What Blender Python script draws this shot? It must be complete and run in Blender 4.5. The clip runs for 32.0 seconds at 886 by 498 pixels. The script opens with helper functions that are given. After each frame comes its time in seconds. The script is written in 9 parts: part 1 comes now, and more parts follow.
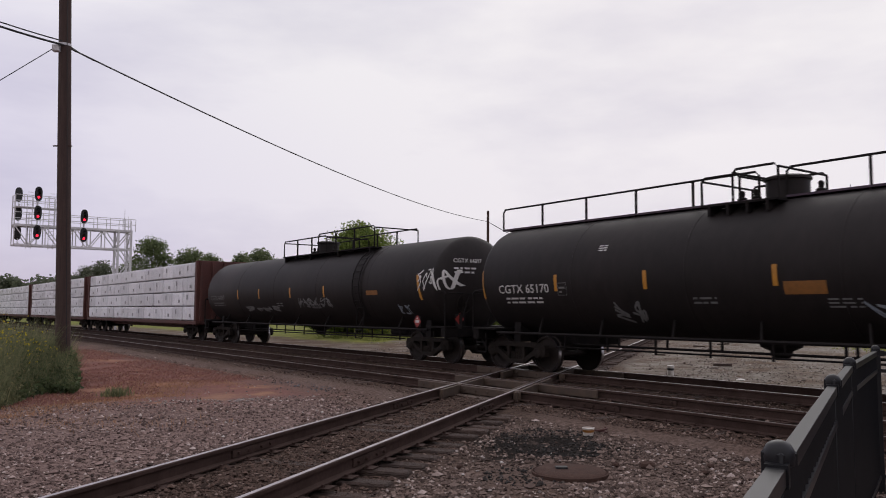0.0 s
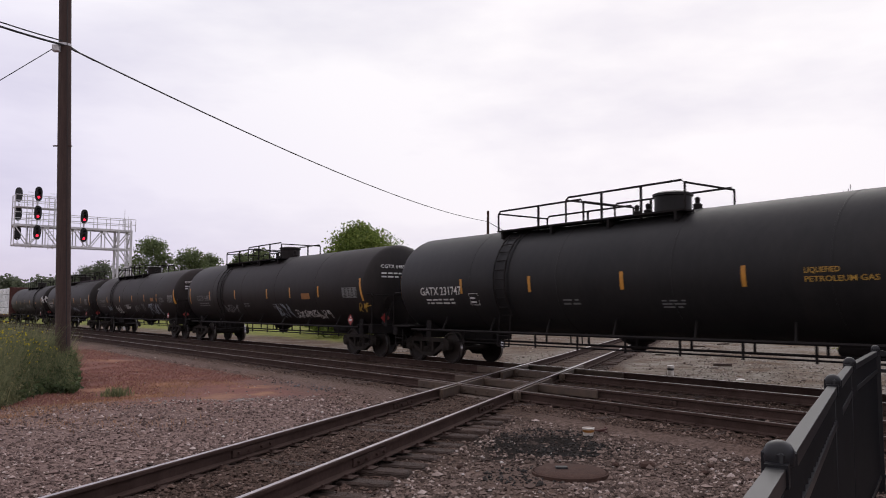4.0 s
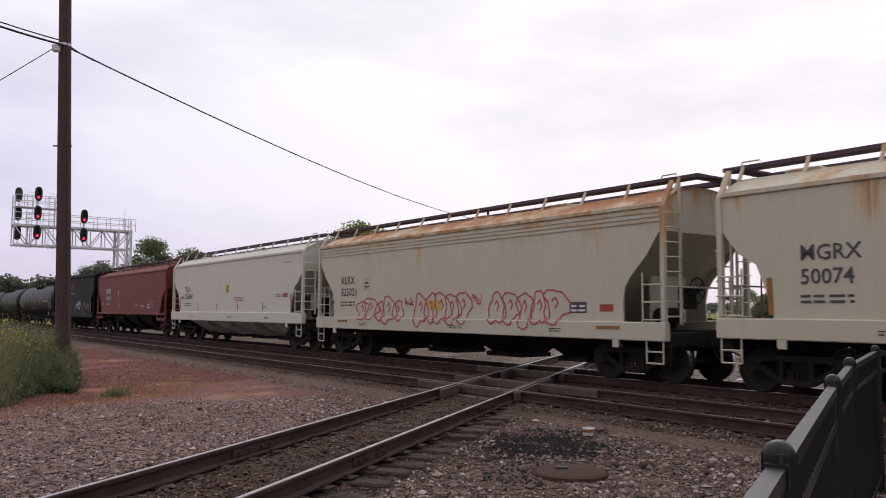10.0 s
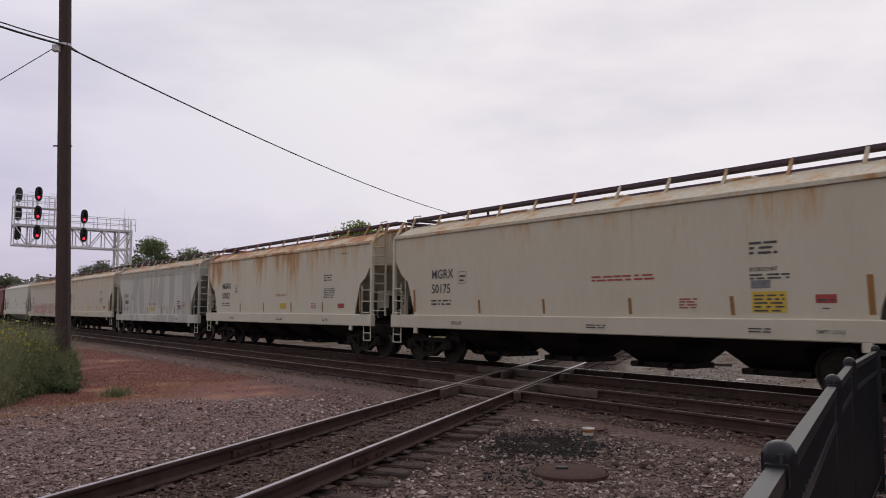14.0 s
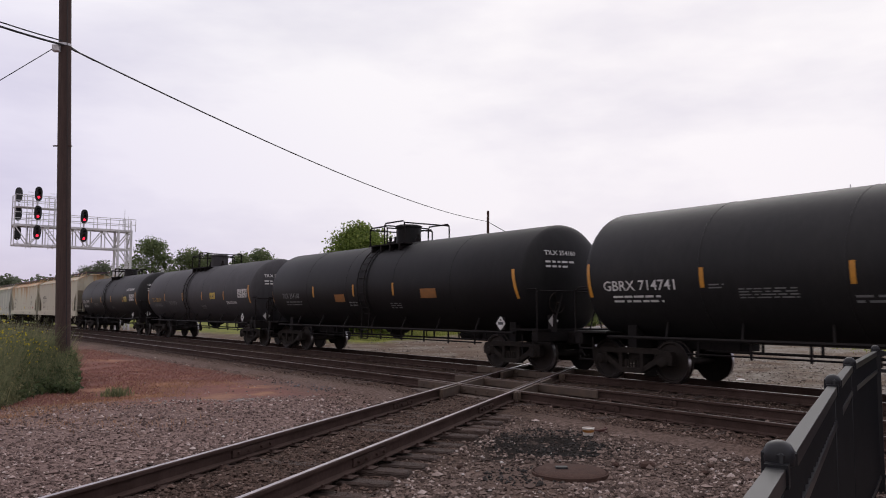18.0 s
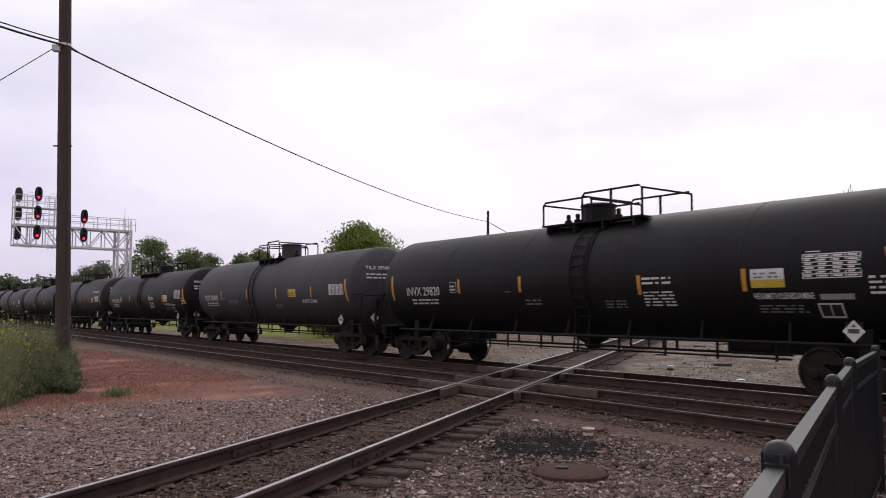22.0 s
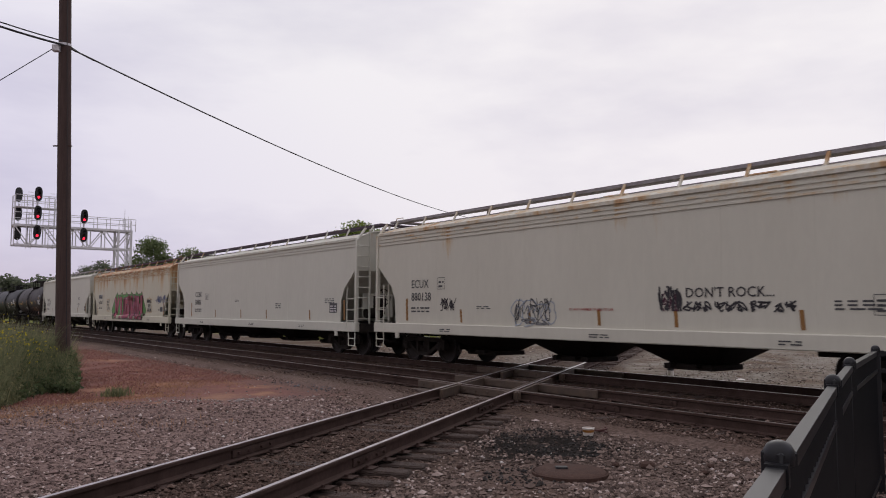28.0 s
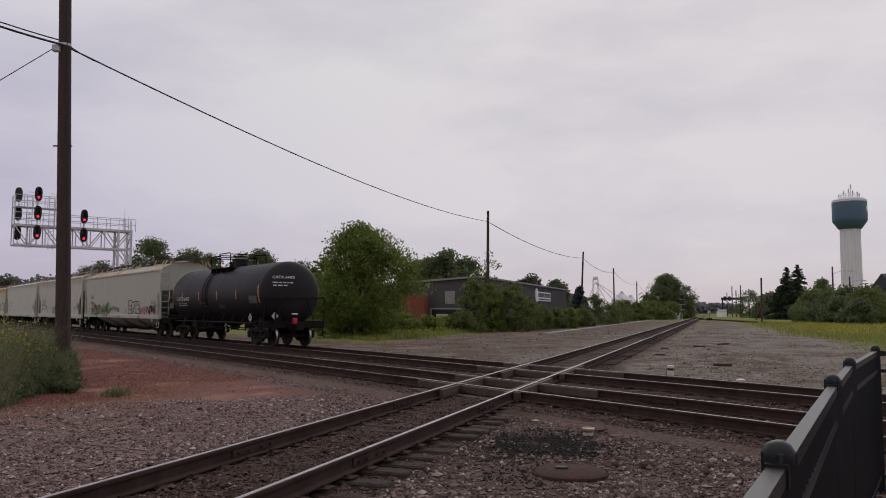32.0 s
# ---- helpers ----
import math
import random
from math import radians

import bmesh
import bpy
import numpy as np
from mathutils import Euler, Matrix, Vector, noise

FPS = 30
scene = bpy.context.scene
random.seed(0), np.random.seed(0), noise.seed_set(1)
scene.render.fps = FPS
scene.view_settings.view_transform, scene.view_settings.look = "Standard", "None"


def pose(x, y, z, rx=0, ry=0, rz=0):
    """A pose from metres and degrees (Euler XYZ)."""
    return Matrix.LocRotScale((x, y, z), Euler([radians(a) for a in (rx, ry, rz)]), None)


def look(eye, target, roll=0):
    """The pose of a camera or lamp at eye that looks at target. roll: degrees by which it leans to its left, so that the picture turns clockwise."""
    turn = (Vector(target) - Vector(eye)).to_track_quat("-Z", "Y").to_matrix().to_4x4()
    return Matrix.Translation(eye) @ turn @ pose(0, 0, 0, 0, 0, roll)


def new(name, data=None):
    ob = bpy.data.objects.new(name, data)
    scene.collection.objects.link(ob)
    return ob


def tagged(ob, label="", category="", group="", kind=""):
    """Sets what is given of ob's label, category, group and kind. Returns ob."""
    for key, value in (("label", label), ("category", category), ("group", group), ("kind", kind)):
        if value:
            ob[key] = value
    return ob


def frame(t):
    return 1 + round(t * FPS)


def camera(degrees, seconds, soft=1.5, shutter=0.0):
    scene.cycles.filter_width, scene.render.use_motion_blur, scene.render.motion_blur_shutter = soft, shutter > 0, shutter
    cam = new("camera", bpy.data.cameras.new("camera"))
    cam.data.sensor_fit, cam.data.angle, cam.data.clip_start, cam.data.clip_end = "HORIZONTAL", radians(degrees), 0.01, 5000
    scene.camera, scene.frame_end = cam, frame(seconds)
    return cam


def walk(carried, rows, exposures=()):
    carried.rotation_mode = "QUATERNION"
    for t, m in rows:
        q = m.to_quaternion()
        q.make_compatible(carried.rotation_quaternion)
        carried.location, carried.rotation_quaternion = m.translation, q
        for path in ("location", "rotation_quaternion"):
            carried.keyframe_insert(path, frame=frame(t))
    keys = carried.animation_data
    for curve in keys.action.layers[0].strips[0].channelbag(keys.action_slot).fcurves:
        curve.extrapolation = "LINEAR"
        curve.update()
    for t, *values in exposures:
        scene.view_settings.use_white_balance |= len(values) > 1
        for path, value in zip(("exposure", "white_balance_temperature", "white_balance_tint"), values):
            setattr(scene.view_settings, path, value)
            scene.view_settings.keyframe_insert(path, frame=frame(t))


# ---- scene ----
# The place: a level crossing of two railways (a diamond), seen from beside a fence.
# World: the camera's spot is the origin, y looks out over the crossing, z = 0 is the top of the rails.
TRACK_A = radians(36.2713)      # the main line runs off to the left by this angle
TRACK_B = radians(18.8961)      # the branch runs off to the right by this angle
FAR_D, NEAR_D = 14.948, 11.096  # distance of the two main tracks' middles from the camera
BRANCH_D = 4.471                # distance of the branch's middle from the camera, to its left
GAUGE = 1.505                   # rail head to rail head
GROUND = -0.26
EYE = 1.5355


def on_a(d, s, z=0.0):
    """A point d metres off the camera and s metres along the main line."""
    return Vector((d * math.cos(TRACK_A) - s * math.sin(TRACK_A), d * math.sin(TRACK_A) + s * math.cos(TRACK_A), z))


def on_b(d, s, z=0.0):
    """A point d metres to the left of the branch's parallel through the camera and s metres along it."""
    return Vector((s * math.sin(TRACK_B) - d * math.cos(TRACK_B), s * math.cos(TRACK_B) + d * math.sin(TRACK_B), z))


TURN_A = 90 + 36.2713
TURN_B = 90 - 18.8961


def run(t):
    """How far the train has gone along the line after t seconds."""
    return 15.4865 * t - 0.006817 * t * t


# ---- camera ----
cam = camera(58.4766, 32.0, soft=1.0, shutter=0.08)
spot = look((0, 0, EYE), (0, math.cos(0.07819), EYE + math.sin(0.07819)), 0.2252)
walk(cam, [(0.0, spot), (32.0, spot)], exposures=[(0.0, -0.34), (2.0, -0.22), (3.5, -0.15), (6.0, -0.05), (7.0, 0.05), (8.0, 0.0), (9.0, -0.02), (10.0, -0.10), (12.0, -0.22), (13.0, -0.30), (14.0, -0.38), (17.0, -0.26), (19.0, -0.12), (20.0, -0.06), (24.0, -0.06), (25.0, -0.13), (28.0, -0.31), (30.2, -0.48), (32.0, -0.66)])

# ---- light ----
world = bpy.data.worlds.new("sky")
scene.world = world
world.use_nodes = True
wn, wl = world.node_tree.nodes, world.node_tree.links
wn.clear()
w_out, w_bg, w_sky = wn.new("ShaderNodeOutputWorld"), wn.new("ShaderNodeBackground"), wn.new("ShaderNodeTexSky")
w_sky.sky_type, w_sky.sun_disc, w_sky.sun_elevation, w_sky.sun_rotation = "NISHITA", False, radians(34), radians(16)
w_dim = wn.new("ShaderNodeMix")
w_dim.data_type, w_dim.blend_type = "RGBA", "MULTIPLY"
w_dim.inputs[0].default_value = 1.0
w_dim.inputs[7].default_value = (0.1, 0.1, 0.1, 1)
w_co, w_sep = wn.new("ShaderNodeTexCoord"), wn.new("ShaderNodeSeparateXYZ")
w_map = wn.new("ShaderNodeMapping")
w_map.inputs["Scale"].default_value = (1.0, 1.0, 3.2)
w_noise = wn.new("ShaderNodeTexNoise")
w_noise.inputs["Scale"].default_value, w_noise.inputs["Detail"].default_value, w_noise.inputs["Roughness"].default_value = 1.7, 6.0, 0.55
w_ramp = wn.new("ShaderNodeValToRGB")
w_ramp.color_ramp.elements[0].position, w_ramp.color_ramp.elements[0].color = 0.34, (0.76, 0.74, 0.835, 1)
w_ramp.color_ramp.elements[1].position, w_ramp.color_ramp.elements[1].color = 0.62, (1.06, 1.04, 1.045, 1)
w_high = wn.new("ShaderNodeValToRGB")
w_high.color_ramp.elements[0].position, w_high.color_ramp.elements[0].color = 0.0, (0.60, 0.555, 0.575, 1)
w_high.color_ramp.elements[1].position, w_high.color_ramp.elements[1].color = 0.85, (1.0, 0.985, 0.95, 1)
mid = w_high.color_ramp.elements.new(0.08)
mid.color = (0.61, 0.59, 0.62, 1)
mid = w_high.color_ramp.elements.new(0.34)
mid.color = (0.66, 0.655, 0.66, 1)
w_mul = wn.new("ShaderNodeMix")
w_mul.data_type, w_mul.blend_type = "RGBA", "MULTIPLY"
w_mul.inputs[0].default_value = 1.0
w_mix = wn.new("ShaderNodeMix")
w_mix.data_type = "RGBA"
w_mix.inputs[0].default_value = 0.96
wl.new(w_co.outputs["Generated"], w_map.inputs[0])
wl.new(w_map.outputs[0], w_noise.inputs["Vector"])
wl.new(w_noise.outputs["Fac"], w_ramp.inputs[0])
wl.new(w_co.outputs["Generated"], w_sep.inputs[0])
wl.new(w_sep.outputs["Z"], w_high.inputs[0])
wl.new(w_ramp.outputs[0], w_mul.inputs[6])
wl.new(w_high.outputs[0], w_mul.inputs[7])
wl.new(w_sky.outputs[0], w_dim.inputs[6])
wl.new(w_dim.outputs[2], w_mix.inputs[6])
# the cloud is brightest round the hidden sun and dims away from it
w_dot, w_rng = wn.new("ShaderNodeVectorMath"), wn.new("ShaderNodeMapRange")
w_dot.operation = "DOT_PRODUCT"
w_dot.inputs[1].default_value = (0.30, 0.78, 0.55)
w_rng.inputs["From Min"].default_value, w_rng.inputs["From Max"].default_value = -0.5, 0.98
w_rng.inputs["To Min"].default_value, w_rng.inputs["To Max"].default_value = 0.0, 1.0
w_tint = wn.new("ShaderNodeValToRGB")
w_tint.color_ramp.elements[0].position, w_tint.color_ramp.elements[0].color = 0.0, (0.84, 0.815, 0.82, 1)
w_tint.color_ramp.elements[1].position, w_tint.color_ramp.elements[1].color = 1.0, (1.0, 0.985, 0.985, 1)
mid = w_tint.color_ramp.elements.new(0.76)
mid.color = (0.87, 0.855, 0.965, 1)
mid = w_tint.color_ramp.elements.new(0.91)
mid.color = (0.985, 0.975, 0.99, 1)
w_sunny = wn.new("ShaderNodeMix")
w_sunny.data_type, w_sunny.blend_type = "RGBA", "MULTIPLY"
w_sunny.inputs[0].default_value = 1.0
wl.new(w_co.outputs["Generated"], w_dot.inputs[0])
wl.new(w_dot.outputs["Value"], w_rng.inputs["Value"])
wl.new(w_mul.outputs[2], w_sunny.inputs[6])
wl.new(w_rng.outputs[0], w_tint.inputs[0])
wl.new(w_tint.outputs[0], w_sunny.inputs[7])
wl.new(w_sunny.outputs[2], w_mix.inputs[7])
wl.new(w_mix.outputs[2], w_bg.inputs[0])
w_bg.inputs[1].default_value = 1.62
wl.new(w_bg.outputs[0], w_out.inputs[0])

sun = new("sun", bpy.data.lights.new("sun", "SUN"))
sun.data.energy, sun.data.angle, sun.data.color = 0.45, radians(30), (1.0, 0.96, 0.92)
sun.matrix_world = look((23, 80, 56), (0, 0, 0))


# ---- materials ----
def material(name, colour, rough=0.7, metal=0.0, second=None, scale=6.0, amount=0.5, bump=0.0, bump_scale=40.0, stretch=(1, 1, 1),
             rust=0.0, rust_colour=(0.22, 0.085, 0.035), dust=0.0, dust_colour=(0.30, 0.27, 0.24), spread=0.0, coords="Object", fine=0.25, spec=0.5, detail=4.0):
    """A procedural surface: two colours mixed by noise at two scales, rust that runs down in streaks, dust and fine relief."""
    m = bpy.data.materials.new(name)
    m.use_nodes = True
    nt = m.node_tree
    n, l = nt.nodes, nt.links
    bsdf = n["Principled BSDF"]
    bsdf.inputs["Roughness"].default_value, bsdf.inputs["Metallic"].default_value = rough, metal
    bsdf.inputs["Specular IOR Level"].default_value = spec
    co = n.new("ShaderNodeTexCoord")
    mp = n.new("ShaderNodeMapping")
    mp.inputs["Scale"].default_value = stretch
    l.new(co.outputs[coords], mp.inputs[0])
    info = n.new("ShaderNodeObjectInfo")
    shift = n.new("ShaderNodeVectorMath")
    shift.operation = "MULTIPLY_ADD"
    shift.inputs[1].default_value = (1, 1, 1)
    mult = n.new("ShaderNodeVectorMath")
    mult.operation = "SCALE"
    mult.inputs[0].default_value = (37.0, 19.0, 53.0)
    l.new(info.outputs["Random"], mult.inputs["Scale"])
    l.new(mp.outputs[0], shift.inputs[0])
    l.new(mult.outputs[0], shift.inputs[2])

    def tex(scale, detail=4.0, rough=0.6, vec=None):
        t = n.new("ShaderNodeTexNoise")
        t.inputs["Scale"].default_value, t.inputs["Detail"].default_value, t.inputs["Roughness"].default_value = scale, detail, rough
        l.new(vec or shift.outputs[0], t.inputs["Vector"])
        return t.outputs["Fac"]

    def ramp(fac, a, b):
        r = n.new("ShaderNodeMapRange")
        r.clamp = True
        r.inputs["From Min"].default_value, r.inputs["From Max"].default_value = a, b
        l.new(fac, r.inputs["Value"])
        return r.outputs[0]

    def mix(fac, a, b, kind="MIX"):
        x = n.new("ShaderNodeMix")
        x.data_type, x.blend_type = "RGBA", kind
        for socket, value in ((x.inputs[0], fac), (x.inputs[6], a), (x.inputs[7], b)):
            if isinstance(value, (int, float)):
                socket.default_value = value
            elif isinstance(value, tuple):
                socket.default_value = (*value, 1)
            else:
                l.new(value, socket)
        return x.outputs[2]

    second = second or tuple(c * 0.7 for c in colour)
    out = mix(ramp(tex(scale, detail), 0.5 - amount / 2, 0.5 + amount / 2), colour, second)
    out = mix(fine, out, mix(ramp(tex(scale * 9.0, 3.0), 0.35, 0.65), (0.55, 0.55, 0.55), (1.35, 1.35, 1.35)), "MULTIPLY")
    if dust:
        out = mix(ramp(tex(scale * 0.35, 5.0, 0.65), 0.75 - dust * 0.5, 0.95 - dust * 0.3), out, dust_colour)
    if rust:
        streak = n.new("ShaderNodeMapping")
        streak.inputs["Scale"].default_value = (2.2, 2.2, 1.1)
        l.new(shift.outputs[0], streak.inputs[0])
        high = n.new("ShaderNodeSeparateXYZ")
        l.new(co.outputs[coords], high.inputs[0])
        sum_ = n.new("ShaderNodeMath")
        sum_.operation = "MULTIPLY_ADD"
        sum_.inputs[1].default_value = 0.14
        l.new(high.outputs["Z"], sum_.inputs[0])
        l.new(tex(0.55, 6.0, 0.70, streak.outputs[0]), sum_.inputs[2])
        wide = mix(ramp(sum_.outputs[0], 1.19 - rust * 0.35, 1.33 - rust * 0.35), out, (0.43, 0.295, 0.155))
        out = mix(ramp(sum_.outputs[0], 1.29 - rust * 0.35, 1.42 - rust * 0.35), wide, rust_colour)
    if spread:
        hsv = n.new("ShaderNodeHueSaturation")
        l.new(out, hsv.inputs["Color"])
        v = n.new("ShaderNodeMapRange")
        v.inputs["To Min"].default_value, v.inputs["To Max"].default_value = 1 - spread, 1 + spread
        l.new(info.outputs["Random"], v.inputs["Value"])
        l.new(v.outputs[0], hsv.inputs["Value"])
        out = hsv.outputs[0]
    l.new(out, bsdf.inputs["Base Color"])
    if bump:
        b = n.new("ShaderNodeBump")
        b.inputs["Strength"].default_value, b.inputs["Distance"].default_value = min(1.0, bump * 4), bump * 0.1
        l.new(tex(bump_scale, 5.0), b.inputs["Height"])
        l.new(b.outputs[0], bsdf.inputs["Normal"])
    return m


def island_material(name, a, b, rough=0.9, trans=0.0, third=None):
    """Leaves, blades and stones: each loose piece of the mesh takes a colour of its own between a and b."""
    m = bpy.data.materials.new(name)
    m.use_nodes = True
    n, l = m.node_tree.nodes, m.node_tree.links
    bsdf = n["Principled BSDF"]
    bsdf.inputs["Roughness"].default_value = rough
    bsdf.inputs["Specular IOR Level"].default_value = 0.25
    geo = n.new("ShaderNodeNewGeometry")
    r = n.new("ShaderNodeValToRGB")
    r.color_ramp.elements[0].color, r.color_ramp.elements[1].color = (*a, 1), (*b, 1)
    if third:
        e = r.color_ramp.elements.new(0.9)
        e.color = (*b, 1)
        r.color_ramp.elements[2].color = (*third, 1)
    l.new(geo.outputs["Random Per Island"], r.inputs[0])
    l.new(r.outputs[0], bsdf.inputs["Base Color"])
    if trans:
        t = n.new("ShaderNodeBsdfTranslucent")
        l.new(r.outputs[0], t.inputs[0])
        mx = n.new("ShaderNodeMixShader")
        mx.inputs[0].default_value = trans
        l.new(bsdf.outputs[0], mx.inputs[1])
        l.new(t.outputs[0], mx.inputs[2])
        l.new(mx.outputs[0], n["Material Output"].inputs[0])
    return m


def glow(name, colour, strength):
    m = bpy.data.materials.new(name)
    m.use_nodes = True
    b = m.node_tree.nodes["Principled BSDF"]
    b.inputs["Base Color"].default_value = (*colour, 1)
    b.inputs["Emission Color"].default_value = (*colour, 1)
    b.inputs["Emission Strength"].default_value = strength
    return m


M = {}
M["tank_black"] = material("black_tank_paint", (0.012, 0.012, 0.013), 0.5, second=(0.019, 0.018, 0.018), scale=0.8, dust=0.35, dust_colour=(0.034, 0.029, 0.026), stretch=(1, 1, 0.4), bump=0.02, bump_scale=3, spec=0.18)
M["tank_jet"] = material("jet_black_tank_paint", (0.007, 0.006, 0.007), 0.5, second=(0.012, 0.012, 0.012), scale=0.8, dust=0.15, dust_colour=(0.013, 0.011, 0.011), stretch=(1, 1, 0.4), bump=0.02, bump_scale=3, spec=0.14)
M["tank_grey"] = material("faded_grey_tank_paint", (0.050, 0.048, 0.052), 0.6, second=(0.035, 0.033, 0.036), scale=0.7, dust=0.3, dust_colour=(0.058, 0.054, 0.054), stretch=(1, 1, 0.4), bump=0.02, bump_scale=3, spec=0.2)
M["tank_brown"] = material("brown_black_tank_paint", (0.014, 0.0095, 0.0095), 0.55, second=(0.024, 0.0155, 0.0145), scale=0.8, dust=0.4, dust_colour=(0.036, 0.0235, 0.0215), stretch=(1, 1, 0.4), bump=0.02, bump_scale=3, spec=0.2)
M["tank_plum"] = material("weathered_plum_black_tank_paint", (0.013, 0.0115, 0.0115), 0.55, second=(0.022, 0.018, 0.0175), scale=0.6, dust=0.5, dust_colour=(0.029, 0.022, 0.0205), stretch=(1, 1, 0.35), bump=0.02, bump_scale=3, spec=0.15)
M["black_steel"] = material("black_steel", (0.008, 0.007, 0.008), 0.7, second=(0.015, 0.012, 0.011), scale=4, spec=0.12)
M["wheel_steel"] = material("wheel_steel", (0.014, 0.011, 0.010), 0.6, 0.1, second=(0.026, 0.019, 0.016), scale=5, dust=0.3, dust_colour=(0.036, 0.027, 0.022), spec=0.2)
M["wheel_tread"] = material("bright_wheel_tread", (0.45, 0.44, 0.45), 0.3, 1.0, scale=8)
M["bogie"] = material("dusty_cast_steel", (0.012, 0.010, 0.009), 0.85, second=(0.026, 0.020, 0.017), scale=5, dust=0.35, dust_colour=(0.040, 0.031, 0.026), spec=0.15)
HOPPERS = (("hopper_chalk", (0.545, 0.515, 0.460), (0.47, 0.44, 0.385), 0.44), ("hopper_white", (0.54, 0.52, 0.47), (0.48, 0.46, 0.415), 0.15), ("hopper_cream", (0.49, 0.46, 0.39), (0.41, 0.38, 0.31), 0.55),
           ("hopper_rusty", (0.53, 0.495, 0.41), (0.46, 0.425, 0.34), 0.82), ("hopper_grey", (0.45, 0.44, 0.395), (0.34, 0.335, 0.31), 0.30),
           ("hopper_pale", (0.50, 0.455, 0.372), (0.42, 0.375, 0.298), 0.54), ("hopper_red", (0.152, 0.026, 0.019), (0.110, 0.022, 0.018), 0.0),
           ("hopper_olive", (0.47, 0.455, 0.40), (0.40, 0.385, 0.335), 0.28),
           ("hopper_black", (0.0065, 0.0062, 0.0068), (0.010, 0.0095, 0.010), 0.0))
for key, ca, cb, ru in HOPPERS:
    if max(ca) > 0.3:      # the paint of the pale cars is a little green
        ca, cb = ((c[0] * 0.975, c[1], c[2] * 0.965) for c in (ca, cb))
    M[key] = material(key + "_paint", ca, 0.6, second=cb, scale=0.7, detail=1.6 if key == "hopper_grey" else 4.0, stretch=(1.9, 1.9, 0.34) if key == "hopper_grey" else (1.2, 1.2, 0.35), amount=0.10 if key == "hopper_grey" else 0.9, rust=ru, rust_colour=(0.30, 0.150, 0.060), dust=0.2,
                      dust_colour=tuple(c * 0.85 for c in cb), bump=0.015, bump_scale=1.0, fine=0.05, spec=0.1 if key == "hopper_black" else 0.35)
    M[key + "_roof"] = material(key + "_roof_paint", ca, 0.65, second=cb, scale=1.2, rust=ru * 0.98 + (0.36 if key == "hopper_grey" else 0.24 if key in ("hopper_olive", "hopper_cream") else -0.05 if key == "hopper_pale" else 0.0), spec=0.03 if key == "hopper_black" else 0.35, rust_colour=(0.30, 0.125, 0.048), bump=0.03, bump_scale=6)
M["brown_red"] = material("oxide_red_steel", (0.085, 0.024, 0.018), 0.75, second=(0.05, 0.018, 0.015), scale=2, dust=0.3, dust_colour=(0.10, 0.06, 0.05))
M["wrap"] = material("white_lumber_wrap", (0.74, 0.74, 0.77), 0.45, second=(0.60, 0.61, 0.65), scale=3, bump=0.15, bump_scale=6, spread=0.14)
M["grating"] = material("galvanised_grating", (0.26, 0.25, 0.26), 0.6, 0.2, second=(0.14, 0.12, 0.13), scale=5)
M["rusty_grating"] = material("rusty_grating", (0.050, 0.034, 0.058), 0.8, second=(0.062, 0.038, 0.044), scale=4)
M["yellow"] = material("reflective_yellow", (0.52, 0.23, 0.02), 0.5, second=(0.36, 0.16, 0.02), scale=5)
M["amber"] = material("dull_amber_reflector", (0.26, 0.12, 0.02), 0.6, second=(0.17, 0.08, 0.02), scale=5)
M["white_paint"] = material("white_stencil", (0.62, 0.61, 0.60), 0.6, second=(0.46, 0.45, 0.44), scale=6)
M["panel_grey"] = material("pale_grey_panel", (0.27, 0.27, 0.28), 0.6, second=(0.22, 0.22, 0.23), scale=5)
M["faded_paint"] = material("faded_stencil", (0.20, 0.20, 0.20), 0.7, second=(0.10, 0.10, 0.10), scale=6)
M["gold_paint"] = material("yellow_stencil", (0.45, 0.27, 0.04), 0.6, second=(0.33, 0.19, 0.03), scale=6)
M["dark_paint"] = material("dark_stencil", (0.03, 0.03, 0.035), 0.6, second=(0.06, 0.06, 0.06), scale=6)
M["red_paint"] = material("red_stencil", (0.33, 0.035, 0.03), 0.6, second=(0.24, 0.03, 0.03), scale=6)
M["label_yellow"] = material("yellow_label", (0.50, 0.36, 0.03), 0.5, second=(0.42, 0.29, 0.03), scale=8)
M["label_orange"] = material("orange_label", (0.28, 0.11, 0.02), 0.6, second=(0.18, 0.08, 0.02), scale=8)
M["pink_spray"] = material("red_spray", (0.45, 0.08, 0.10), 0.6, second=(0.36, 0.06, 0.08), scale=5)
M["silver_spray"] = material("silver_spray", (0.33, 0.36, 0.40), 0.5, second=(0.20, 0.24, 0.30), scale=5)
M["blue_spray"] = material("pale_blue_spray", (0.25, 0.33, 0.45), 0.6, second=(0.15, 0.22, 0.34), scale=3)
M["navy_spray"] = material("navy_spray", (0.07, 0.09, 0.20), 0.6, second=(0.05, 0.07, 0.15), scale=3)
M["green_spray"] = material("green_spray", (0.10, 0.27, 0.05), 0.6, second=(0.05, 0.16, 0.04), scale=3)
M["plum_spray"] = material("crimson_spray", (0.36, 0.055, 0.075), 0.6, second=(0.22, 0.045, 0.095), scale=1.2)
M["black_spray"] = material("black_spray", (0.018, 0.016, 0.02), 0.6, second=(0.03, 0.026, 0.03), scale=3)
M["orange_smudge"] = material("rusty_orange_smudge", (0.44, 0.33, 0.20), 0.8, second=(0.50, 0.43, 0.31), scale=4)
M["wine_spray"] = material("wine_spray", (0.07, 0.012, 0.03), 0.6, second=(0.05, 0.01, 0.025), scale=3)
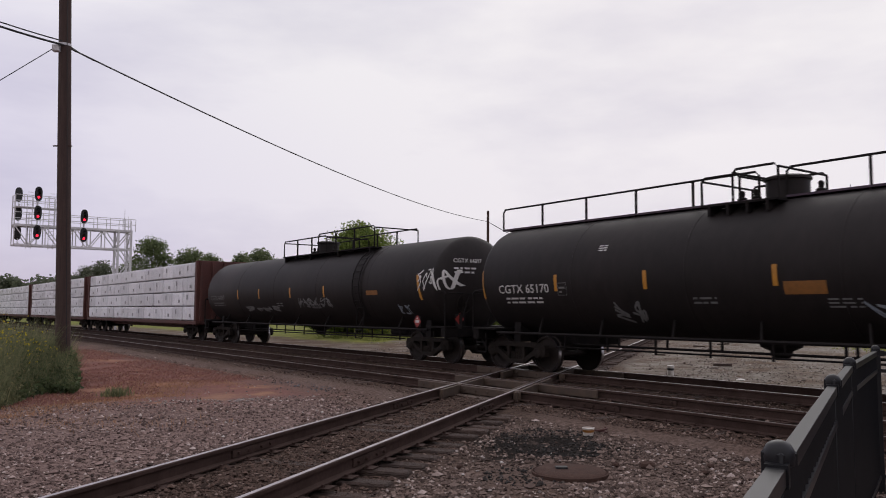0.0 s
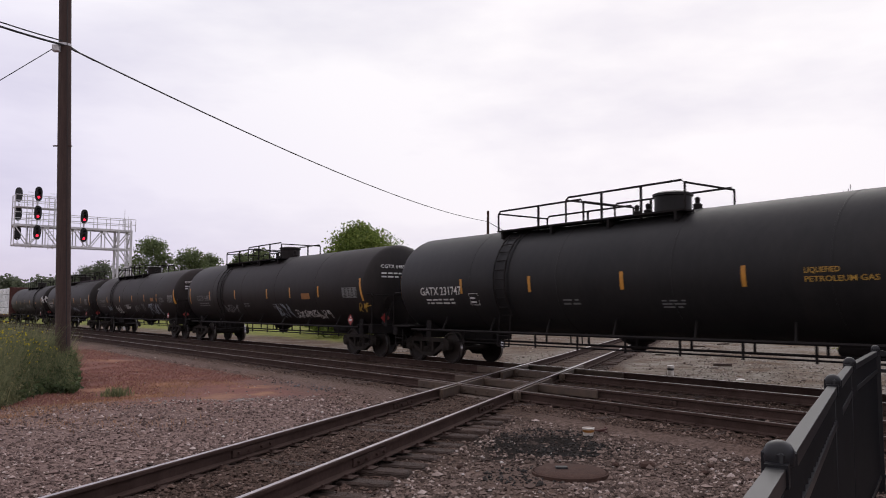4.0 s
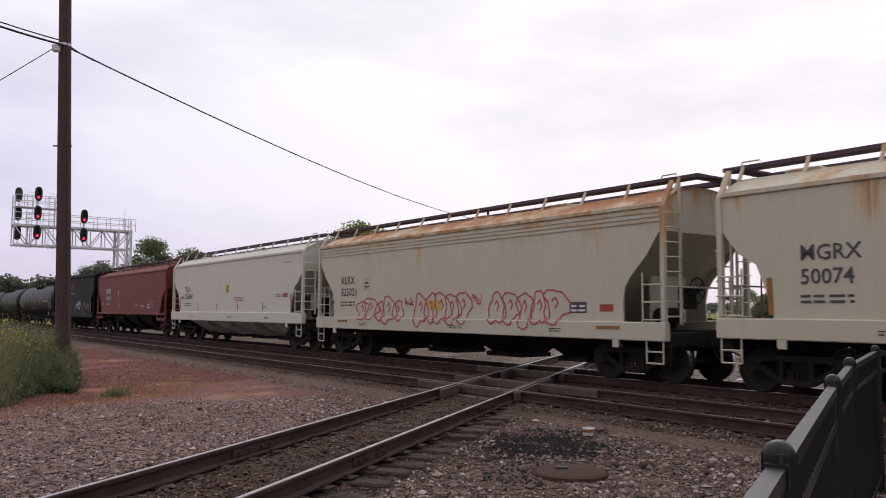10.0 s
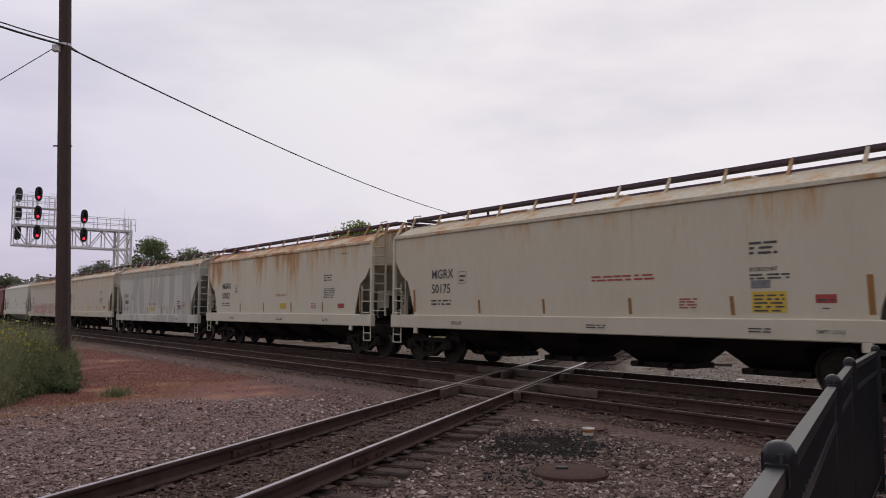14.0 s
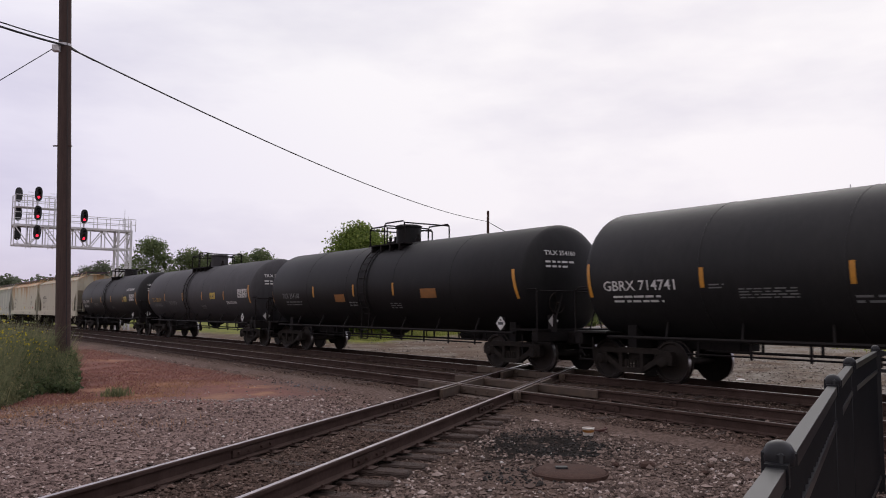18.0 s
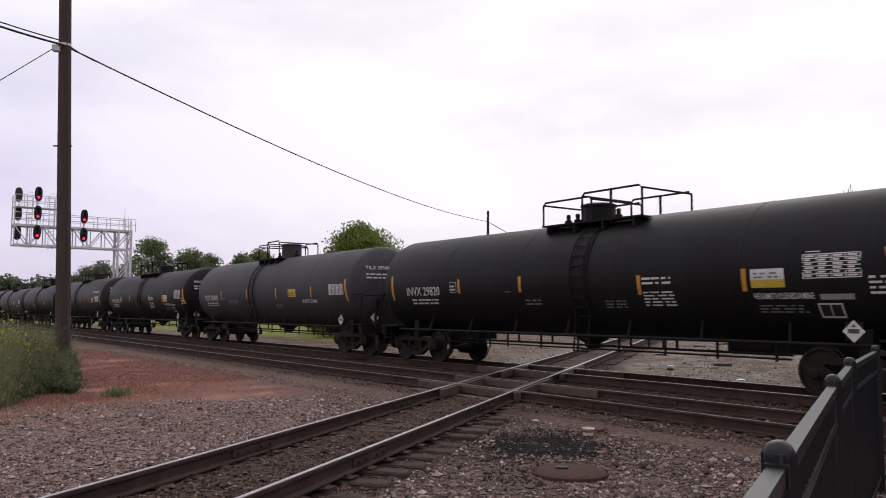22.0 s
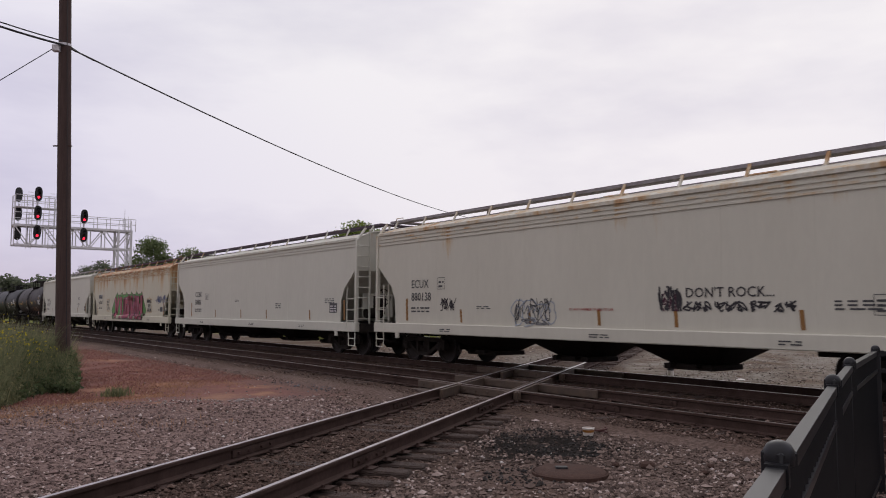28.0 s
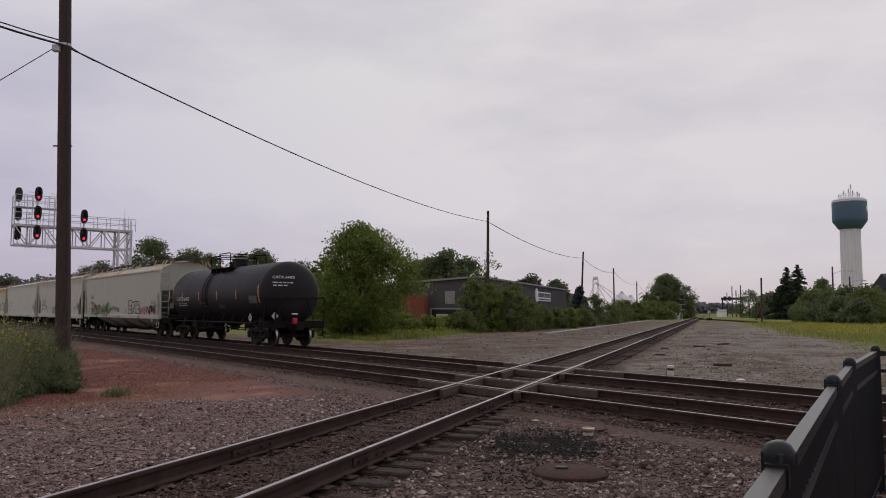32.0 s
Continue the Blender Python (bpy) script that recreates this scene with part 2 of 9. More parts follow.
M["rail"] = material("rusty_rail_steel", (0.066, 0.042, 0.036), 0.9, 0.0, second=(0.033, 0.020, 0.016), scale=3, dust=0.3, dust_colour=(0.060, 0.039, 0.031), spec=0.15)
M["rail_top"] = material("polished_rail_head", (0.36, 0.325, 0.32), 0.34, 0.9, second=(0.22, 0.18, 0.165), scale=4)
M["branch_top"] = material("dull_branch_rail_head", (0.47, 0.44, 0.47), 0.40, 0.8, second=(0.27, 0.23, 0.24), scale=5)
M["casting"] = material("rusty_crossing_casting", (0.090, 0.060, 0.042), 0.85, 0.0, second=(0.05, 0.035, 0.028), scale=5, dust=0.4, dust_colour=(0.10, 0.072, 0.054))
M["tie"] = material("weathered_tie_wood", (0.084, 0.054, 0.042), 0.95, second=(0.044, 0.029, 0.024), scale=2.5, stretch=(8, 1, 8), bump=0.5, bump_scale=10, spread=0.25)
M["stone"] = island_material("ballast_stone", (0.036, 0.024, 0.020), (0.215, 0.158, 0.134), 0.95, third=(0.42, 0.35, 0.32))
M["yard_stone"] = island_material("grey_yard_stone", (0.070, 0.055, 0.046), (0.270, 0.235, 0.205), 0.95, third=(0.42, 0.38, 0.34))
M["bed_stone"] = island_material("brown_bed_stone", (0.028, 0.018, 0.014), (0.118, 0.077, 0.061), 0.95, third=(0.24, 0.18, 0.155))
M["pink_stone"] = island_material("pinkish_gravel_stone", (0.050, 0.033, 0.029), (0.285, 0.205, 0.182), 0.95, third=(0.50, 0.42, 0.39))
M["pale_stone"] = island_material("pale_limestone_chips", (0.16, 0.135, 0.125), (0.36, 0.32, 0.30), 0.95, third=(0.55, 0.52, 0.50))
M["slate_stone"] = island_material("blue_grey_chips", (0.045, 0.047, 0.054), (0.135, 0.138, 0.150), 0.95, third=(0.24, 0.24, 0.25))
M["oily_stone"] = island_material("oil_black_stone", (0.007, 0.006, 0.006), (0.030, 0.025, 0.022), 0.8, third=(0.11, 0.09, 0.08))
M["pole"] = material("weathered_pole_wood", (0.082, 0.050, 0.043), 0.95, second=(0.050, 0.031, 0.027), scale=3, stretch=(9, 9, 0.5), bump=0.4, bump_scale=8)
M["wire"] = material("black_cable", (0.012, 0.012, 0.014), 0.6)
M["fence"] = material("black_gloss_fence_paint", (0.0070, 0.0078, 0.0095), 0.36, second=(0.012, 0.012, 0.014), scale=7, fine=0.1, spec=0.26)
M["galv"] = material("galvanised_steel", (0.62, 0.61, 0.63), 0.55, 0.1, second=(0.50, 0.49, 0.51), scale=3)
M["signal_black"] = material("signal_black", (0.010, 0.010, 0.012), 0.6)
M["red_lamp"] = glow("red_signal_lamp", (1.0, 0.02, 0.05), 3.0)
M["lamp_red_lens"] = material("red_lens", (0.42, 0.02, 0.03), 0.25)
M["concrete"] = material("pale_concrete", (0.34, 0.32, 0.30), 0.9, second=(0.26, 0.245, 0.23), scale=2, bump=0.2)
M["rust_plate"] = material("rusted_iron_plate", (0.078, 0.046, 0.036), 0.95, second=(0.050, 0.031, 0.026), scale=6, spec=0.15, bump=0.2, bump_scale=30)
M["pvc"] = material("white_plastic", (0.62, 0.58, 0.54), 0.5, second=(0.48, 0.45, 0.42), scale=10)


# ---- building blocks ----
class Geo:
    """Vertices and faces of one mesh in the making."""

    def __init__(self):
        self.v, self.f = [], []

    def add(self, verts, faces):
        b = len(self.v)
        self.v.extend(tuple(p) for p in verts)
        self.f.extend(tuple(b + i for i in q) for q in faces)
        return self

    def box(self, x0, x1, y0, y1, z0, z1, c=0.0):
        """A box; c cuts its edges along x, y or z alike by a small chamfer."""
        if c <= 0:
            v = [(x, y, z) for x in (x0, x1) for y in (y0, y1) for z in (z0, z1)]
            return self.add(v, [(0, 1, 3, 2), (4, 6, 7, 5), (0, 4, 5, 1), (2, 3, 7, 6), (0, 2, 6, 4), (1, 5, 7, 3)])
        ring = lambda z, i: [(x0 + i, y0 + c, z), (x0 + c, y0 + i, z), (x1 - c, y0 + i, z), (x1 - i, y0 + c, z), (x1 - i, y1 - c, z), (x1 - c, y1 - i, z), (x0 + c, y1 - i, z), (x0 + i, y1 - c, z)]
        return self.loft([ring(z0, c * 0.9), ring(z0 + c, 0), ring(z1 - c, 0), ring(z1, c * 0.9)])

    def loft(self, rings, caps=True, closed=False):
        n = len(rings[0])
        b = len(self.v)
        for r in rings:
            self.v.extend(tuple(p) for p in r)
        k = len(rings)
        for i in range(k if closed else k - 1):
            for j in range(n):
                a, c = b + i * n, b + ((i + 1) % k) * n
                self.f.append((a + j, a + (j + 1) % n, c + (j + 1) % n, c + j))
        if caps and not closed:
            self.f.append(tuple(b + j for j in reversed(range(n))))
            self.f.append(tuple(b + (k - 1) * n + j for j in range(n)))
        return self

    def tube(self, pts, r, n=6, caps=True):
        pts = [Vector(p) for p in pts]
        rings = []
        for i, p in enumerate(pts):
            d = (pts[min(i + 1, len(pts) - 1)] - pts[max(i - 1, 0)]).normalized()
            up = Vector((0, 0, 1)) if abs(d.z) < 0.9 else Vector((1, 0, 0))
            a = d.cross(up).normalized()
            b = a.cross(d)
            rr = r[i] if isinstance(r, (list, tuple)) else r
            rings.append([p + a * (rr * math.cos(2 * math.pi * j / n)) + b * (rr * math.sin(2 * math.pi * j / n)) for j in range(n)])
        return self.loft(rings, caps)

    def beam(self, a, b, w, h):
        """A square bar from a to b, w wide and h high."""
        a, b = Vector(a), Vector(b)
        d = (b - a).normalized()
        up = Vector((0, 0, 1)) if abs(d.z) < 0.95 else Vector((1, 0, 0))
        s = d.cross(up).normalized()
        u = s.cross(d)
        rings = [[p + s * (w / 2 * i) + u * (h / 2 * j) for i, j in ((-1, -1), (1, -1), (1, 1), (-1, 1))] for p in (a, b)]
        return self.loft(rings)

    def lathe(self, profile, n=24, axis="z", at=(0, 0, 0)):
        """profile: (radius, height) pairs along the axis."""
        rings = []
        for r, h in profile:
            ring = []
            for j in range(n):
                c, s = r * math.cos(2 * math.pi * j / n), r * math.sin(2 * math.pi * j / n)
                p = {"z": (c, s, h), "x": (h, c, s), "y": (s, h, c)}[axis]
                ring.append((p[0] + at[0], p[1] + at[1], p[2] + at[2]))
            rings.append(ring)
        return self.loft(rings)

    def prism(self, poly, a, b, axis="y"):
        """A flat polygon pulled from a to b: of (x, z) along y, of (y, z) along x, or of (x, y) along z."""
        put = {"y": lambda p, q: (p[0], q, p[1]), "x": lambda p, q: (q, p[0], p[1]), "z": lambda p, q: (p[0], p[1], q)}[axis]
        return self.loft([[put(p, a) for p in poly], [put(p, b) for p in poly]])

    def mesh(self, name, mat, smooth=35):
        me = bpy.data.meshes.new(name)
        me.from_pydata(self.v, [], self.f)
        me.validate()
        bm = bmesh.new()
        bm.from_mesh(me)
        bmesh.ops.recalc_face_normals(bm, faces=bm.faces)
        bm.to_mesh(me)
        bm.free()
        if smooth:
            me.polygons.foreach_set("use_smooth", [True] * len(me.polygons))
            me.set_sharp_from_angle(angle=radians(smooth))
        me.materials.append(mat)
        return me


def quick_mesh(name, verts, faces, mat, smooth=False):
    """A large joined mesh from arrays, without checks."""
    me = bpy.data.meshes.new(name)
    me.from_pydata(verts, [], faces)
    if smooth:
        me.polygons.foreach_set("use_smooth", [True] * len(me.polygons))
    me.materials.append(mat)
    return me


def part(name, geo, mat, parent, label="", at=None, turn=0.0):
    """Links a mesh as ONE object under a thing or part. geo may be a Geo or a mesh that is shared."""
    me = geo.mesh(name, mat) if isinstance(geo, Geo) else geo
    ob = new(name, me)
    ob.parent = parent
    if at or turn:
        ob.matrix_basis = pose(*(at or (0, 0, 0)), 0, 0, turn)
    if label:
        ob["label"] = label
    return ob


def thing(name, m, label, category, group="", kind=""):
    ob = new(name)
    ob.empty_display_size = 0.3
    ob.matrix_basis = m
    return tagged(ob, label, category, group, kind)


def solid(name, geo, mat, label, category="", group="", kind="", m=None):
    """A thing or a piece of the setting that is one mesh."""
    me = geo.mesh(name, mat) if isinstance(geo, Geo) else geo
    ob = new(name, me)
    if m:
        ob.matrix_basis = m
    return tagged(ob, label, category, group, kind)


TEXTS = {}


def letters(text, height):
    """The flat mesh of a line of text in the built-in font: its corners and faces, starting at x = 0, on the base line."""
    if (text, height) not in TEXTS:
        cu = bpy.data.curves.new("text", "FONT")
        cu.body, cu.size, cu.resolution_u, cu.offset = text, height * 1.38, 2, height * 0.013
        ob = bpy.data.objects.new("text", cu)
        me = ob.to_mesh()
        TEXTS[text, height] = ([tuple(v.co) for v in me.vertices], [tuple(p.vertices) for p in me.polygons])
        ob.to_mesh_clear()
        bpy.data.objects.remove(ob)
        bpy.data.curves.remove(cu)
    return TEXTS[text, height]


# ---- ground ----
def ground_material():
    m = bpy.data.materials.new("gravel_and_soil")
    m.use_nodes = True
    n, l = m.node_tree.nodes, m.node_tree.links
    bsdf = n["Principled BSDF"]
    bsdf.inputs["Roughness"].default_value = 0.95
    bsdf.inputs["Specular IOR Level"].default_value = 0.06
    pos = n.new("ShaderNodeNewGeometry").outputs["Position"]

    def noise_of(scale, detail=5.0, rough=0.6):
        t = n.new("ShaderNodeTexNoise")
        t.inputs["Scale"].default_value, t.inputs["Detail"].default_value, t.inputs["Roughness"].default_value = scale, detail, rough
        l.new(pos, t.inputs["Vector"])
        return t.outputs["Fac"]

    def ramp(fac, a, b):
        r = n.new("ShaderNodeMapRange")
        r.interpolation_type = "SMOOTHSTEP"
        r.inputs["From Min"].default_value, r.inputs["From Max"].default_value = a, b
        l.new(fac, r.inputs["Value"])
        return r.outputs[0]

    def math_of(op, a, b):
        x = n.new("ShaderNodeMath")
        x.operation = op
        for s, v in zip(x.inputs, (a, b)):
            if isinstance(v, (int, float)):
                s.default_value = v
            else:
                l.new(v, s)
        return x.outputs[0]

    def mix(fac, a, b):
        x = n.new("ShaderNodeMix")
        x.data_type = "RGBA"
        for s, v in ((x.inputs[0], fac), (x.inputs[6], a), (x.inputs[7], b)):
            if isinstance(v, (int, float)):
                s.default_value = v
            elif isinstance(v, tuple):
                s.default_value = (*v, 1)
            else:
                l.new(v, s)
        return x.outputs[2]

    def along(direction):
        d = n.new("ShaderNodeVectorMath")
        d.operation = "DOT_PRODUCT"
        d.inputs[1].default_value = direction
        l.new(pos, d.inputs[0])
        return d.outputs["Value"]

    da = along((math.cos(TRACK_A), math.sin(TRACK_A), 0))
    sa = along((-math.sin(TRACK_A), math.cos(TRACK_A), 0))
    db = along((-math.cos(TRACK_B), math.sin(TRACK_B), 0))
    sb = along((math.sin(TRACK_B), math.cos(TRACK_B), 0))
    wob = math_of("MULTIPLY", math_of("SUBTRACT", noise_of(0.45, 4.0), 0.5), 5.0)
    fine = noise_of(14.0, 6.0, 0.75)
    gravel = mix(ramp(fine, 0.3, 0.7), (0.054, 0.037, 0.031), (0.180, 0.132, 0.112))
    gravel = mix(ramp(noise_of(0.35), 0.40, 0.70), gravel, mix(ramp(fine, 0.3, 0.7), (0.048, 0.031, 0.025), (0.140, 0.095, 0.076)))
    # lighter pinkish gravel towards the red soil
    pink = mix(ramp(fine, 0.3, 0.7), (0.085, 0.056, 0.050), (0.262, 0.188, 0.168))
    gravel = mix(ramp(math_of("SUBTRACT", math_of("ADD", sa, math_of("MULTIPLY", wob, 0.6)), math_of("MULTIPLY", da, 0.55)), 5.0, 9.5), gravel, mix(ramp(da, 6.5, 8.5), pink, gravel))
    # pale crushed stone beyond the main line
    pale = mix(ramp(noise_of(6.0, 6.0, 0.7), 0.3, 0.7), (0.120, 0.106, 0.088), (0.265, 0.240, 0.205))
    pale = mix(ramp(noise_of(0.22), 0.46, 0.64), pale, mix(ramp(noise_of(3.0, 6.0, 0.7), 0.3, 0.7), (0.080, 0.060, 0.042), (0.165, 0.122, 0.086)))
    # worn brown patches along the branch and darker, coarser drifts
    patch = math_of("ADD", noise_of(0.9, 6.0, 0.75), math_of("MULTIPLY", ramp(math_of("ABSOLUTE", math_of("SUBTRACT", db, BRANCH_D - 2.5), 0.0), 7.0, 2.0), 0.12))
    pale = mix(ramp(patch, 0.58, 0.74), pale, (0.095, 0.064, 0.045))
    pale = mix(math_of("MULTIPLY", ramp(noise_of(3.2, 6.0, 0.8), 0.58, 0.70), 0.55), pale, (0.080, 0.064, 0.050))
    pale = mix(math_of("MULTIPLY", ramp(db, BRANCH_D + 1.0, BRANCH_D + 4.0), ramp(noise_of(0.5, 5.0, 0.7), 0.30, 0.62)), pale, (0.105, 0.073, 0.053))
    pale = mix(ramp(noise_of(1.3, 6.0, 0.8), 0.60, 0.68), pale, (0.30, 0.27, 0.235))
    gravel = mix(ramp(math_of("ADD", da, math_of("MULTIPLY", wob, 0.4)), 16.6, 18.2), gravel, pale)
    # red cinder ground and dry grass beside the line
    red = mix(ramp(noise_of(1.6, 6.0, 0.7), 0.35, 0.65), (0.200, 0.096, 0.080), (0.148, 0.078, 0.066))
    red = mix(ramp(noise_of(0.8, 5.0), 0.52, 0.66), red, (0.280, 0.150, 0.098))
    dd = math_of("ADD", da, math_of("MULTIPLY", wob, 0.35))
    ss = math_of("ADD", math_of("ADD", sa, wob), math_of("MULTIPLY", da, 0.15))
    inside = math_of("MULTIPLY", math_of("MULTIPLY", ramp(dd, 0.2, 1.6), math_of("SUBTRACT", 1.0, ramp(dd, 7.2, 9.4))), ramp(ss, 13.8, 18.6))
    out = mix(inside, gravel, red)
    # dark brown ballast under and beside the rails
    brown = mix(ramp(fine, 0.3, 0.7), (0.030, 0.020, 0.016), (0.096, 0.066, 0.051))
    bed_b = math_of("SUBTRACT", 1.0, ramp(math_of("ABSOLUTE", math_of("SUBTRACT", db, BRANCH_D), 0.0), 1.2, 2.0))
    bed_a = math_of("SUBTRACT", 1.0, ramp(math_of("ABSOLUTE", math_of("SUBTRACT", da, (FAR_D + NEAR_D) / 2), 0.0), 3.0, 3.9))
    out = mix(math_of("MULTIPLY", bed_b, 0.85), out, brown)
    out = mix(math_of("MULTIPLY", bed_a, 0.9), out, brown)
    # oil stain round the iron cover
    spot_d = n.new("ShaderNodeVectorMath")
    spot_d.operation = "DISTANCE"
    spot_d.inputs[1].default_value = (1.4, 10.7, GROUND)
    l.new(pos, spot_d.inputs[0])
    oil = math_of("SUBTRACT", 1.0, ramp(math_of("ADD", spot_d.outputs["Value"], math_of("MULTIPLY", wob, 0.5)), 0.8, 1.45))
    oil = math_of("MULTIPLY", oil, ramp(noise_of(2.6, 5.0, 0.7), 0.30, 0.45))
    out = mix(math_of("MULTIPLY", oil, 0.96), out, (0.010, 0.008, 0.007))
    # grass at a distance
    grass = mix(ramp(noise_of(0.9, 6.0, 0.7), 0.35, 0.65), (0.105, 0.125, 0.035), (0.20, 0.20, 0.055))
    right = math_of("MULTIPLY", ramp(math_of("ADD", sb, math_of("ADD", math_of("MULTIPLY", wob, 1.2), math_of("MULTIPLY", fine, 3.0))), 35.0, 41.0), ramp(math_of("ADD", math_of("ADD", math_of("MULTIPLY", db, -1.0), math_of("MULTIPLY", sb, 0.057)), math_of("ADD", math_of("MULTIPLY", wob, 0.5), fine)), 10.4, 12.2))
    left = ramp(math_of("ADD", db, wob), 17.0, 19.0)
    left = math_of("MULTIPLY", left, ramp(math_of("ADD", da, wob), 21.5, 24.0))
    wild = math_of("MAXIMUM", math_of("MAXIMUM", right, left), ramp(math_of("MULTIPLY", sa, 1.0), 90.0, 110.0))
    out = mix(wild, out, grass)
    l.new(out, bsdf.inputs["Base Color"])
    b = n.new("ShaderNodeBump")
    b.inputs["Strength"].default_value, b.inputs["Distance"].default_value = 0.9, 0.03
    l.new(noise_of(18.0, 6.0, 0.7), b.inputs["Height"])
    l.new(b.outputs[0], bsdf.inputs["Normal"])
    return m


M["ground"] = ground_material()


def ground_height(x, y):
    """Gentle unevenness, flat under the tracks."""
    da = x * math.cos(TRACK_A) + y * math.sin(TRACK_A)
    db = -x * math.cos(TRACK_B) + y * math.sin(TRACK_B)
    away = min(1.0, max(0.0, min(abs(da - 13.0) - 4.0, abs(db - BRANCH_D) - 1.6) / 3.0))
    return GROUND + away * 0.10 * noise.noise(Vector((x * 0.23, y * 0.23, 0.0))) + away * 0.05 * noise.noise(Vector((x * 0.9, y * 0.9, 4.0)))


def build_ground():
    def axis(near, far):
        out, v, step = [0.0], 0.0, 0.6
        while v < far:
            v += step
            if v > near:
                step *= 1.35
            out.append(v)
        return [-a for a in reversed(out[1:])] + out
    xs, ys = axis(26, 3200), axis(44, 3200)
    verts = [(x, y, ground_height(x, y)) for x in xs for y in ys]
    k = len(ys)
    faces = [(i * k + j, (i + 1) * k + j, (i + 1) * k + j + 1, i * k + j + 1) for i in range(len(xs) - 1) for j in range(k - 1)]
    ob = new("ground", quick_mesh("ground", verts, faces, M["ground"], True))
    return tagged(ob, "gravel yard with red cinder soil and weedy grass", "ground", kind="structure")


build_ground()

# ---- tracks ----
RAIL = ((-0.07, -0.178), (0.07, -0.178), (0.07, -0.165), (0.012, -0.145), (0.010, -0.045), (0.036, -0.036), (0.036, -0.006), (0.026, 0.0), (-0.026, 0.0), (-0.036, -0.006), (-0.036, -0.036), (-0.010, -0.045), (-0.012, -0.145), (-0.07, -0.165))
tie_mesh = Geo().box(-0.115, 0.115, -1.30, 1.30, -0.36, -0.186, 0.02).mesh("tie", M["tie"])
plate_mesh = Geo().box(-0.09, 0.09, -0.17, 0.17, -0.187, -0.1775).box(-0.07, -0.04, -0.11, -0.08, -0.18, -0.145).box(0.04, 0.07, 0.08, 0.11, -0.18, -0.145).mesh("tie_plate", M["rail"])


def rail_pair(track, x0, x1, lift, lay=GAUGE):
    for side in (-1, 1):
        y = side * lay / 2
        part("rail", Geo().prism([(y + p, q + lift) for p, q in RAIL], x0, x1, "x"), M["rail"], track, "rusty steel rail")
        part("running_surface", Geo().box(x0, x1, y - 0.024, y + 0.024, lift - 0.003, lift + 0.003), M["branch_top" if track.name.startswith("track_3") else "rail_top"], track, "worn top of the rail")


def sleepers(track, near0, near1, far0, far1, seed):
    """Ties: those near the camera one by one, the rest of the line in one mesh."""
    rnd = random.Random(seed)
    x, rest = far0, Geo()
    while x < far1:
        yaw, dy = rnd.uniform(-1.2, 1.2), rnd.uniform(-0.06, 0.06)
        if near0 <= x <= near1:
            ob = part("tie", tie_mesh, None, track)
            ob.matrix_basis = pose(x, dy, rnd.uniform(-0.055, 0.004), 0, 0, yaw)
            for side in (-1, 1):
                part("tie_plate", plate_mesh, None, track, at=(x, side * GAUGE / 2, 0))
        else:
            rest.box(x - 0.11, x + 0.11, -1.3 + dy, 1.3 + dy, -0.34, -0.19)
        x += 0.52
    ob = part("tie_row", rest, M["tie"], track)
    ob["kind"] = "stuff"


def build_tracks():
    a = thing("track_1", pose(*on_a(FAR_D, 0), 0, 0, TURN_A), "main line track of rusty rails on dark wooden ties", "railway track", kind="structure")
    rail_pair(a, -560, 640, 0.0)
    sleepers(a, -3, 45, -200, 200, 1)
    b = thing("track_2", pose(*on_a(NEAR_D, 0), 0, 0, TURN_A), "second main line track of rusty rails on wooden ties", "railway track", kind="structure")
    rail_pair(b, -560, 640, 0.0)
    sleepers(b, -1, 45, -200, 200, 2)
    c = thing("track_3", pose(*on_b(BRANCH_D, 0), 0, 0, TURN_B), "branch track crossing the main line, on worn ties", "railway track", kind="structure")
    rail_pair(c, -120, 560, 0.004)
    sleepers(c, 5, 55, -60, 260, 3)
    # rail joint bars on the branch and on the second track
    for track, xs in ((c, (8.3, 13.1)), (b, (4.0, 9.5, 21.5, 26.0)), (a, (6.5, 24.0))):
        for x in xs:
            for side in (-1, 1):
                g = Geo()
                for face in (-1, 1):
                    y = side * GAUGE / 2 + face * 0.022
                    g.box(x - 0.45, x + 0.45, y - 0.012, y + 0.012, -0.135, -0.05)
                    for k in (-0.34, -0.14, 0.14, 0.34):
                        g.lathe([(0.02, y - 0.04), (0.02, y + 0.04)], 6, "y", (x + k, 0, -0.09))
                part("joint_bar", g, M["rail"], track, "bolted joint bar")
    return a, b, c


tracks = build_tracks()


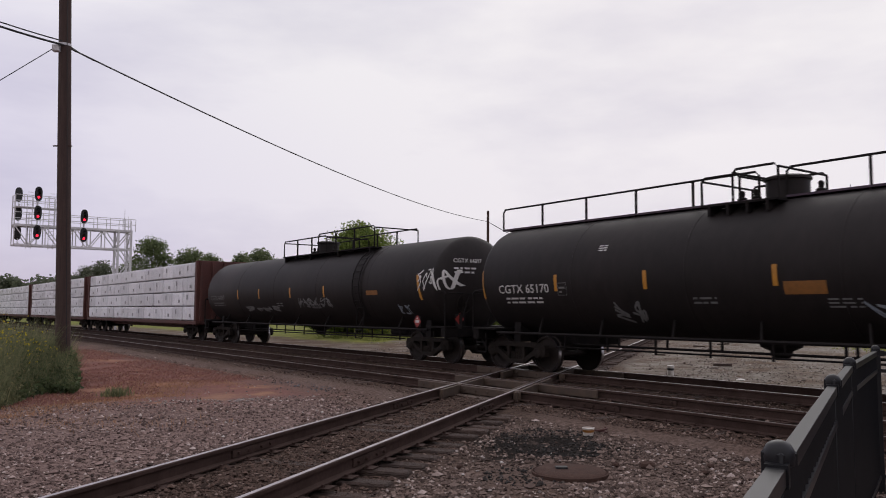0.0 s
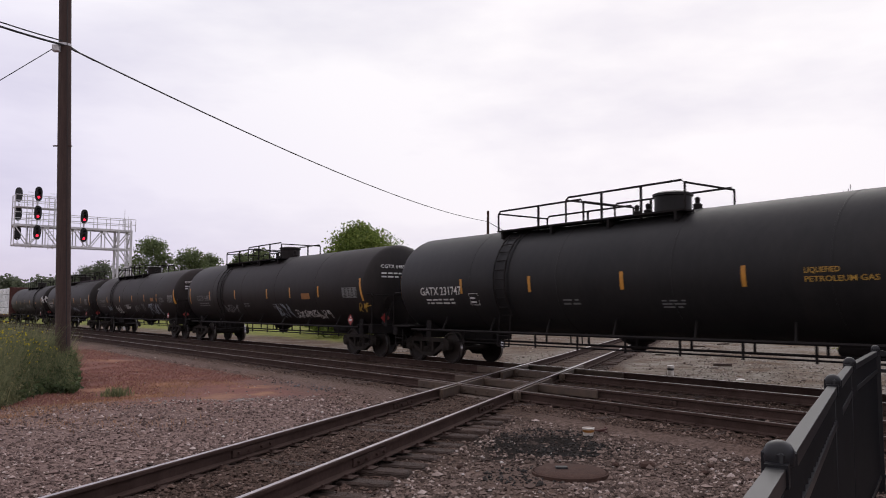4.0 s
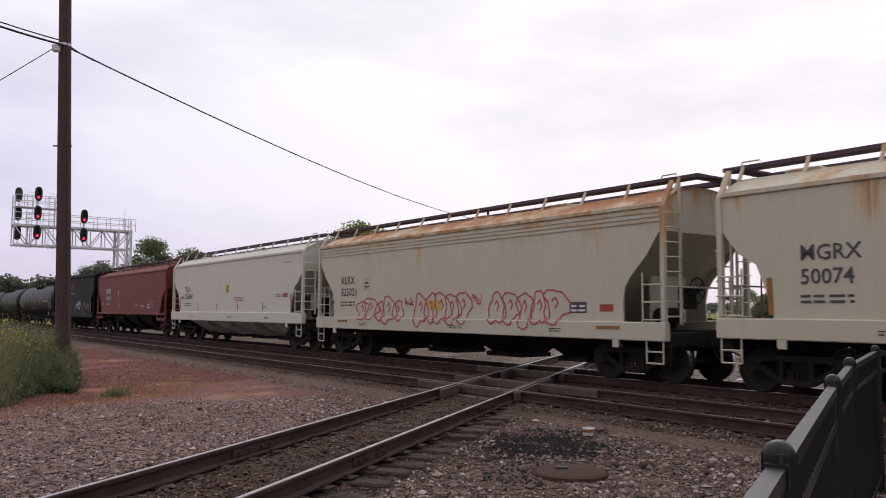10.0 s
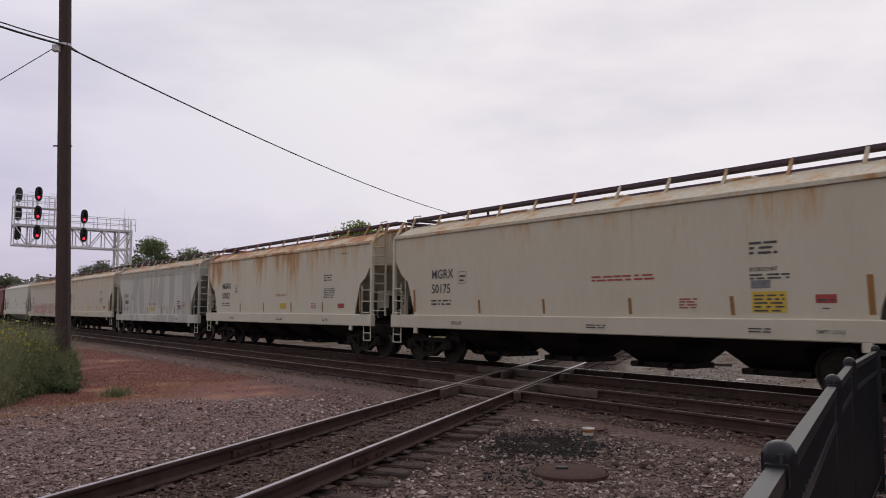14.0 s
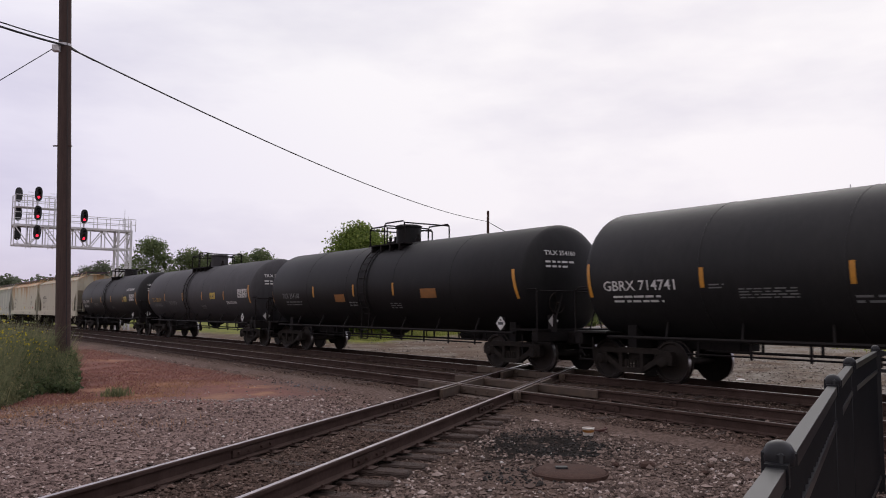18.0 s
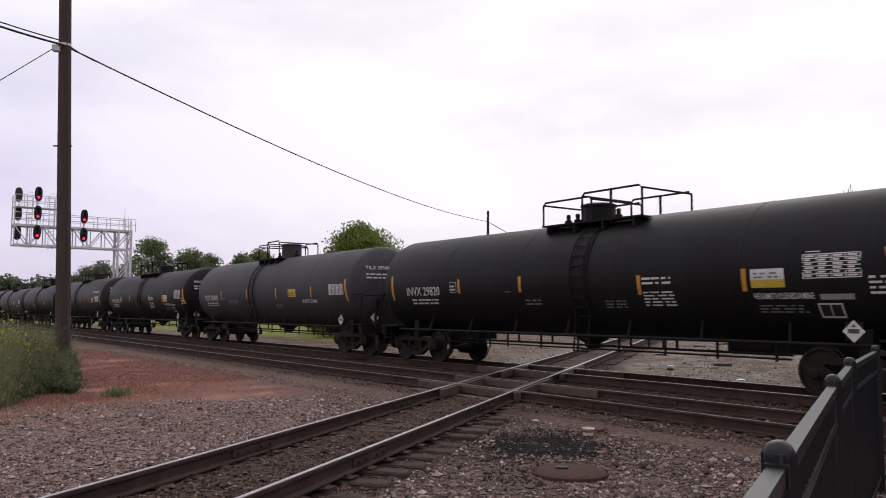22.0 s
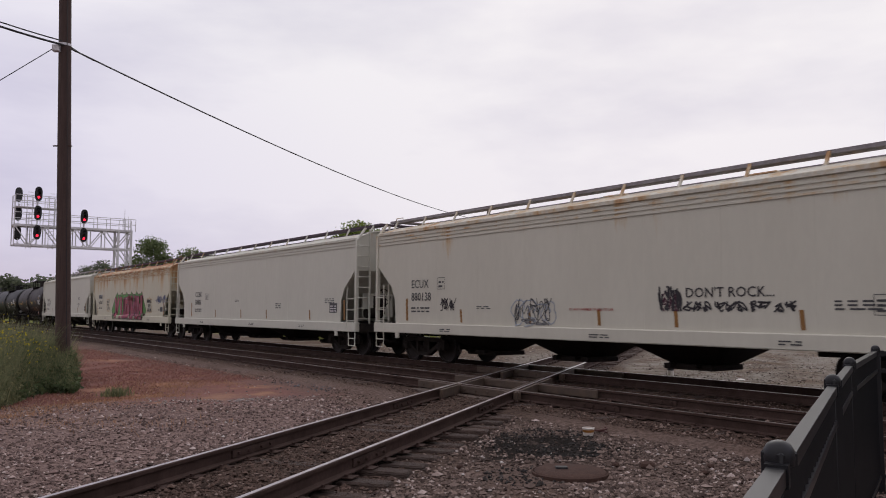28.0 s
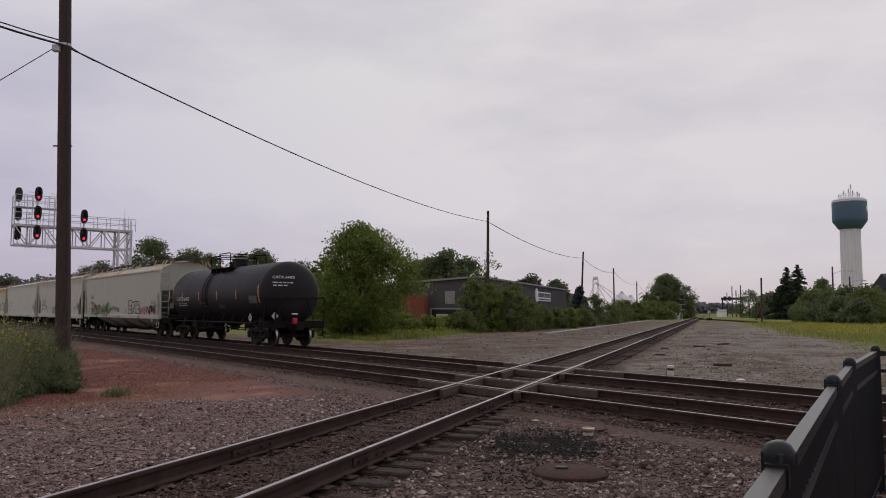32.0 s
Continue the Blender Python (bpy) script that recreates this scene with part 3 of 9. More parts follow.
def diamond(d_a, name_label):
    """The crossing castings where the branch meets one main track: guard rails and filler blocks along both, round the four frogs."""
    s_cross = None
    # where the branch's middle meets this track's middle, in the main track's own lengths
    ca, sa, cb, sb = math.cos(TRACK_A), math.sin(TRACK_A), math.cos(TRACK_B), math.sin(TRACK_B)
    # point = d*nA + s*tA, and its branch offset must be BRANCH_D
    nb = Vector((-cb, sb))
    na, ta = Vector((ca, sa)), Vector((-sa, ca))
    s_cross = (BRANCH_D - d_a * na.dot(nb)) / ta.dot(nb)
    ob = thing("crossing_diamond", pose(*on_a(d_a, s_cross), 0, 0, TURN_A), name_label, "rail crossing", "track diamonds", "structure")
    lean = radians(TURN_B - TURN_A)
    u, w = Vector((math.cos(lean), math.sin(lean), 0)), Vector((-math.sin(lean), math.cos(lean), 0))
    for side in (-1, 1):
        y = side * (GAUGE / 2 - 0.105)
        part("guard_rail", Geo().box(-2.3, 2.3, y - 0.035, y + 0.035, -0.17, -0.006, 0.012), M["casting"], ob, "worn guard rail")
        y = side * (GAUGE / 2 + 0.085)
        part("wing_rail", Geo().box(-1.7, 1.7, y - 0.04, y + 0.04, -0.17, -0.012, 0.012), M["casting"], ob)
        for inner in (-0.105, 0.09):
            q = w * (side * (GAUGE / 2 + inner))
            g = Geo().beam(u * -1.75 + q + Vector((0, 0, -0.088)), u * 1.75 + q + Vector((0, 0, -0.088)), 0.07, 0.165)
            part("filler_bar", g, M["casting"], ob)
    # bolts on the outer faces
    for side in (-1, 1):
        g = Geo()
        for i in range(9):
            g.lathe([(0.022, side * (GAUGE / 2 + 0.12)), (0.022, side * (GAUGE / 2 + 0.155))], 6, "y", (-1.5 + i * 0.37, 0, -0.09))
        part("bolt_row", g, M["casting"], ob)
    plate = Geo().box(-1.6, 1.6, -1.15, 1.15, -0.2, -0.184)
    part("base_plate", plate, M["casting"], ob, "rusty base plate under the castings")
    # reinforcing bars along the branch on both sides of the casting
    return ob


diamond(FAR_D, "rusty cast crossing diamond with guard rails")
diamond(NEAR_D, "rusty cast crossing diamond with bolted guard rails")


# ---- the train ----
# Each car's own space: x points the way it runs, y towards the camera's side, z = 0 on the rails.
def bogie_meshes():
    """One cast three-piece bogie: bolster, side frame with springs, wheelset."""
    out = {}
    g = Geo().box(-0.20, 0.20, -0.95, 0.95, 0.42, 0.70, 0.04).lathe([(0.30, 0.70), (0.28, 0.78)], 12)
    out["bogie"] = g.mesh("bogie", M["bogie"])
    g = Geo()
    # top member, tension member and columns, with the two windows left open
    g.prism([(-1.12, 0.58), (-1.08, 0.68), (-0.6, 0.74), (0.6, 0.74), (1.08, 0.68), (1.12, 0.58), (0.6, 0.62), (-0.6, 0.62)], -0.07, 0.07)
    for k in (-1, 1):
        g.prism([(k * 1.12, 0.60), (k * 1.10, 0.40), (k * 0.72, 0.38), (k * 0.70, 0.60)], -0.08, 0.08)
        g.prism([(k * 0.78, 0.46), (k * 0.70, 0.56), (k * 0.30, 0.32), (k * 0.30, 0.20)], -0.07, 0.07)
        g.prism([(k * 0.34, 0.64), (k * 0.34, 0.28), (k * 0.25, 0.28), (k * 0.25, 0.64)], -0.08, 0.08)
        g.lathe([(0.11, 0.04), (0.125, 0.08), (0.10, 0.13), (0.05, 0.15)], 12, "y", (k * 0.889, 0, 0.457))
    g.prism([(-0.34, 0.30), (0.34, 0.30), (0.30, 0.19), (-0.30, 0.19)], -0.09, 0.09)
    for i in range(5):
        x = -0.18 + 0.09 * i
        g.lathe([(0.036, 0.30), (0.030, 0.33), (0.036, 0.36), (0.030, 0.39), (0.036, 0.42), (0.030, 0.45), (0.036, 0.48)], 8, "z", (x, 0.02, 0))
    out["side_frame"] = g.mesh("side_frame", M["bogie"])
    g = Geo()
    for k in (-1, 1):
        y = k * GAUGE / 2
        o = -k
        g.lathe([(0.10, y - o * 0.075), (0.14, y - o * 0.07), (0.30, y - o * 0.025), (0.385, y - o * 0.035), (0.40, y - o * 0.066), (0.452, y - o * 0.066), (0.457, y), (0.463, y + o * 0.035), (0.485, y + o * 0.05), (0.485, y + o * 0.075), (0.38, y + o * 0.075), (0.30, y + o * 0.05), (0.12, y + o * 0.09)], 36, "y", (0, 0, 0))
    g.lathe([(0.085, -0.75), (0.075, 0.0), (0.085, 0.75)], 12, "y")
    g.lathe([(0.075, -1.05), (0.075, 1.05)], 10, "y")
    out["wheelset"] = g.mesh("wheelset", M["wheel_steel"])
    for k in (-1, 1):
        g = Geo()
        y, o = k * GAUGE / 2, -k
        ring = []
        for r0, h0 in ((0.4535, y - o * 0.067), (0.4595, y - o * 0.03), (0.4595, y + o * 0.02), (0.4535, y + o * 0.022)):
            ring.append([(r0 * math.sin(2 * math.pi * j / 36), h0, r0 * math.cos(2 * math.pi * j / 36)) for j in range(36)])
        g.loft(ring, caps=False)
        out["tread", k] = g.mesh("tread", M["wheel_tread"])
    g = Geo().box(-0.55, 0.0, -0.10, 0.10, 0.76, 0.96, 0.03)
    g.prism([(0.0, -0.11), (0.30, -0.16), (0.36, -0.05), (0.33, 0.02), (0.36, 0.10), (0.26, 0.15), (0.0, 0.11)], 0.72, 1.0, "z")
    out["coupler"] = g.mesh("coupler", M["bogie"])
    g = Geo().tube([(0, 0, 0.75), (0.12, 0.02, 0.55), (0.25, 0.02, 0.42), (0.38, 0.0, 0.46)], 0.022, 6)
    out["air_hose"] = g.mesh("air_hose", M["black_steel"])
    ring = Geo().loft([[(0.018 * math.cos(b), (0.27 + 0.018 * math.sin(b)) * math.cos(a), (0.27 + 0.018 * math.sin(b)) * math.sin(a)) for b in (0, 1.57, 3.14, 4.71)] for a in (i * math.pi / 9 for i in range(18))], closed=True)
    for i in range(5):
        a = i * 2 * math.pi / 5
        ring.beam((0, 0, 0), (0, 0.27 * math.cos(a), 0.27 * math.sin(a)), 0.02, 0.02)
    ring.tube([(-0.14, 0, 0), (0.0, 0, 0)], 0.03)
    out["brake_wheel"] = ring.mesh("brake_wheel", M["bogie"])
    return out


BOGIE = bogie_meshes()


def running_gear(car, length, centre):
    """Two bogies with their wheels, and a coupler and hose at each end; centre: from a coupling face to the bogie's middle."""
    for end in (1, -1):
        x = end * (length / 2 - centre)
        bogie = part("bogie", BOGIE["bogie"], None, car, "cast steel bogie", at=(x, 0, 0))
        for side in (1, -1):
            part("side_frame", BOGIE["side_frame"], None, bogie, at=(0, side * 1.0, 0), turn=0 if side > 0 else 180)
        for k in (-0.889, 0.889):
            part("wheelset", BOGIE["wheelset"], None, bogie, "steel wheels on an axle", at=(k, 0, 0.457))
            for side in (1, -1):
                part("tread", BOGIE["tread", side], None, bogie, "bright worn tread", at=(k, 0, 0.457))
        part("coupler", BOGIE["coupler"], None, car, "knuckle coupler", at=(end * (length / 2 - 0.33), 0, 0), turn=0 if end > 0 else 180)
        part("air_hose", BOGIE["air_hose"], None, car, at=(end * (length / 2 - 0.40), -0.25 * end, 0), turn=0 if end > 0 else 180)


class Car:
    """One car and what is painted on its near side. d is metres back from its front coupling face."""

    def __init__(self, name, front, back, label, category, skin):
        self.length = front - back
        self.middle = (front + back) / 2
        self.root = thing(name, pose(0, 0, 0), label, category, "freight train cars")
        self.skin = skin       # y of the painted side at height z

    def x(self, d):
        return self.length / 2 - d

    def put(self, name, verts, faces, mat, label="", lift=0.006):
        """Lays a flat figure, given in (d, z), on the near side."""
        g = Geo()
        g.v = [(self.x(d), self.skin(z, d) + lift, z) for d, z in verts]
        g.f = list(faces)
        me = bpy.data.meshes.new(name)
        me.from_pydata(g.v, [], g.f)
        me.materials.append(mat)
        return part(name, me, mat, self.root, label)

    def patch(self, name, d0, d1, z0, z1, mat, label="", lift=0.006, rows=6):
        """A rectangle that follows the side."""
        verts = [(d, z0 + (z1 - z0) * i / rows) for i in range(rows + 1) for d in (d0, d1)]
        return self.put(name, verts, [(2 * i, 2 * i + 1, 2 * i + 3, 2 * i + 2) for i in range(rows)], mat, label, lift)

    def stripe(self, d, z0, z1, mat="yellow", w=0.10, slant=0.0):
        rows = 6
        verts = [(d + k * w / 2 + slant * (1 - i / rows), z0 + (z1 - z0) * i / rows) for i in range(rows + 1) for k in (-1, 1)]
        return self.put("reflector", verts, [(2 * i, 2 * i + 1, 2 * i + 3, 2 * i + 2) for i in range(rows)], M[mat], "vertical reflective stripe")

    def text(self, text, d, z, height, mat="white_paint", width=None, lift=0.012):
        v, f = letters(text, height)
        w = max(p[0] for p in v) or 1
        k = (width / w) if width else 1.0
        return self.put("lettering", [(d + p[0] * k, z + p[1]) for p in v], f, M[mat], "stencilled lettering", lift)

    def bars(self, d0, d1, z0, z1, rows, mat="white_paint", seed=0, gaps=True, frame=False):
        """Small print: plain bars in rows."""
        rnd = random.Random(seed + int(d0 * 100))
        verts, faces = [], []
        pitch = (z1 - z0) / rows
        for r in range(rows):
            z, d = z0 + pitch * r, d0
            while d < d1 - 0.04:
                w = min(rnd.uniform(0.08, 0.30) if gaps else d1 - d0, d1 - d)
                b = len(verts)
                verts += [(d, z), (d + w, z), (d + w, z + pitch * 0.45), (d, z + pitch * 0.45)]
                faces.append((b, b + 1, b + 2, b + 3))
                d += w + rnd.uniform(0.03, 0.10)
        if frame:
            t = 0.012
            for a, b_, c, e in ((d0 - 0.05, d1 + 0.05, z0 - 0.06, z0 - 0.06 + t), (d0 - 0.05, d1 + 0.05, z1 + 0.03, z1 + 0.03 + t), (d0 - 0.05, d0 - 0.05 + t, z0 - 0.06, z1 + 0.05), (d1 + 0.05 - t, d1 + 0.05, z0 - 0.06, z1 + 0.05)):
                b = len(verts)
                verts += [(a, c), (b_, c), (b_, e), (a, e)]
                faces.append((b, b + 1, b + 2, b + 3))
        return self.put("small_print", verts, faces, M[mat], "rows of small print", 0.010)

    def table(self, d0, d1, z0, z1, seed=0, mat="faded_paint"):
        """A stencilled table of figures: a ruled grid with short marks."""
        rnd = random.Random(seed + 5)
        verts, faces = [], []

        def rect(a, b_, c, e):
            k = len(verts)
            verts.extend([(a, c), (b_, c), (b_, e), (a, e)])
            faces.append((k, k + 1, k + 2, k + 3))
        rows, cols = 6, 4
        for i in range(rows + 1):
            z = z0 + (z1 - z0) * i / rows
            rect(d0, d1, z - 0.008, z + 0.008)
        for i in range(cols + 1):
            d = d0 + (d1 - d0) * i / cols
            rect(d - 0.008, d + 0.008, z0, z1)
        for i in range(rows):
            for j in range(cols):
                d, z = d0 + (d1 - d0) * (j + 0.15) / cols, z0 + (z1 - z0) * (i + 0.3) / rows
                rect(d, d + (d1 - d0) / cols * rnd.uniform(0.4, 0.75), z, z + (z1 - z0) / rows * 0.45)
        return self.put("data_table", verts, faces, M[mat], "stencilled table of figures", 0.010)

    def placard(self, d, z, mat="white_paint", size=0.19, y=1.44):
        """A diamond placard on an upright holder beside the shell."""
        ink = M["dark_paint" if mat == "white_paint" else "white_paint"]
        x = self.x(d)
        part("placard_holder", Geo().box(x - 0.15, x + 0.15, y - 0.03, y - 0.012, z - 0.16, z + 0.16), M["black_steel"], self.root, "placard holder")
        flat = lambda name, pts, lift, m, label="": part(name, Geo().prism(pts, y + lift - 0.004, y + lift, "y"), m, self.root, label)
        flat("placard", [(x, z - size), (x + size, z), (x, z + size), (x - size, z)], 0.0, M[mat], "diamond hazard placard on the side")
        flat("placard_print", [(x - 0.10, z - 0.035), (x + 0.10, z - 0.035), (x + 0.10, z + 0.04), (x - 0.10, z + 0.04)], 0.005, ink)
        return flat("placard_mark", [(x - 0.05, z + 0.07), (x + 0.05, z + 0.07), (x, z + 0.13)], 0.005, ink)

    def scrawl(self, d0, d1, z0, z1, mat, seed, letters_n=4, w=0.035, loops=1.0, lift=0.009):
        """Sprayed handwriting: a run of looping strokes, drawn as ribbons."""
        rnd = random.Random(seed)
        verts, faces = [], []
        step = (d1 - d0) / letters_n
        for k in range(letters_n):
            cx = d0 + step * (k + 0.5)
            for stroke in range(2):
                pts = []
                n = rnd.randint(4, 6)
                for i in range(n):
                    pts.append((cx + step * rnd.uniform(-0.55, 0.55) * loops, z0 + (z1 - z0) * (rnd.uniform(0.0, 1.0) if i else rnd.choice((0.0, 1.0)))))
                fine = []
                for i in range(n - 1):
                    p0, p1, p2, p3 = pts[max(i - 1, 0)], pts[i], pts[i + 1], pts[min(i + 2, n - 1)]
                    for j in range(5):
                        t = j / 5
                        fine.append(tuple(0.5 * (2 * b + (c - a) * t + (2 * a - 5 * b + 4 * c - e) * t * t + (3 * b - a - 3 * c + e) * t ** 3) for a, b, c, e in zip(p0, p1, p2, p3)))
                fine.append(pts[-1])
                base = len(verts)
                for i, p in enumerate(fine):
                    q0, q1 = fine[max(i - 1, 0)], fine[min(i + 1, len(fine) - 1)]
                    dx, dz = q1[0] - q0[0], q1[1] - q0[1]
                    ln = math.hypot(dx, dz) or 1
                    nx, nz = -dz / ln * w / 2, dx / ln * w / 2
                    verts += [(p[0] + nx, p[1] + nz), (p[0] - nx, p[1] - nz)]
                for i in range(len(fine) - 1):
                    b = base + 2 * i
                    faces.append((b, b + 1, b + 3, b + 2))
        return self.put("graffiti", verts, faces, M[mat], "sprayed scrawl", lift + 0.0012 * (seed % 5))

    def strip(self, name, lines, width, mat, label, lift):
        """Broad sprayed strokes of one width, cut into small pieces so that they follow the car's side."""
        v, f = [], []
        across = 1 if width < 0.1 else 4
        for pts in lines:
            for (ax, az), (bx, bz) in zip(pts, pts[1:]):
                long = math.hypot(bx - ax, bz - az)
                nx, nz = -(bz - az) / long * width, (bx - ax) / long * width
                ux, uz = (bx - ax) / long * width * 0.42, (bz - az) / long * width * 0.42
                n = max(2, int(long / 0.08))
                k = len(v)
                for i in range(n + 1):
                    x, z = ax - ux + (bx - ax + 2 * ux) * i / n, az - uz + (bz - az + 2 * uz) * i / n
                    for j in range(across + 1):
                        q = j / across - 0.5
                        v.append((x + nx * q, z + nz * q))
                w = across + 1
                f += [(k + i * w + j, k + (i + 1) * w + j, k + (i + 1) * w + j + 1, k + i * w + j + 1) for i in range(n) for j in range(across)]
        return self.put(name, v, f, M[mat], label, lift)

    def cloud(self, name, d0, d1, z0, z1, grow, mat, label, lift, seed):
        """A sprayed ground with pointed ends and an uneven upper edge."""
        n, rows = 60, 14
        v, f = [], []
        for i in range(n + 1):
            x = d0 - grow + (d1 - d0 + 2 * grow) * i / n
            end = min(1.0, (x - d0 + grow) / 0.7, (d1 + grow - x) / 0.7)
            hi = (z0 + z1) / 2 + (z1 - (z0 + z1) / 2 + grow * 0.5 + 0.07 * noise.noise(Vector((x * 1.7, seed, 0)))) * (0.08 + 0.92 * end)
            lo = (z0 + z1) / 2 - ((z1 - z0) / 2 + grow * 0.2) * (0.08 + 0.92 * end)
            v += [(x, lo + (hi - lo) * j / rows) for j in range(rows + 1)]
        w = rows + 1
        f = [(i * w + j, (i + 1) * w + j, (i + 1) * w + j + 1, i * w + j + 1) for i in range(n) for j in range(rows)]
        return self.put(name, v, f, M[mat], label, lift)

    def bubble(self, d0, d1, z0, z1, mat, seed, n, w=0.045):
        """Sprayed outlines of round, overlapping bubble shapes."""
        rnd = random.Random(seed)
        step, lines = (d1 - d0) / n, []
        for k in range(n):
            cx, cz = d0 + step * (k + 0.5), (z0 + z1) / 2 + rnd.uniform(-0.06, 0.06)
            rx, rz, ph = step * rnd.uniform(0.42, 0.85), (z1 - z0) / 2 * rnd.uniform(0.65, 1.0), rnd.uniform(0, 6.28)
            ring = []
            for i in range(19):
                a = 2 * math.pi * i / 18
                e = 1 + 0.20 * math.sin(3 * a + ph) + 0.12 * math.sin(5 * a + 2 * ph)
                ring.append((cx + rx * e * math.cos(a), cz + rz * min(1.05, e) * math.sin(a)))
            lines.append(ring)
            lines.append([(cx - rx * 0.25, cz + rz * 0.3), (cx, cz + rz * 0.5), (cx + rx * 0.2, cz + rz * 0.2), (cx, cz - rz * 0.1)])
        return self.strip("graffiti", lines, w, mat, "sprayed bubble outlines", 0.009)

    def fat(self, d0, d1, z0, z1, seed, fill, edge, ground, n, size):
        """A wide sprayed piece: fat filled shapes, dark edges, another colour looking out behind."""
        rnd = random.Random(seed)
        h = z1 - z0
        def pointed(name, grow, mat, label, lift):
            """The ground colour behind the shapes: pointed at both ends, with spikes looking out above."""
            cols, v, f = 90, [], []
            a, e = d0 - 0.72 - grow, d1 + 0.66 + grow
            for i in range(cols + 1):
                d = a + (e - a) * i / cols
                inside = min(1.0, (d - a) / 0.95, (e - d) / 0.95)
                spike = max(0.0, 1 - abs(((d - d0) / 1.12) % 1.0 - 0.5) * 4.2) * 0.17 * (inside >= 1)
                mid = z0 + 0.36 * h
                hi, lo = mid + (z1 + 0.10 + spike + grow - mid) * inside, mid + (z0 - 0.02 - grow - mid) * min(1.0, inside * 1.6)
                v += [(d, lo + (hi - lo) * j / 6) for j in range(7)]
            for i in range(cols):
                f += [(7 * i + j, 7 * i + 7 + j, 7 * i + 8 + j, 7 * i + 1 + j) for j in range(6)]
            self.put(name, v, f, M[mat], label, lift)
        if size < 1.0:
            self.cloud("graffiti_edge", d0, d1, z0, z1, 0.42 * size, "black_spray", "dark edge of the sprayed ground", 0.004, seed)
            self.cloud("graffiti_ground", d0, d1, z0, z1, 0.34 * size, ground, "sprayed ground colour", 0.007, seed)
        else:
            pointed("graffiti_edge", 0.045, "wine_spray", "dark edge of the sprayed ground", 0.004)
            pointed("graffiti_ground", 0.0, ground, "sprayed ground colour", 0.007)
        shapes = ([(0.85, 0.95), (0.2, 0.9), (0.15, 0.55), (0.8, 0.45), (0.75, 0.08), (0.15, 0.05)], [(0.15, 0.95), (0.2, 0.1), (0.75, 0.08), (0.85, 0.95)],
                  [(0.1, 0.92), (0.9, 0.95), (0.5, 0.9), (0.5, 0.1), (0.1, 0.06), (0.9, 0.1)], [(0.9, 0.92), (0.2, 0.95), (0.2, 0.5), (0.7, 0.5), (0.2, 0.48), (0.2, 0.06), (0.9, 0.08)],
                  [(0.15, 0.05), (0.2, 0.95), (0.8, 0.85), (0.75, 0.5), (0.25, 0.45), (0.85, 0.06)])
        word = ([(0.0, 1.0), (0.45, 0.0), (0.95, 1.0)], [(0.5, 1.0), (0.5, 0.0)], [(0.95, 0.95), (0.1, 0.92), (0.1, 0.55), (0.9, 0.45), (0.9, 0.05), (0.0, 0.05)],
                [(0.0, 0.0), (0.1, 1.0), (0.5, 0.45), (0.9, 1.0), (1.0, 0.0)], [(0.0, 0.0), (0.35, 1.0), (0.75, 1.0), (1.0, 0.0), (0.85, 0.4), (0.2, 0.4)], [(0.05, 1.0), (0.05, 0.0), (0.05, 0.5), (0.95, 0.5), (0.95, 1.0), (0.95, 0.0)])
        step = (d1 - d0) / n
        lines = []
        for k in range(n):
            s = word[k % 6] if size >= 1.0 else shapes[(k * 2 + 1 + (k > 2)) % 5]
            tilt = rnd.uniform(-0.08, 0.08)
            lines.append([(d0 + step * (k + 0.14 + 0.72 * x) + tilt * y, z0 + 0.20 + (h - 0.40) * y + rnd.uniform(-0.05, 0.05)) for x, y in s])
        for k, line in enumerate(lines):
            self.strip("graffiti_outline", [line], 0.50 * size, edge, "sprayed outlines", 0.010 + 0.006 * k)
            self.strip("graffiti_fill", [line], (0.42 if size >= 1.0 else 0.38) * size, fill, "fat sprayed shapes", 0.013 + 0.006 * k)
        return self.strip("graffiti_shine", [[(x + 0.05, y + 0.12 * size) for x, y in q[:2]] for q in lines], 0.025, "silver_spray", "pale sprayed shine lines", 0.020 + 0.006 * n)


CARS = []


def rails_on_top(car, g_name, d0, d1, z0, z1, y, step, mat, both=True, ends=True):
    """A pipe railing along the roof between d0 and d1, on posts."""
    for side in ((1, -1) if both else (1,)):
        g = Geo()
        n = max(1, round((d1 - d0) / step))
        g.tube([(car.x(d0), side * y, z0), (car.x(d0), side * y, z1 - 0.08), (car.x(d0 + 0.08), side * y, z1), (car.x(d1 - 0.08), side * y, z1), (car.x(d1), side * y, z1 - 0.08), (car.x(d1), side * y, z0)], 0.026, 6)
        for i in range(1, n):
            x = car.x(d0 + (d1 - d0) * i / n)
            g.beam((x, side * y, z0 - 0.1), (x, side * y, z1), 0.05, 0.04)
        part(g_name, g, mat, car.root, "pipe railing on the roof")
    if ends and both:
        for d in (d0, d1):
            g = Geo().tube([(car.x(d), -y, z1 - 0.06), (car.x(d), y, z1 - 0.06)], 0.024, 6)
            part("end_rail", g, mat, car.root)


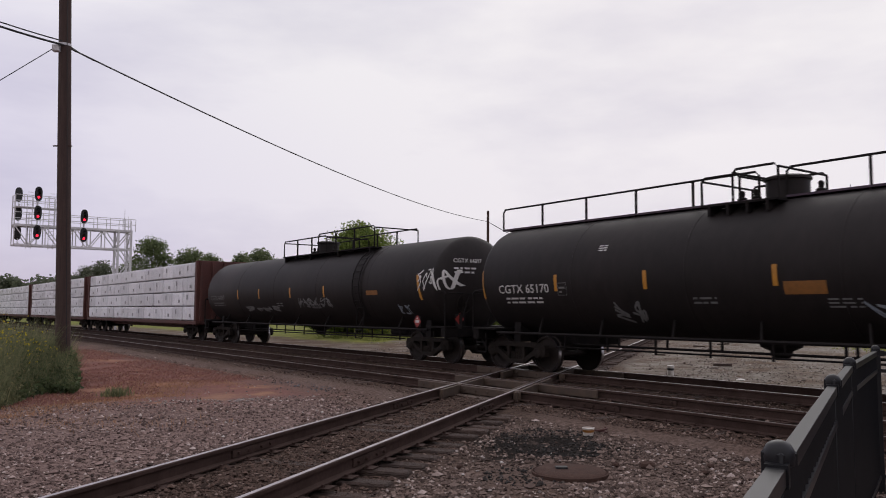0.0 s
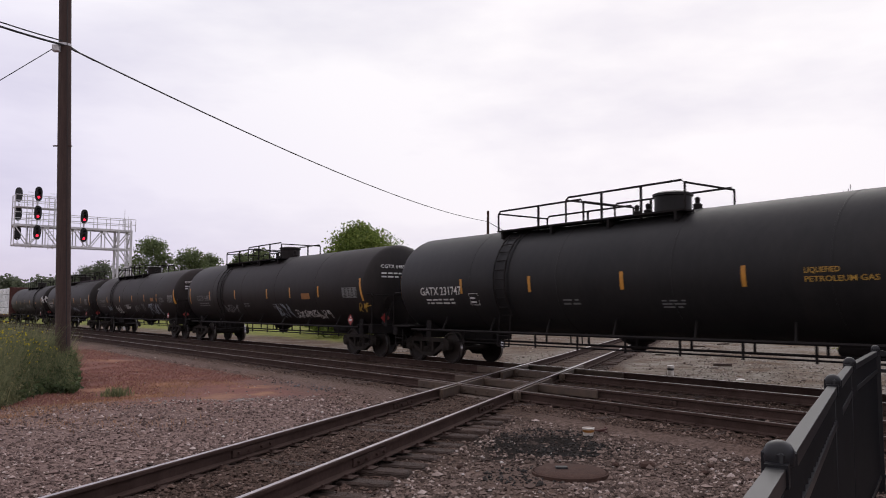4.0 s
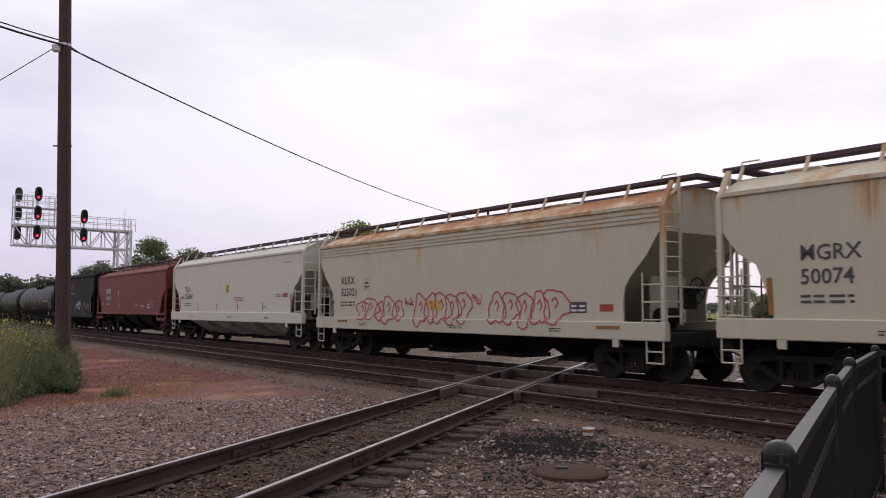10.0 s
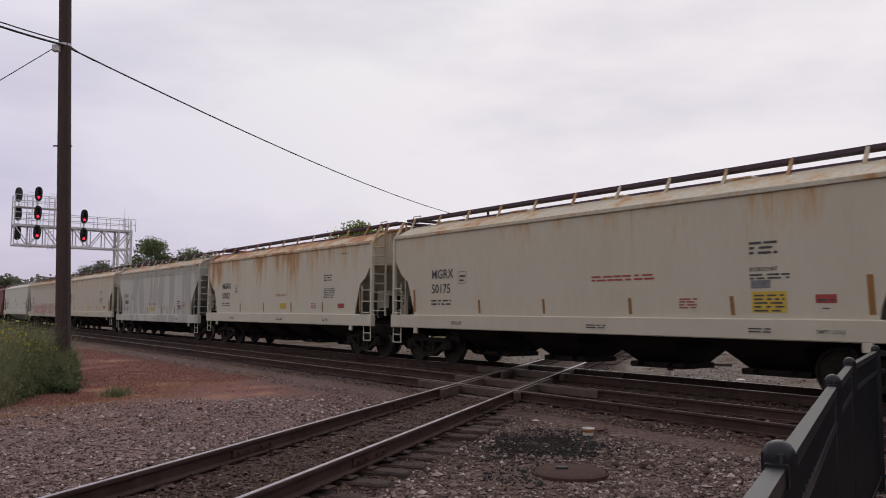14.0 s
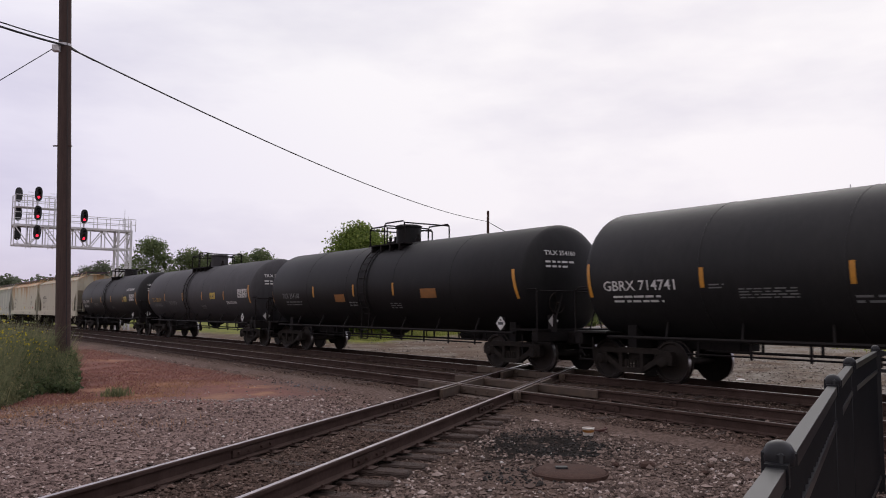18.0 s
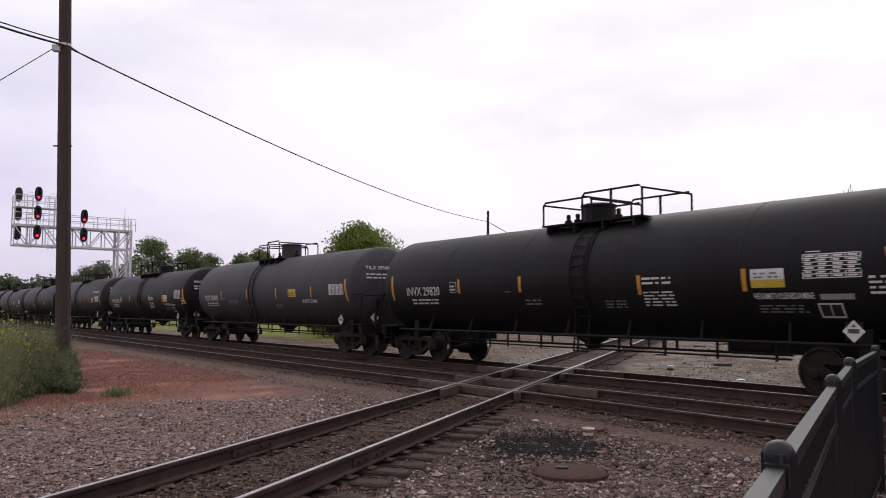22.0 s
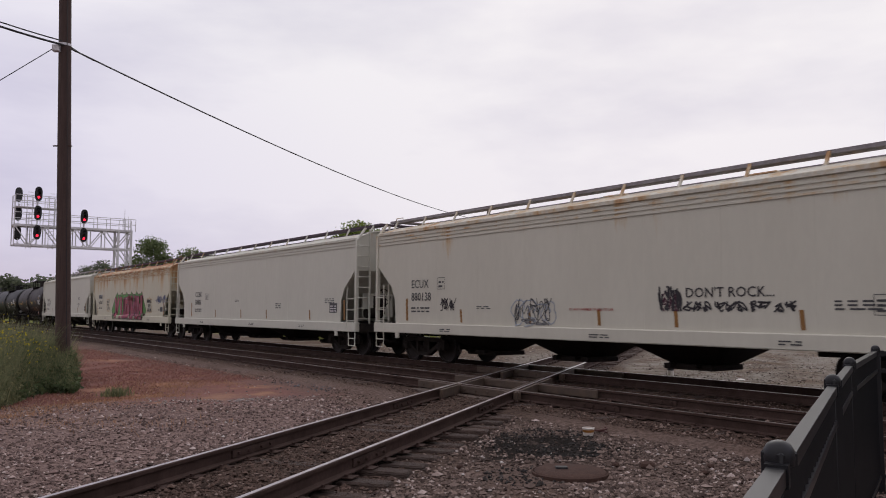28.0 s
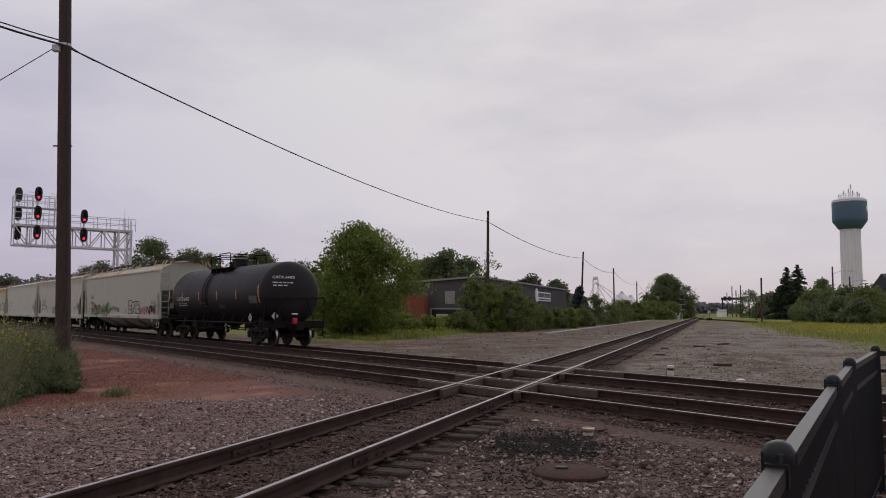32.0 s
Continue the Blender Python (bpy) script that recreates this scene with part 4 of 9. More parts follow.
def tank_car(front, back, label, paint, r=1.5, zc=2.38, dome=8.0, cage=(6.8, 10.9), cage_top=4.36, long_rail=None, number="", mark_d=1.6, mark_h=0.22, mark_mat="white_paint", mark_w=None,
             stripes=(), tall=(), extra=None, dome_r=0.42, dome_h=0.42, ladder=5.9, placards=("white_paint",), end_text=True, gap=0.66, tail=0.0, centre=2.02):
    """A tank car: shell on a stub frame with bogies, dome and railings, ladders, end platforms, under-floor piping and stencils."""
    k = 0.55      # depth of the domed head; gap: from the coupling face to the head
    whole = front - back

    def skin(z, d):
        q = max(0.0, 1 - (min(d, whole - d - tail) - gap) / k)
        rr = r * math.sqrt(max(0.05, 1 - min(q, 0.97) ** 2))
        return math.sqrt(max(0.01, rr * rr - min(abs(z - zc), rr * 0.995) ** 2))
    car = Car("tank_car", front, back, label, "tank car", skin)
    L, root, half = car.length, car.root, car.length / 2
    paint_mat, steel = M[paint], M["black_steel"]
    e = half - gap           # end of the shell
    eb = e - tail            # and at the rear
    prof = [(0.02, -eb)] + [(r * math.sin(a), -eb + k - k * math.cos(a)) for a in (i * math.pi / 2 / 9 for i in range(1, 10))]
    seams = [-(eb - k) + (e + eb - 2 * k) * i / 5 for i in range(1, 5)]
    for s in seams:
        prof += [(r, s - 0.02), (r + 0.006, s - 0.012), (r + 0.006, s + 0.012), (r, s + 0.02)]
    prof += [(r * math.sin(a), e - k + k * math.cos(a)) for a in (i * math.pi / 2 / 9 for i in range(9, 0, -1))] + [(0.02, e)]
    part("tank_shell", Geo().lathe(prof, 56, "x", (0, 0, zc)), paint_mat, root, "cylindrical shell with domed heads")
    # frame: stub sills, bolster saddles, end sills
    for end in (1, -1):
        g = Geo().box(min(end * (half - 0.45), end * (half - 4.3)), max(end * (half - 0.45), end * (half - 4.3)), -0.35, 0.35, 0.72, 1.02, 0.02)
        part("stub_sill", g, steel, root)
        x = end * (half - centre)
        ring = [(1.02 * t, 0.74) for t in (-1, 1)] + [(math.sin(a) * (r + 0.015), zc - math.cos(a) * (r + 0.015)) for a in (radians(q) for q in range(42, -43, -7))]
        part("saddle", Geo().prism(ring, x - 0.12, x + 0.12, "x"), steel, root, "bolster saddle under the shell")
        x = end * (half - 0.75)
        part("end_sill", Geo().box(x - 0.12, x + 0.12, -1.40, 1.40, 0.78, 1.05, 0.02), steel, root)
        part("end_platform", Geo().box(min(end * (half - 0.62), end * (half - 1.6)), max(end * (half - 0.62), end * (half - 1.6)), -1.42, 1.42, 1.05, 1.09), steel, root, "grating platform at the end")
        for side in (1, -1):
            g = Geo().tube([(end * (half - 0.66), side * 1.40, 0.95), (end * (half - 0.66), side * 1.40, 2.02), (end * (half - 0.72), side * 1.36, 2.10), (end * (half - 1.5), side * 1.36, 2.10)], 0.024, 6)
            part("end_handrail", g, steel, root)
            g = Geo()
            for q in (-0.2, 0.2):
                g.tube([(end * (half - 1.0) + q, side * 1.40, 0.95), (end * (half - 1.0) + q, side * 1.40, 0.45)], 0.018, 5)
            for z in (0.45, 0.70):
                g.tube([(end * (half - 1.0) - 0.2, side * 1.40, z), (end * (half - 1.0) + 0.2, side * 1.40, z)], 0.018, 5)
            part("corner_step", g, steel, root)
        g = Geo().tube([(end * (half - 0.60), -1.36, 2.05), (end * (half - 0.60), 1.36, 2.05)], 0.022, 6)
        part("cross_rail", g, steel, root)
        g = Geo()
        for q in (-0.9, 0.9):
            g.tube([(end * (half - 0.62), q, 1.05), (end * (half - 0.62), q * 0.6, 2.02)], 0.022, 5)
        part("rail_brace", g, steel, root)
    # side rail pipe under the shell, with hangers, and brake rigging
    for side in (1, -1):
        g = Geo().tube([(half - 1.6, side * 1.34, 0.98), (-half + 1.6, side * 1.34, 0.98)], 0.04, 6)
        n = 7
        for i in range(n):
            x = (half - 3.2) - (L - 6.4) * i / (n - 1)
            a = Vector((x, side * 1.34, 0.98))
            g.tube([a, (x + 0.15, side * 1.06, zc - math.sqrt(r * r - 1.06 ** 2))], 0.03, 5)
        part("side_rail", g, steel, root, "safety rail pipe along the shell's foot")
    g = Geo().tube([(half - 3.6, 0.55, 0.72), (-half + 3.6, 0.55, 0.72)], 0.03, 6)
    g.tube([(half - 3.4, 0.95, 0.66), (-half + 3.4, 0.95, 0.66)], 0.022, 6)
    for i in range(9):
        x = (half - 3.7) - (L - 7.4) * i / 8
        g.beam((x, 0.95, 0.60), (x, 0.95, 0.98), 0.03, 0.05)
        g.beam((x, 0.55, 0.70), (x, 0.55, 1.02), 0.03, 0.05)
    part("brake_pipe", g, steel, root, "train pipe on hangers")
    part("brake_reservoir", Geo().lathe([(0.05, -0.52), (0.13, -0.46), (0.15, -0.38), (0.15, 0.38), (0.13, 0.46), (0.05, 0.52)], 16, "x", (-half + 4.6, 0.30, 0.84)), steel, root, "cylindrical air reservoir")
    part("outlet_valve", Geo().lathe([(0.46, 1.00), (0.40, 0.84), (0.22, 0.76), (0.20, 0.66), (0.13, 0.60)], 14, "z", (0.4, 0, 0)), steel, root, "bottom outlet valve")
    part("brake_wheel", BOGIE["brake_wheel"], None, root, "hand brake wheel", at=(-half + 0.75, 0.62, 1.75))
    part("brake_stand", Geo().beam((-half + 0.85, 0.62, 1.05), (-half + 0.85, 0.62, 1.95), 0.16, 0.10), steel, root)
    # dome, platform, cage, ladder
    xd = car.x(dome)
    part("manway_dome", Geo().lathe([(dome_r + 0.10, zc + r - 0.12), (dome_r, zc + r - 0.02), (dome_r, zc + r + dome_h - 0.06), (dome_r + 0.04, zc + r + dome_h - 0.05), (dome_r + 0.04, zc + r + dome_h), (dome_r - 0.06, zc + r + dome_h + 0.04), (0.05, zc + r + dome_h + 0.06)], 24, "z", (xd, 0, 0)), paint_mat, root, "round manway dome")
    for q in (0.62, 0.95, -0.75):
        part("valve", Geo().lathe([(0.10, zc + r - 0.1), (0.10, zc + r + 0.10), (0.05, zc + r + 0.13), (0.06, zc + r + 0.24), (0.02, zc + r + 0.27)], 10, "z", (xd + q, 0.12, 0)), steel, root, "roof valve")
    d0, d1 = cage
    plat = zc + r - 0.02
    for side in (1, -1):
        g = Geo().box(car.x(d1), car.x(d0), side * 0.78 - 0.20, side * 0.78 + 0.20, plat - 0.10, plat - 0.06)
        for i in range(4):
            x = car.x(d0 + 0.2 + (d1 - d0 - 0.4) * i / 3)
            g.prism([(side * 0.55, plat - 0.10), (side * 0.98, plat - 0.10), (side * 0.98, plat - 0.30), (side * 0.80, plat - 0.28)], x - 0.03, x + 0.03, "x")
        part("dome_platform", g, steel, root, "narrow platform beside the dome")
    rails_on_top(car, "dome_railing", d0, d0 + (d1 - d0) * 0.52, plat - 0.08, cage_top - 0.10, 0.92, 1.3, steel, ends=True)
    rails_on_top(car, "dome_railing", d0 + (d1 - d0) * 0.42, d1, plat - 0.08, cage_top, 0.90, 1.2, steel, ends=True)
    if long_rail:
        for a, b in long_rail:
            rails_on_top(car, "roof_railing", a, b, zc + r * 0.97, cage_top - 0.02, 0.42, 1.75, steel, both=False, ends=False)
            part("roof_walk", Geo().box(car.x(b), car.x(a), 0.10, 0.46, zc + r - 0.03, zc + r + 0.015), M["rusty_grating"], root, "roof walkway")
    if ladder:
        for side in (1, -1):
            g = Geo()
            for q in (-0.22, 0.22):
                g.tube([(car.x(ladder) + q, side * math.sin(a) * (r + 0.06), zc + math.cos(a) * (r + 0.06)) for a in (radians(v) for v in range(38, 131, 12))] + [(car.x(ladder) + q, side * 1.36, 0.62)], 0.022, 5)
            for i in range(10):
                a = radians(42 + 9.5 * i)
                y, z = side * math.sin(a) * (r + 0.06), zc + math.cos(a) * (r + 0.06)
                g.tube([(car.x(ladder) - 0.22, y, z), (car.x(ladder) + 0.22, y, z)], 0.016, 5)
            for z in (0.62, 0.9):
                g.tube([(car.x(ladder) - 0.22, side * 1.36, z), (car.x(ladder) + 0.22, side * 1.36, z)], 0.018, 5)
            part("ladder", g, steel, root, "steel ladder up the shell")
            a0 = [(math.sin(radians(v)) * (r + 0.012) * side, zc + math.cos(radians(v)) * (r + 0.012)) for v in range(-2, 140, 8)]
            band = Geo().loft([[(car.x(ladder) + q, y * s, zc + (z - zc) * s) for q, s in ((-0.30, 0.99), (0.30, 0.99), (0.30, 1.0), (-0.30, 1.0))] for y, z in a0])
            part("ladder_band", band, paint_mat, root)
    # stencils on the near side
    for d in stripes:
        car.stripe(d, 2.02, 2.42)
    for d in tall:
        car.stripe(d, 1.86, 2.62, slant=0.16 if d > L / 2 else 0.05, w=0.11)
    if number:
        car.text(number, mark_d, 2.02 - mark_h * 0.1, mark_h, mark_mat, mark_w)
        car.bars(mark_d + 0.25, mark_d + 1.6, 1.74, 1.94, 2, "faded_paint" if mark_mat != "white_paint" else "white_paint")
    car.bars(0.42 * L, 0.42 * L + 0.55, 1.70, 1.88, 2, "faded_paint")
    car.bars(0.57 * L, 0.57 * L + 0.6, 1.62, 1.82, 3, "faded_paint")
    for pm in placards[:1]:
        car.placard(L - 2.0, 1.22, pm)
    if end_text:
        # small stencil on the rear head
        g = Geo()
        rnd = random.Random(int(front * 10))
        for row, (z, h, w) in enumerate(((zc + 0.62, 0.12, 0.95), (zc + 0.42, 0.05, 0.75), (zc + 0.30, 0.05, 0.6))):
            y = 0.62
            text = number if row == 0 else ""
            if text:
                v, f = letters(text, h)
                ww = max(p[0] for p in v)
                vv = []
                for p in v:
                    yy = 0.95 - p[0] * (w / ww)
                    q = min(0.995, math.hypot(yy, z + p[1] - zc) / r)
                    vv.append((-eb + k - k * math.sqrt(1 - q * q) - 0.012, yy, z + p[1]))
                base = len(g.v)
                g.v += vv
                g.f += [tuple(base + i for i in fc) for fc in f]
            else:
                yy = 0.95
                while yy > 0.95 - w:
                    q0 = rnd.uniform(0.08, 0.2)
                    b = len(g.v)
                    for a, c in ((yy, z), (yy - q0, z), (yy - q0, z + h), (yy, z + h)):
                        q = min(0.995, math.hypot(a, c - zc) / r)
                        g.v.append((-eb + k - k * math.sqrt(1 - q * q) - 0.012, a, c))
                    g.f.append((b, b + 1, b + 2, b + 3))
                    yy -= q0 + 0.05
        me = bpy.data.meshes.new("end_lettering")
        me.from_pydata(g.v, [], g.f)
        me.materials.append(M["white_paint"])
        part("end_lettering", me, None, root, "stencil on the rear head")
        z, y, x = 1.30, 0.95, -half + 0.55
        pl = bpy.data.meshes.new("end_placard")
        pl.from_pydata([(x, y - 0.17, z), (x, y, z - 0.17), (x, y + 0.17, z), (x, y, z + 0.17)], [], [(0, 1, 2, 3)])
        pl.materials.append(M[placards[0]])
        part("end_placard", pl, None, root, "diamond hazard placard on the end")
        part("placard_holder", Geo().beam((x + 0.03, y, 1.02), (x + 0.03, y, 1.45), 0.03, 0.30), steel, root)
    running_gear(root, L, centre)
    if extra:
        extra(car)
    CARS.append(car)
    return car


# Cut-away corners of the hoppers' side sheets: (metres in from the sheet's end, height); the last height is the sill's.
CUTS = {
    "stepped": ((0, 3.10), (0.36, 2.64), (0.72, 2.42), (1.02, 1.62), (1.06, None)),
    "steep": ((0, 3.30), (0.38, 2.76), (0.84, 2.30), (1.00, 2.08), (1.06, 1.80), (1.05, None)),
    "round": ((0, 2.95), (0.34, 2.66), (0.78, 2.30), (1.0, 1.90), (1.06, None)),
    "straight": ((0, 2.84), (1.10, 2.02), (1.10, None)),
    "low": ((0, 2.62), (0.72, 1.97), (1.14, None)),
    "narrow": ((0, 3.20), (0.60, 2.58), (0.78, 2.25), (0.80, None)),
    "short": ((0, 2.72), (0.36, 2.44), (0.36, None)),
    "wedge": ((0, 2.80), (0.62, 2.16), (1.00, 1.50), (1.02, None)),
}


def hopper_car(front, back, label, paint, bays=3, eave=3.80, top=4.27, number=(), mark_mat="dark_paint", mark_d=2.4, mark_z=(2.45, 2.02), mark_h=0.30, ribs=0, trim=0, stripes=(), stripe_mat="amber",
               tall=(), extra=None, walk_mat="rusty_grating", cut="stepped", sill=(1.03, 1.42), pitch=2.85, centre=1.92, bay_paint=None, hatches=False, boards=True, tip=0.66, deep=0.30, foot=None, shift=0.1, slim=0.52, mark_w=None):
    """A covered hopper: side sheets cut away at the ends over sloping end sheets, a low arched roof with running boards, discharge bays, ladders."""
    sill_lo, sill_hi = sill
    foot = sill_lo if foot is None else foot
    skin = lambda z, d: 1.5 if z > sill_hi + 0.02 else 1.585
    car = Car("covered_hopper_car", front, back, label, "hopper car", skin)
    L, root, half = car.length, car.root, car.length / 2
    body, roof = M[paint], M[paint + "_roof"]
    dark = paint in ("hopper_black", "hopper_red")
    e = half - 0.72                       # end of the top of the body
    lo = sill_hi - 0.04
    corner = [(e, eave)] + [(e - q, lo if z is None else z) for q, z in CUTS[cut]]
    low_end = CUTS[cut][0][1]
    poly = corner + [(-x, z) for x, z in reversed(corner)]
    for side in (1, -1):
        g = Geo().prism(poly, side * 1.455, side * 1.5, "y")
        part("side_sheet", g, body, root, "welded side sheet")
        n = 8 if not ribs else ribs
        for i in range(1, n):
            x = -e + 1.3 + (2 * e - 2.6) * i / n
            g = Geo().box(x - (0.03 if ribs else 0.012), x + (0.03 if ribs else 0.012), min(side * 1.5, side * (1.545 if ribs else 1.5025)), max(side * 1.5, side * (1.545 if ribs else 1.5025)), lo, eave - 0.03)
            part("side_post" if ribs else "sheet_seam", g, body, root)
        # side sill with its jacking pads, and eave angle
        g = Geo().box(-half + 0.60, half - 0.60, min(side * 1.40, side * 1.58), max(side * 1.40, side * 1.58), sill_lo, sill_hi, 0.02)
        part("side_sill", g, body, root, "deep side sill")
        for end in (1, -1):
            x = end * (half - 1.95)
            part("jacking_pad", Geo().box(x - 0.09, x + 0.09, min(side * 1.52, side * 1.575), max(side * 1.52, side * 1.575), sill_lo - 0.16, sill_lo + 0.03, 0.01), body, root, "jacking pad under the sill")
        g = Geo().box(-e, e, min(side * 1.46, side * 1.545), max(side * 1.46, side * 1.545), eave - 0.05, eave + 0.05, 0.012)
        part("eave_angle", g, roof, root)
        for t in range(trim):
            z = eave - 0.16 - 0.10 * t
            g = Geo().box(-e, e, min(side * 1.5, side * 1.525), max(side * 1.5, side * 1.525), z, z + 0.045)
            part("eave_rib", g, body, root)
    # roof: an arch from eave to eave
    arc = []
    for i in range(13):
        q = -1 + 2 * i / 12
        arc.append((1.50 * q, top - (top - eave) * abs(q) ** 2.6))
    ring = arc + [(y * 0.97, z - 0.06) for y, z in reversed(arc)]
    part("roof", Geo().prism(ring, -e, e, "x"), roof, root, "low arched roof")
    for end in (1, -1):
        # upper end sheet and the long slope sheet under it
        g = Geo().prism([(y, z - 0.02) for y, z in arc] + [(1.46, low_end), (-1.46, low_end)], min(end * (e - 0.05), end * e), max(end * (e - 0.05), end * e), "x")
        part("end_sheet", g, body, root, "upper end sheet")
        g = Geo().prism([(end * e, low_end + 0.02), (end * (e - 2.35), 1.22), (end * (e - 2.35), 1.15), (end * e, low_end - 0.06)], -1.455, 1.455, "y")
        part("slope_sheet", g, body, root, "sloping end sheet over the platform")
        g = Geo().prism([(end * (e - 1.0), 1.30), (end * (e - 1.0), low_end - 0.78), (end * (e - 1.05), low_end - 0.78), (end * (e - 1.05), 1.30)], -0.62, 0.62, "y")
        part("web_plate", g, body, root, "upright web plate under the slope sheet")
        g = Geo().box(min(end * (half - 0.60), end * (half - 0.84)), max(end * (half - 0.60), end * (half - 0.84)), -1.40, 1.40, 0.80, 1.10, 0.015)
        part("end_sill", g, M["bogie"], root)
        if foot < sill_lo:
            for side in (1, -1):
                x0, x1 = sorted((end * (half - 0.60), end * (half - 2.05)))
                part("end_side_sill", Geo().box(x0, x1, min(side * 1.42, side * 1.56), max(side * 1.42, side * 1.56), foot, foot + 0.15, 0.015), body, root, "short side sill under the end platform")
        g = Geo().box(min(end * (half - 0.6), end * (half - 2.9)), max(end * (half - 0.6), end * (half - 2.9)), -0.40, 0.40, 0.75, 1.15, 0.02)
        part("draft_sill", g, M["bogie"], root)
        part("end_deck", Geo().box(min(end * (half - 0.8), end * (half - 2.2)), max(end * (half - 0.8), end * (half - 2.2)), -1.42, 1.42, sill_hi - 0.30, sill_hi - 0.26), M["bogie"], root, "end platform")
        metal = M["bogie"] if paint == "hopper_black" else body
        for side in (1, -1):
            x0, x1 = sorted((end * (e - 0.02), end * (e + 0.09)))
            g = Geo().box(x0, x1, min(side * 1.43, side * 1.545), max(side * 1.43, side * 1.545), foot, eave - 0.02, 0.012)
            g.beam((end * (e + 0.035), side * 1.487, eave - 0.04), (end * (e + 0.035), side * 1.16, top + 0.05), 0.11, 0.05)
            part("corner_post", g, body, root, "corner post bent in to the roof")
            # grab irons beside the post, and the step under the sill
            g = Geo()
            xo, xi = end * (e + 0.03), end * (e - 0.46)
            g.tube([(xi, side * 1.57, foot), (xi, side * 1.57, 2.36)], 0.02, 5)
            for z in (sill_hi + 0.05, sill_hi + 0.42, sill_hi + 0.79):
                g.tube([(xo, side * 1.57, z), (xi, side * 1.575, z)], 0.017, 5)
            part("side_ladder", g, metal, root, "grab-iron ladder at the corner")
            g = Geo()
            for x in (xo, xi + end * 0.06):
                g.tube([(x, side * 1.53, foot + 0.02), (x, side * 1.53, foot - 0.46)], 0.019, 5)
            for z in (foot - 0.46, foot - 0.22):
                g.tube([(xo, side * 1.53, z), (xi + end * 0.06, side * 1.53, z)], 0.019, 5)
            part("corner_step", g, metal, root, "stirrup step under the sill")
            g = Geo()
            xe = end * (e + 0.11)
            g.beam((xe, side * 1.02, sill_hi - 0.05), (xe, side * 1.02, top + 0.02), 0.05, 0.05)
            for i in range(8):
                z = sill_hi + 0.12 + i * (eave - sill_hi) / 8
                g.tube([(xe, side * 1.49, z), (xe + end * 0.05, side * 1.47, z), (xe + end * 0.05, side * 1.04, z), (xe, side * 1.02, z)], 0.016, 5)
            part("end_ladder", g, metal, root, "ladder up the end")
            g = Geo().tube([(end * (e - 0.05), side * 0.86, top + 0.16), (end * (e - 0.08), side * 0.86, top + 0.25), (end * (e - 0.45), side * 0.86, top + 0.25), (end * (e - 0.48), side * 0.86, top + 0.16)], 0.016, 5)
            part("roof_grab", g, metal, root, "grab iron at the roof's corner")
        g = Geo().tube([(end * (half - 0.60), -1.05, 2.06), (end * (half - 0.60), 1.05, 2.06)], 0.02, 5)
        part("cross_rail", g, metal, root, "handrail across the end")
        g = Geo()
        for y in (1.46, 1.1):
            g.tube([(end * (half - 0.58), y, sill_lo), (end * (half - 0.55), y - 0.02, sill_lo - 0.25), (end * (half - 0.72), y - 0.12, sill_lo - 0.34)], 0.018, 5)
        part("uncoupling_lever", g, M["bogie"], root)
    part("brake_wheel", BOGIE["brake_wheel"], None, root, "hand brake wheel", at=(-half + 0.62, 0.45, 2.0))
    part("brake_gear", Geo().box(-half + 0.75, -half + 1.0, 0.25, 0.65, 1.6, 2.1, 0.03).lathe([(0.16, -0.35), (0.18, -0.3), (0.18, 0.3), (0.16, 0.35)], 14, "y", (-half + 1.5, 0.3, 1.45)), M["bogie"], root, "brake cylinder and gear")
    # running boards on brackets
    for side in (1, -1) if boards else ():
        y = side * 0.62
        part("running_board", Geo().box(-e - 0.42, e + 0.42, y - 0.17, y + 0.17, top + 0.125, top + 0.205), M[walk_mat], root, "grated running board")
    n = 11
    for i in range(n + 1 if boards else 0):
        x = -e + 0.05 + (2 * e - 0.1) * i / n
        for side in (1, -1):
            g = Geo().beam((x, side * 0.78, top + 0.18), (x, side * 0.98, top - 0.20), 0.07, 0.035)
            g.beam((x, side * 0.50, top + 0.16), (x, side * 0.78, top + 0.14), 0.05, 0.035)
            part("board_bracket", g, body, root)
    g = Geo()
    for end in (1, -1) if boards else ():
        g.box(min(end * (e + 0.05), end * (e + 0.42)), max(end * (e + 0.05), end * (e + 0.42)), -0.62, 0.62, top + 0.155, top + 0.20)
    if boards:
        part("cross_board", g, M[walk_mat], root)
    for i in range(9 if hatches else 5):
        x = -e + 1.0 + (2 * e - 2.0) * i / (8 if hatches else 4)
        part("roof_hatch", Geo().box(x - 0.36, x + 0.36, -0.30, 0.30, top - 0.02, top + 0.08, 0.03), roof, root, "hatch cover")
    # discharge bays on the centre sill, narrowing to their gates
    part("centre_sill", Geo().box(-half + 2.9, half - 2.9, -0.18, 0.18, 0.84, 1.12), M["bogie"], root, "centre sill")
    for i in range(bays):
        xc = pitch * ((bays - 1) / 2 - i) - shift
        low = 0.72 if xc < -(half - centre - 1.9) else deep      # the one beside the bogie is shallow
        rings = [(0.5 * pitch - 0.01, 1.38, sill_hi - 0.04), (0.5 * pitch - 0.01, 1.34, sill_lo + 0.02), (0.5 * pitch - slim, 1.18, 0.90), (tip, 0.44, low + 0.12)]
        g = Geo().loft([[(xc - a, -b, z), (xc + a, -b, z), (xc + a, b, z), (xc - a, b, z)] for a, b, z in rings])
        part("hopper_bay", g, M[bay_paint or "bogie"], root, "tapering discharge bay")
        g = Geo().box(xc - tip - 0.07, xc + tip + 0.07, -0.50, 0.62, low, low + 0.12, 0.015)
